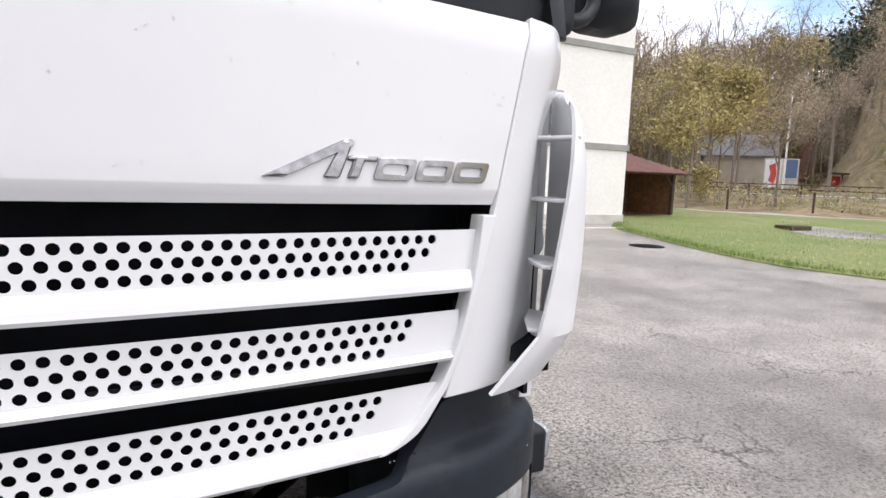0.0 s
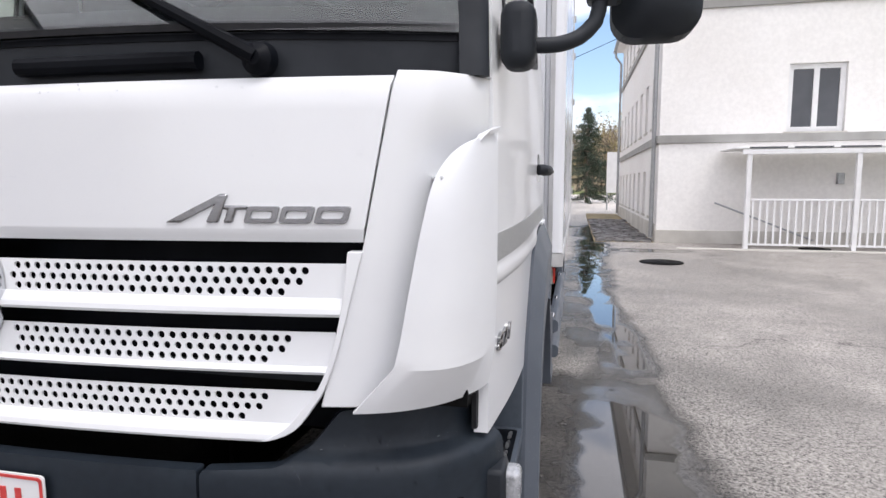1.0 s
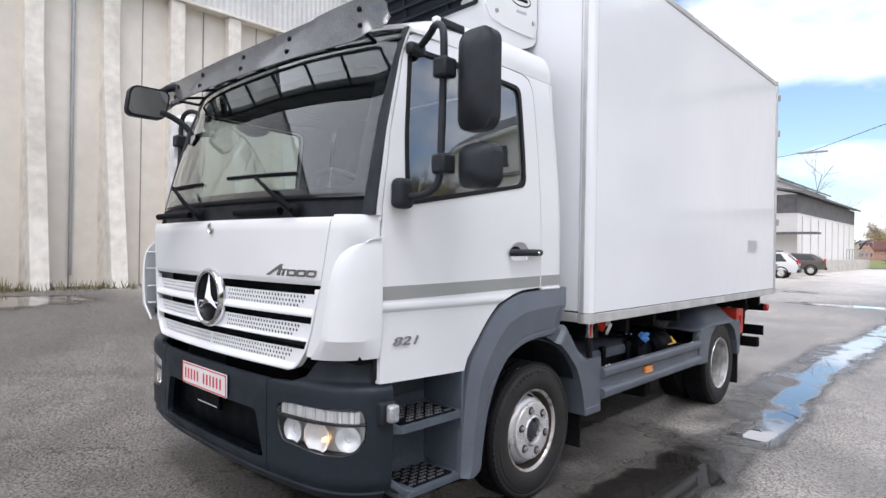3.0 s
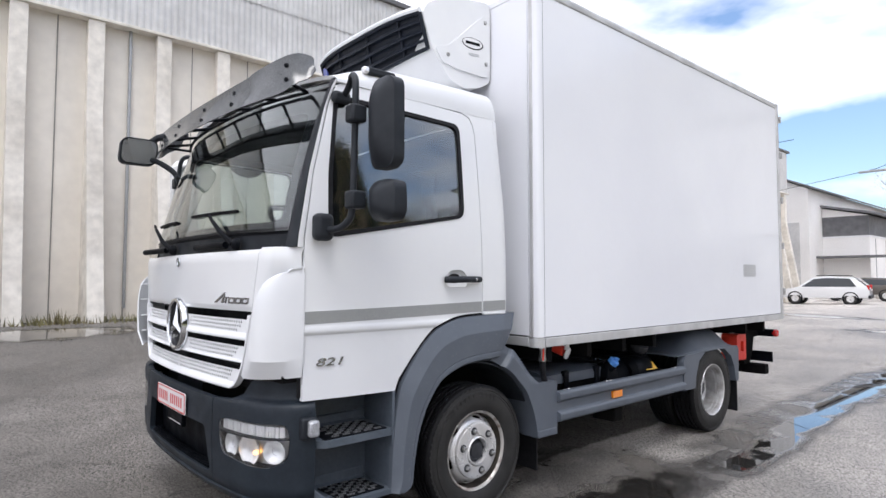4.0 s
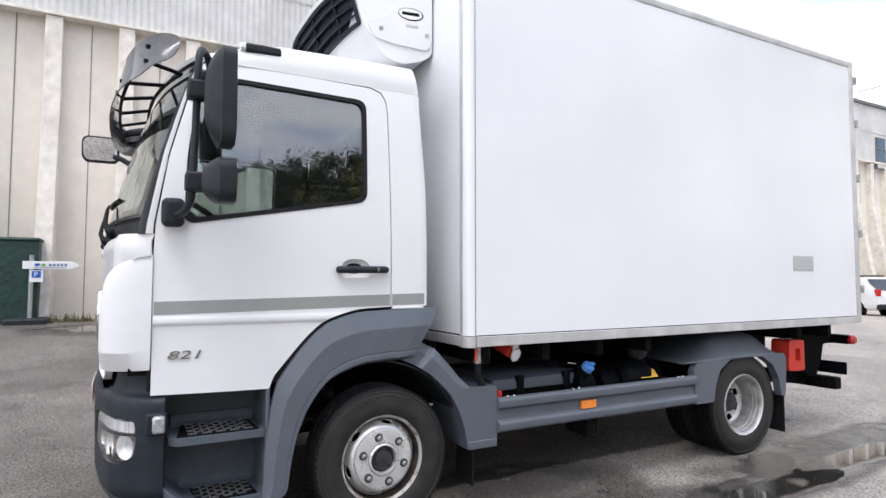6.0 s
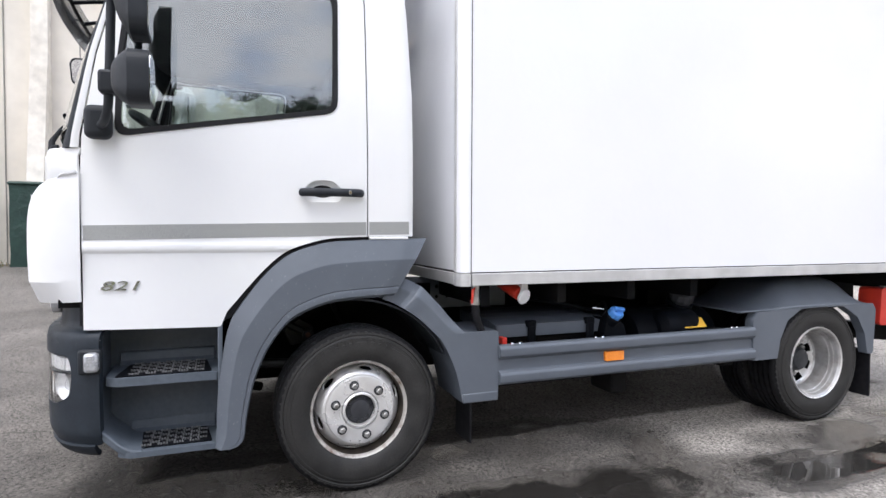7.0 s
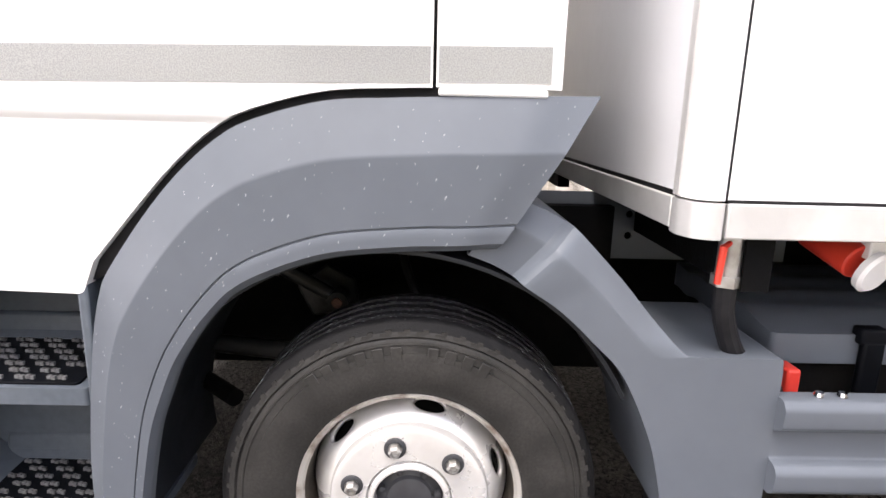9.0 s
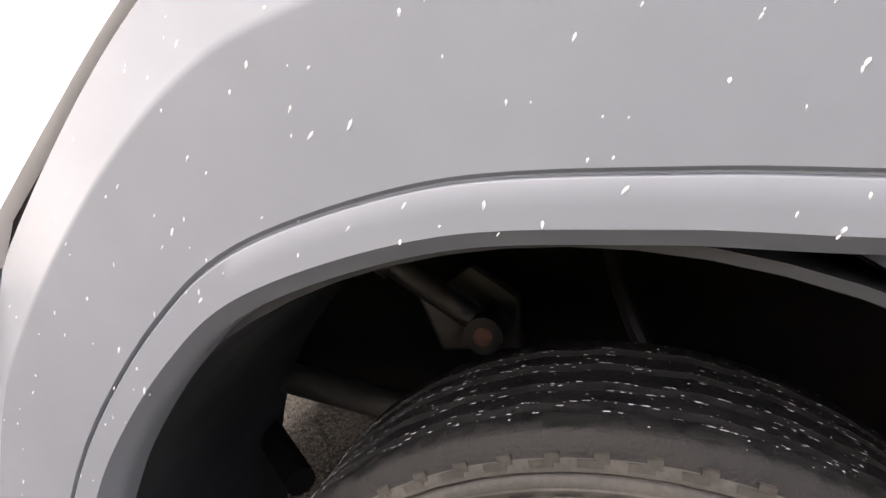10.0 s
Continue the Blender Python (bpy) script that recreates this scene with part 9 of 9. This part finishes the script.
def build_cooler():
    """The nose-mounted cooling unit: a smooth white hull, side covers and a dark louvred front."""
    out = round_poly([(0.075, 2.97), (0.000, 3.21), (0.035, 3.29), (0.20, 3.365), (0.492, 3.37), (0.492, 2.80), (0.42, 2.755), (0.30, 2.730), (0.19, 2.785)], 0.045, 6)
    out.append(out[0])

    def wide(y):
        return 0.665 + 0.30 * min(0.49, max(0.0, y))

    def hull(u, k):
        y, z = out[k]
        front = 1 - fill(y, 0.06, 0.40)
        return (u * wide(y), y - 0.085 * (1 - abs(u) ** 3) * front, z - 0.07 * (1 - u * u) * front * (1 - fill(z, 2.97, 3.25)))
    us = list(np.linspace(-1, 1, 37))
    unit = part("cooling_unit", sheet(hull, us, range(len(out))), WHITE_PLASTIC, truck, "white nose-mounted cooling unit with a black louvred grille", angle=50)
    for s in (1, -1):
        part("end_wall", panel(out[:-1], lambda a, b, d, s=s: Vector((s * (wide(a) - d), a, b)), 0.01), WHITE_PLASTIC, unit)
        cover = round_poly([(0.085, 2.995), (0.135, 2.895), (0.25, 2.858), (0.455, 2.825), (0.486, 2.875), (0.486, 3.265), (0.435, 3.265), (0.365, 3.20), (0.185, 3.020)], 0.025)
        part("side_cover", panel(cover, lambda a, b, d, s=s: Vector((s * (wide(a) + 0.010 - d), a, b)), 0.02), WHITE_PLASTIC, unit, "white side cover with a raised edge", bevel=0.006, segments=3)
        m = (lambda a, b, d, s=s: Vector((s * (wide(a) + 0.0125 - d), a, b)))
        oval = [(math.cos(t), math.sin(t)) for t in np.linspace(0, 2 * math.pi, 28, endpoint=False)]
        badge = part("badge", panel([(0.355 + 0.078 * a, 3.055 + 0.040 * b - 0.10 * 0.078 * a) for a, b in oval], m, 0.004), BLACK, unit, "oval badge with a plain bar")
        part("face", panel([(0.352 + 0.072 * a, 3.056 + 0.035 * b - 0.10 * 0.072 * a) for a, b in oval], lambda a, b, d, m=m, s=s: m(a, b, d) + Vector((s * 0.0015, 0, 0)), 0.002), PLATE_WHITE, badge)
        part("bar", panel([(0.300, 3.050), (0.405, 3.042), (0.405, 3.062), (0.300, 3.070)], lambda a, b, d, m=m, s=s: m(a, b, d) + Vector((s * 0.0025, 0, 0)), 0.002), BLACK, badge)
        part("bar", panel([(0.325, 2.972), (0.400, 2.968), (0.400, 2.984), (0.325, 2.988)], lambda a, b, d, m=m: m(a, b, d), 0.003), SILVER, unit)
        for y, z in ((0.175, 2.950), (0.455, 2.925), (0.45, 3.22)):
            part("bolt", lathe([(0, 0), (0, 0.015), (0.006, 0.013), (0.007, 0)], 14, Matrix.Translation((s * (wide(y) + 0.010), y, z)) @ Matrix.Diagonal((s, 1, 1, 1))), STEEL, unit)

    def face(u, v, o=0.0):
        return Vector((u * 0.66, -0.022 + 0.085 * abs(u) ** 3 - 0.075 * v - o, 2.905 + 0.070 * u * u + v * (0.30 - 0.06 * u * u)))
    gu = list(np.linspace(-1, 1, 31))
    gr = part("unit_grille", sheet(lambda u, v: face(u, v, -0.004), gu, [0, 0.25, 0.5, 0.75, 1], 0.012), LOUVRE, unit, "navy-black louvred air grille")
    for v0 in (0.20, 0.45, 0.70):
        part("slat", sheet(lambda u, w, v0=v0: face(u, v0 + 0.10 * w, 0.006 + 0.022 * (1 - w)), gu, [0, 0.5, 1], 0.006), LOUVRE, gr)
    for v0 in (0.02, 0.97):
        part("frame_bar", tube([face(u, v0, 0.012) for u in gu], 0.014, 8), LOUVRE, gr)
    for u in (-1, -0.4, 0.2, 0.72, 1):
        part("frame_bar", tube([face(u, w, 0.010) for w in (0.0, 0.3, 0.6, 0.97)], 0.014 if abs(u) == 1 else 0.008, 8), LOUVRE, gr)
    part("top_lip", tube([face(u, 1.05, 0.006) for u in gu], 0.020, 8), WHITE_PLASTIC, unit, "white upper lip")
    part("emblem", panel([(-0.82 + 0.085 * math.cos(t), 0.55 + 0.20 * math.sin(t)) for t in np.linspace(0, 2 * math.pi, 24, endpoint=False)], lambda a, b, d: face(a, b, 0.035 - d), 0.01), BLUE_LOGO, gr, "blue oval emblem")


build_box()
build_cooler()


def scatter_drops():
    """Rain beads on the paint, the bumper and the fender."""
    rnd = random.Random(5)
    pts = []
    for _ in range(420):
        u, v = rnd.uniform(-1, 1), rnd.uniform(0.1, 0.98)
        z = 1.262 + 0.303 * v
        x = u * hood_edge(z)
        pts.append(((x, hood_y(x), z), (0, -1, 0), 1.0))
    for _ in range(60):
        s_, z = rnd.uniform(0.75, 1.28), rnd.uniform(0.79, 0.86)
        q = bumper(s_, z, 0.0)
        pts.append((tuple(q), (0.5, -0.6, 0.6), 1.3))
    for _ in range(200):
        z = rnd.uniform(1.0, 1.56)
        k = rnd.uniform(0.05, 0.45)
        xe = hood_edge(z)
        pts.append(((xe + k * 0.16, hood_y(xe) + 0.01 + k * 0.05, z), (0.3, -1, 0), 1.0))
    bm = bmesh.new()
    for p, n, k in pts:
        r = rnd.choice((0.0009, 0.0012, 0.0016, 0.0022)) * k
        m = Matrix.Translation(p) @ Vector(n).to_track_quat("Z", "Y").to_matrix().to_4x4() @ Matrix.Diagonal((1, 1 + rnd.random() * 0.5, 0.55, 1))
        bmesh.ops.create_icosphere(bm, subdivisions=1, radius=r, matrix=m)
    spots = bmesh.new()
    for _ in range(210):
        v, w = rnd.randrange(6, 89), rnd.uniform(0.03, 0.97)
        r = rnd.choice((0.0008, 0.0010, 0.0013, 0.0017))
        m = Matrix.Translation(fender(v, w)) @ Matrix.Rotation(radians(rnd.uniform(-40, 0)), 4, "X") @ Matrix.Diagonal((0.5, 0.75, 1 + rnd.random() * 1.4, 1))
        bmesh.ops.create_icosphere(spots, subdivisions=1, radius=r, matrix=m)
    wet = bmesh.new()
    hub = Matrix.Translation((1.057, 0.030, 0.414))
    for _ in range(900):
        a = radians(rnd.uniform(25, 165))
        lane = rnd.choice((0.0558, 0.0198, -0.0198, -0.0558)) + rnd.choice((-0.0085, 0.0085)) if rnd.random() < 0.6 else rnd.uniform(-0.085, 0.088)
        long = rnd.uniform(1.5, 4.5) if abs(lane) < 0.066 else 1.2
        m = hub @ Matrix.Rotation(a, 4, "X") @ Matrix.Translation((lane + 0.0015 * math.sin(a * 36), 0.3803, 0.0)) @ Matrix.Diagonal((0.7, 0.5, long, 1))
        bmesh.ops.create_icosphere(wet, subdivisions=1, radius=rnd.choice((0.0004, 0.0006, 0.0009)), matrix=m)
    tagged(part("tread_water", wet, BEAD, truck, "milky flecks of water on the tread, glints put into their colour"), kind="stuff")
    tagged(part("rain_water", spots, BEAD, truck, "milky flecks of rain water, glints put into their colour"), kind="stuff")
    tagged(part("rain_film", bm, WATER_DROP, truck, "small beads of rain water"), kind="stuff")


scatter_drops()
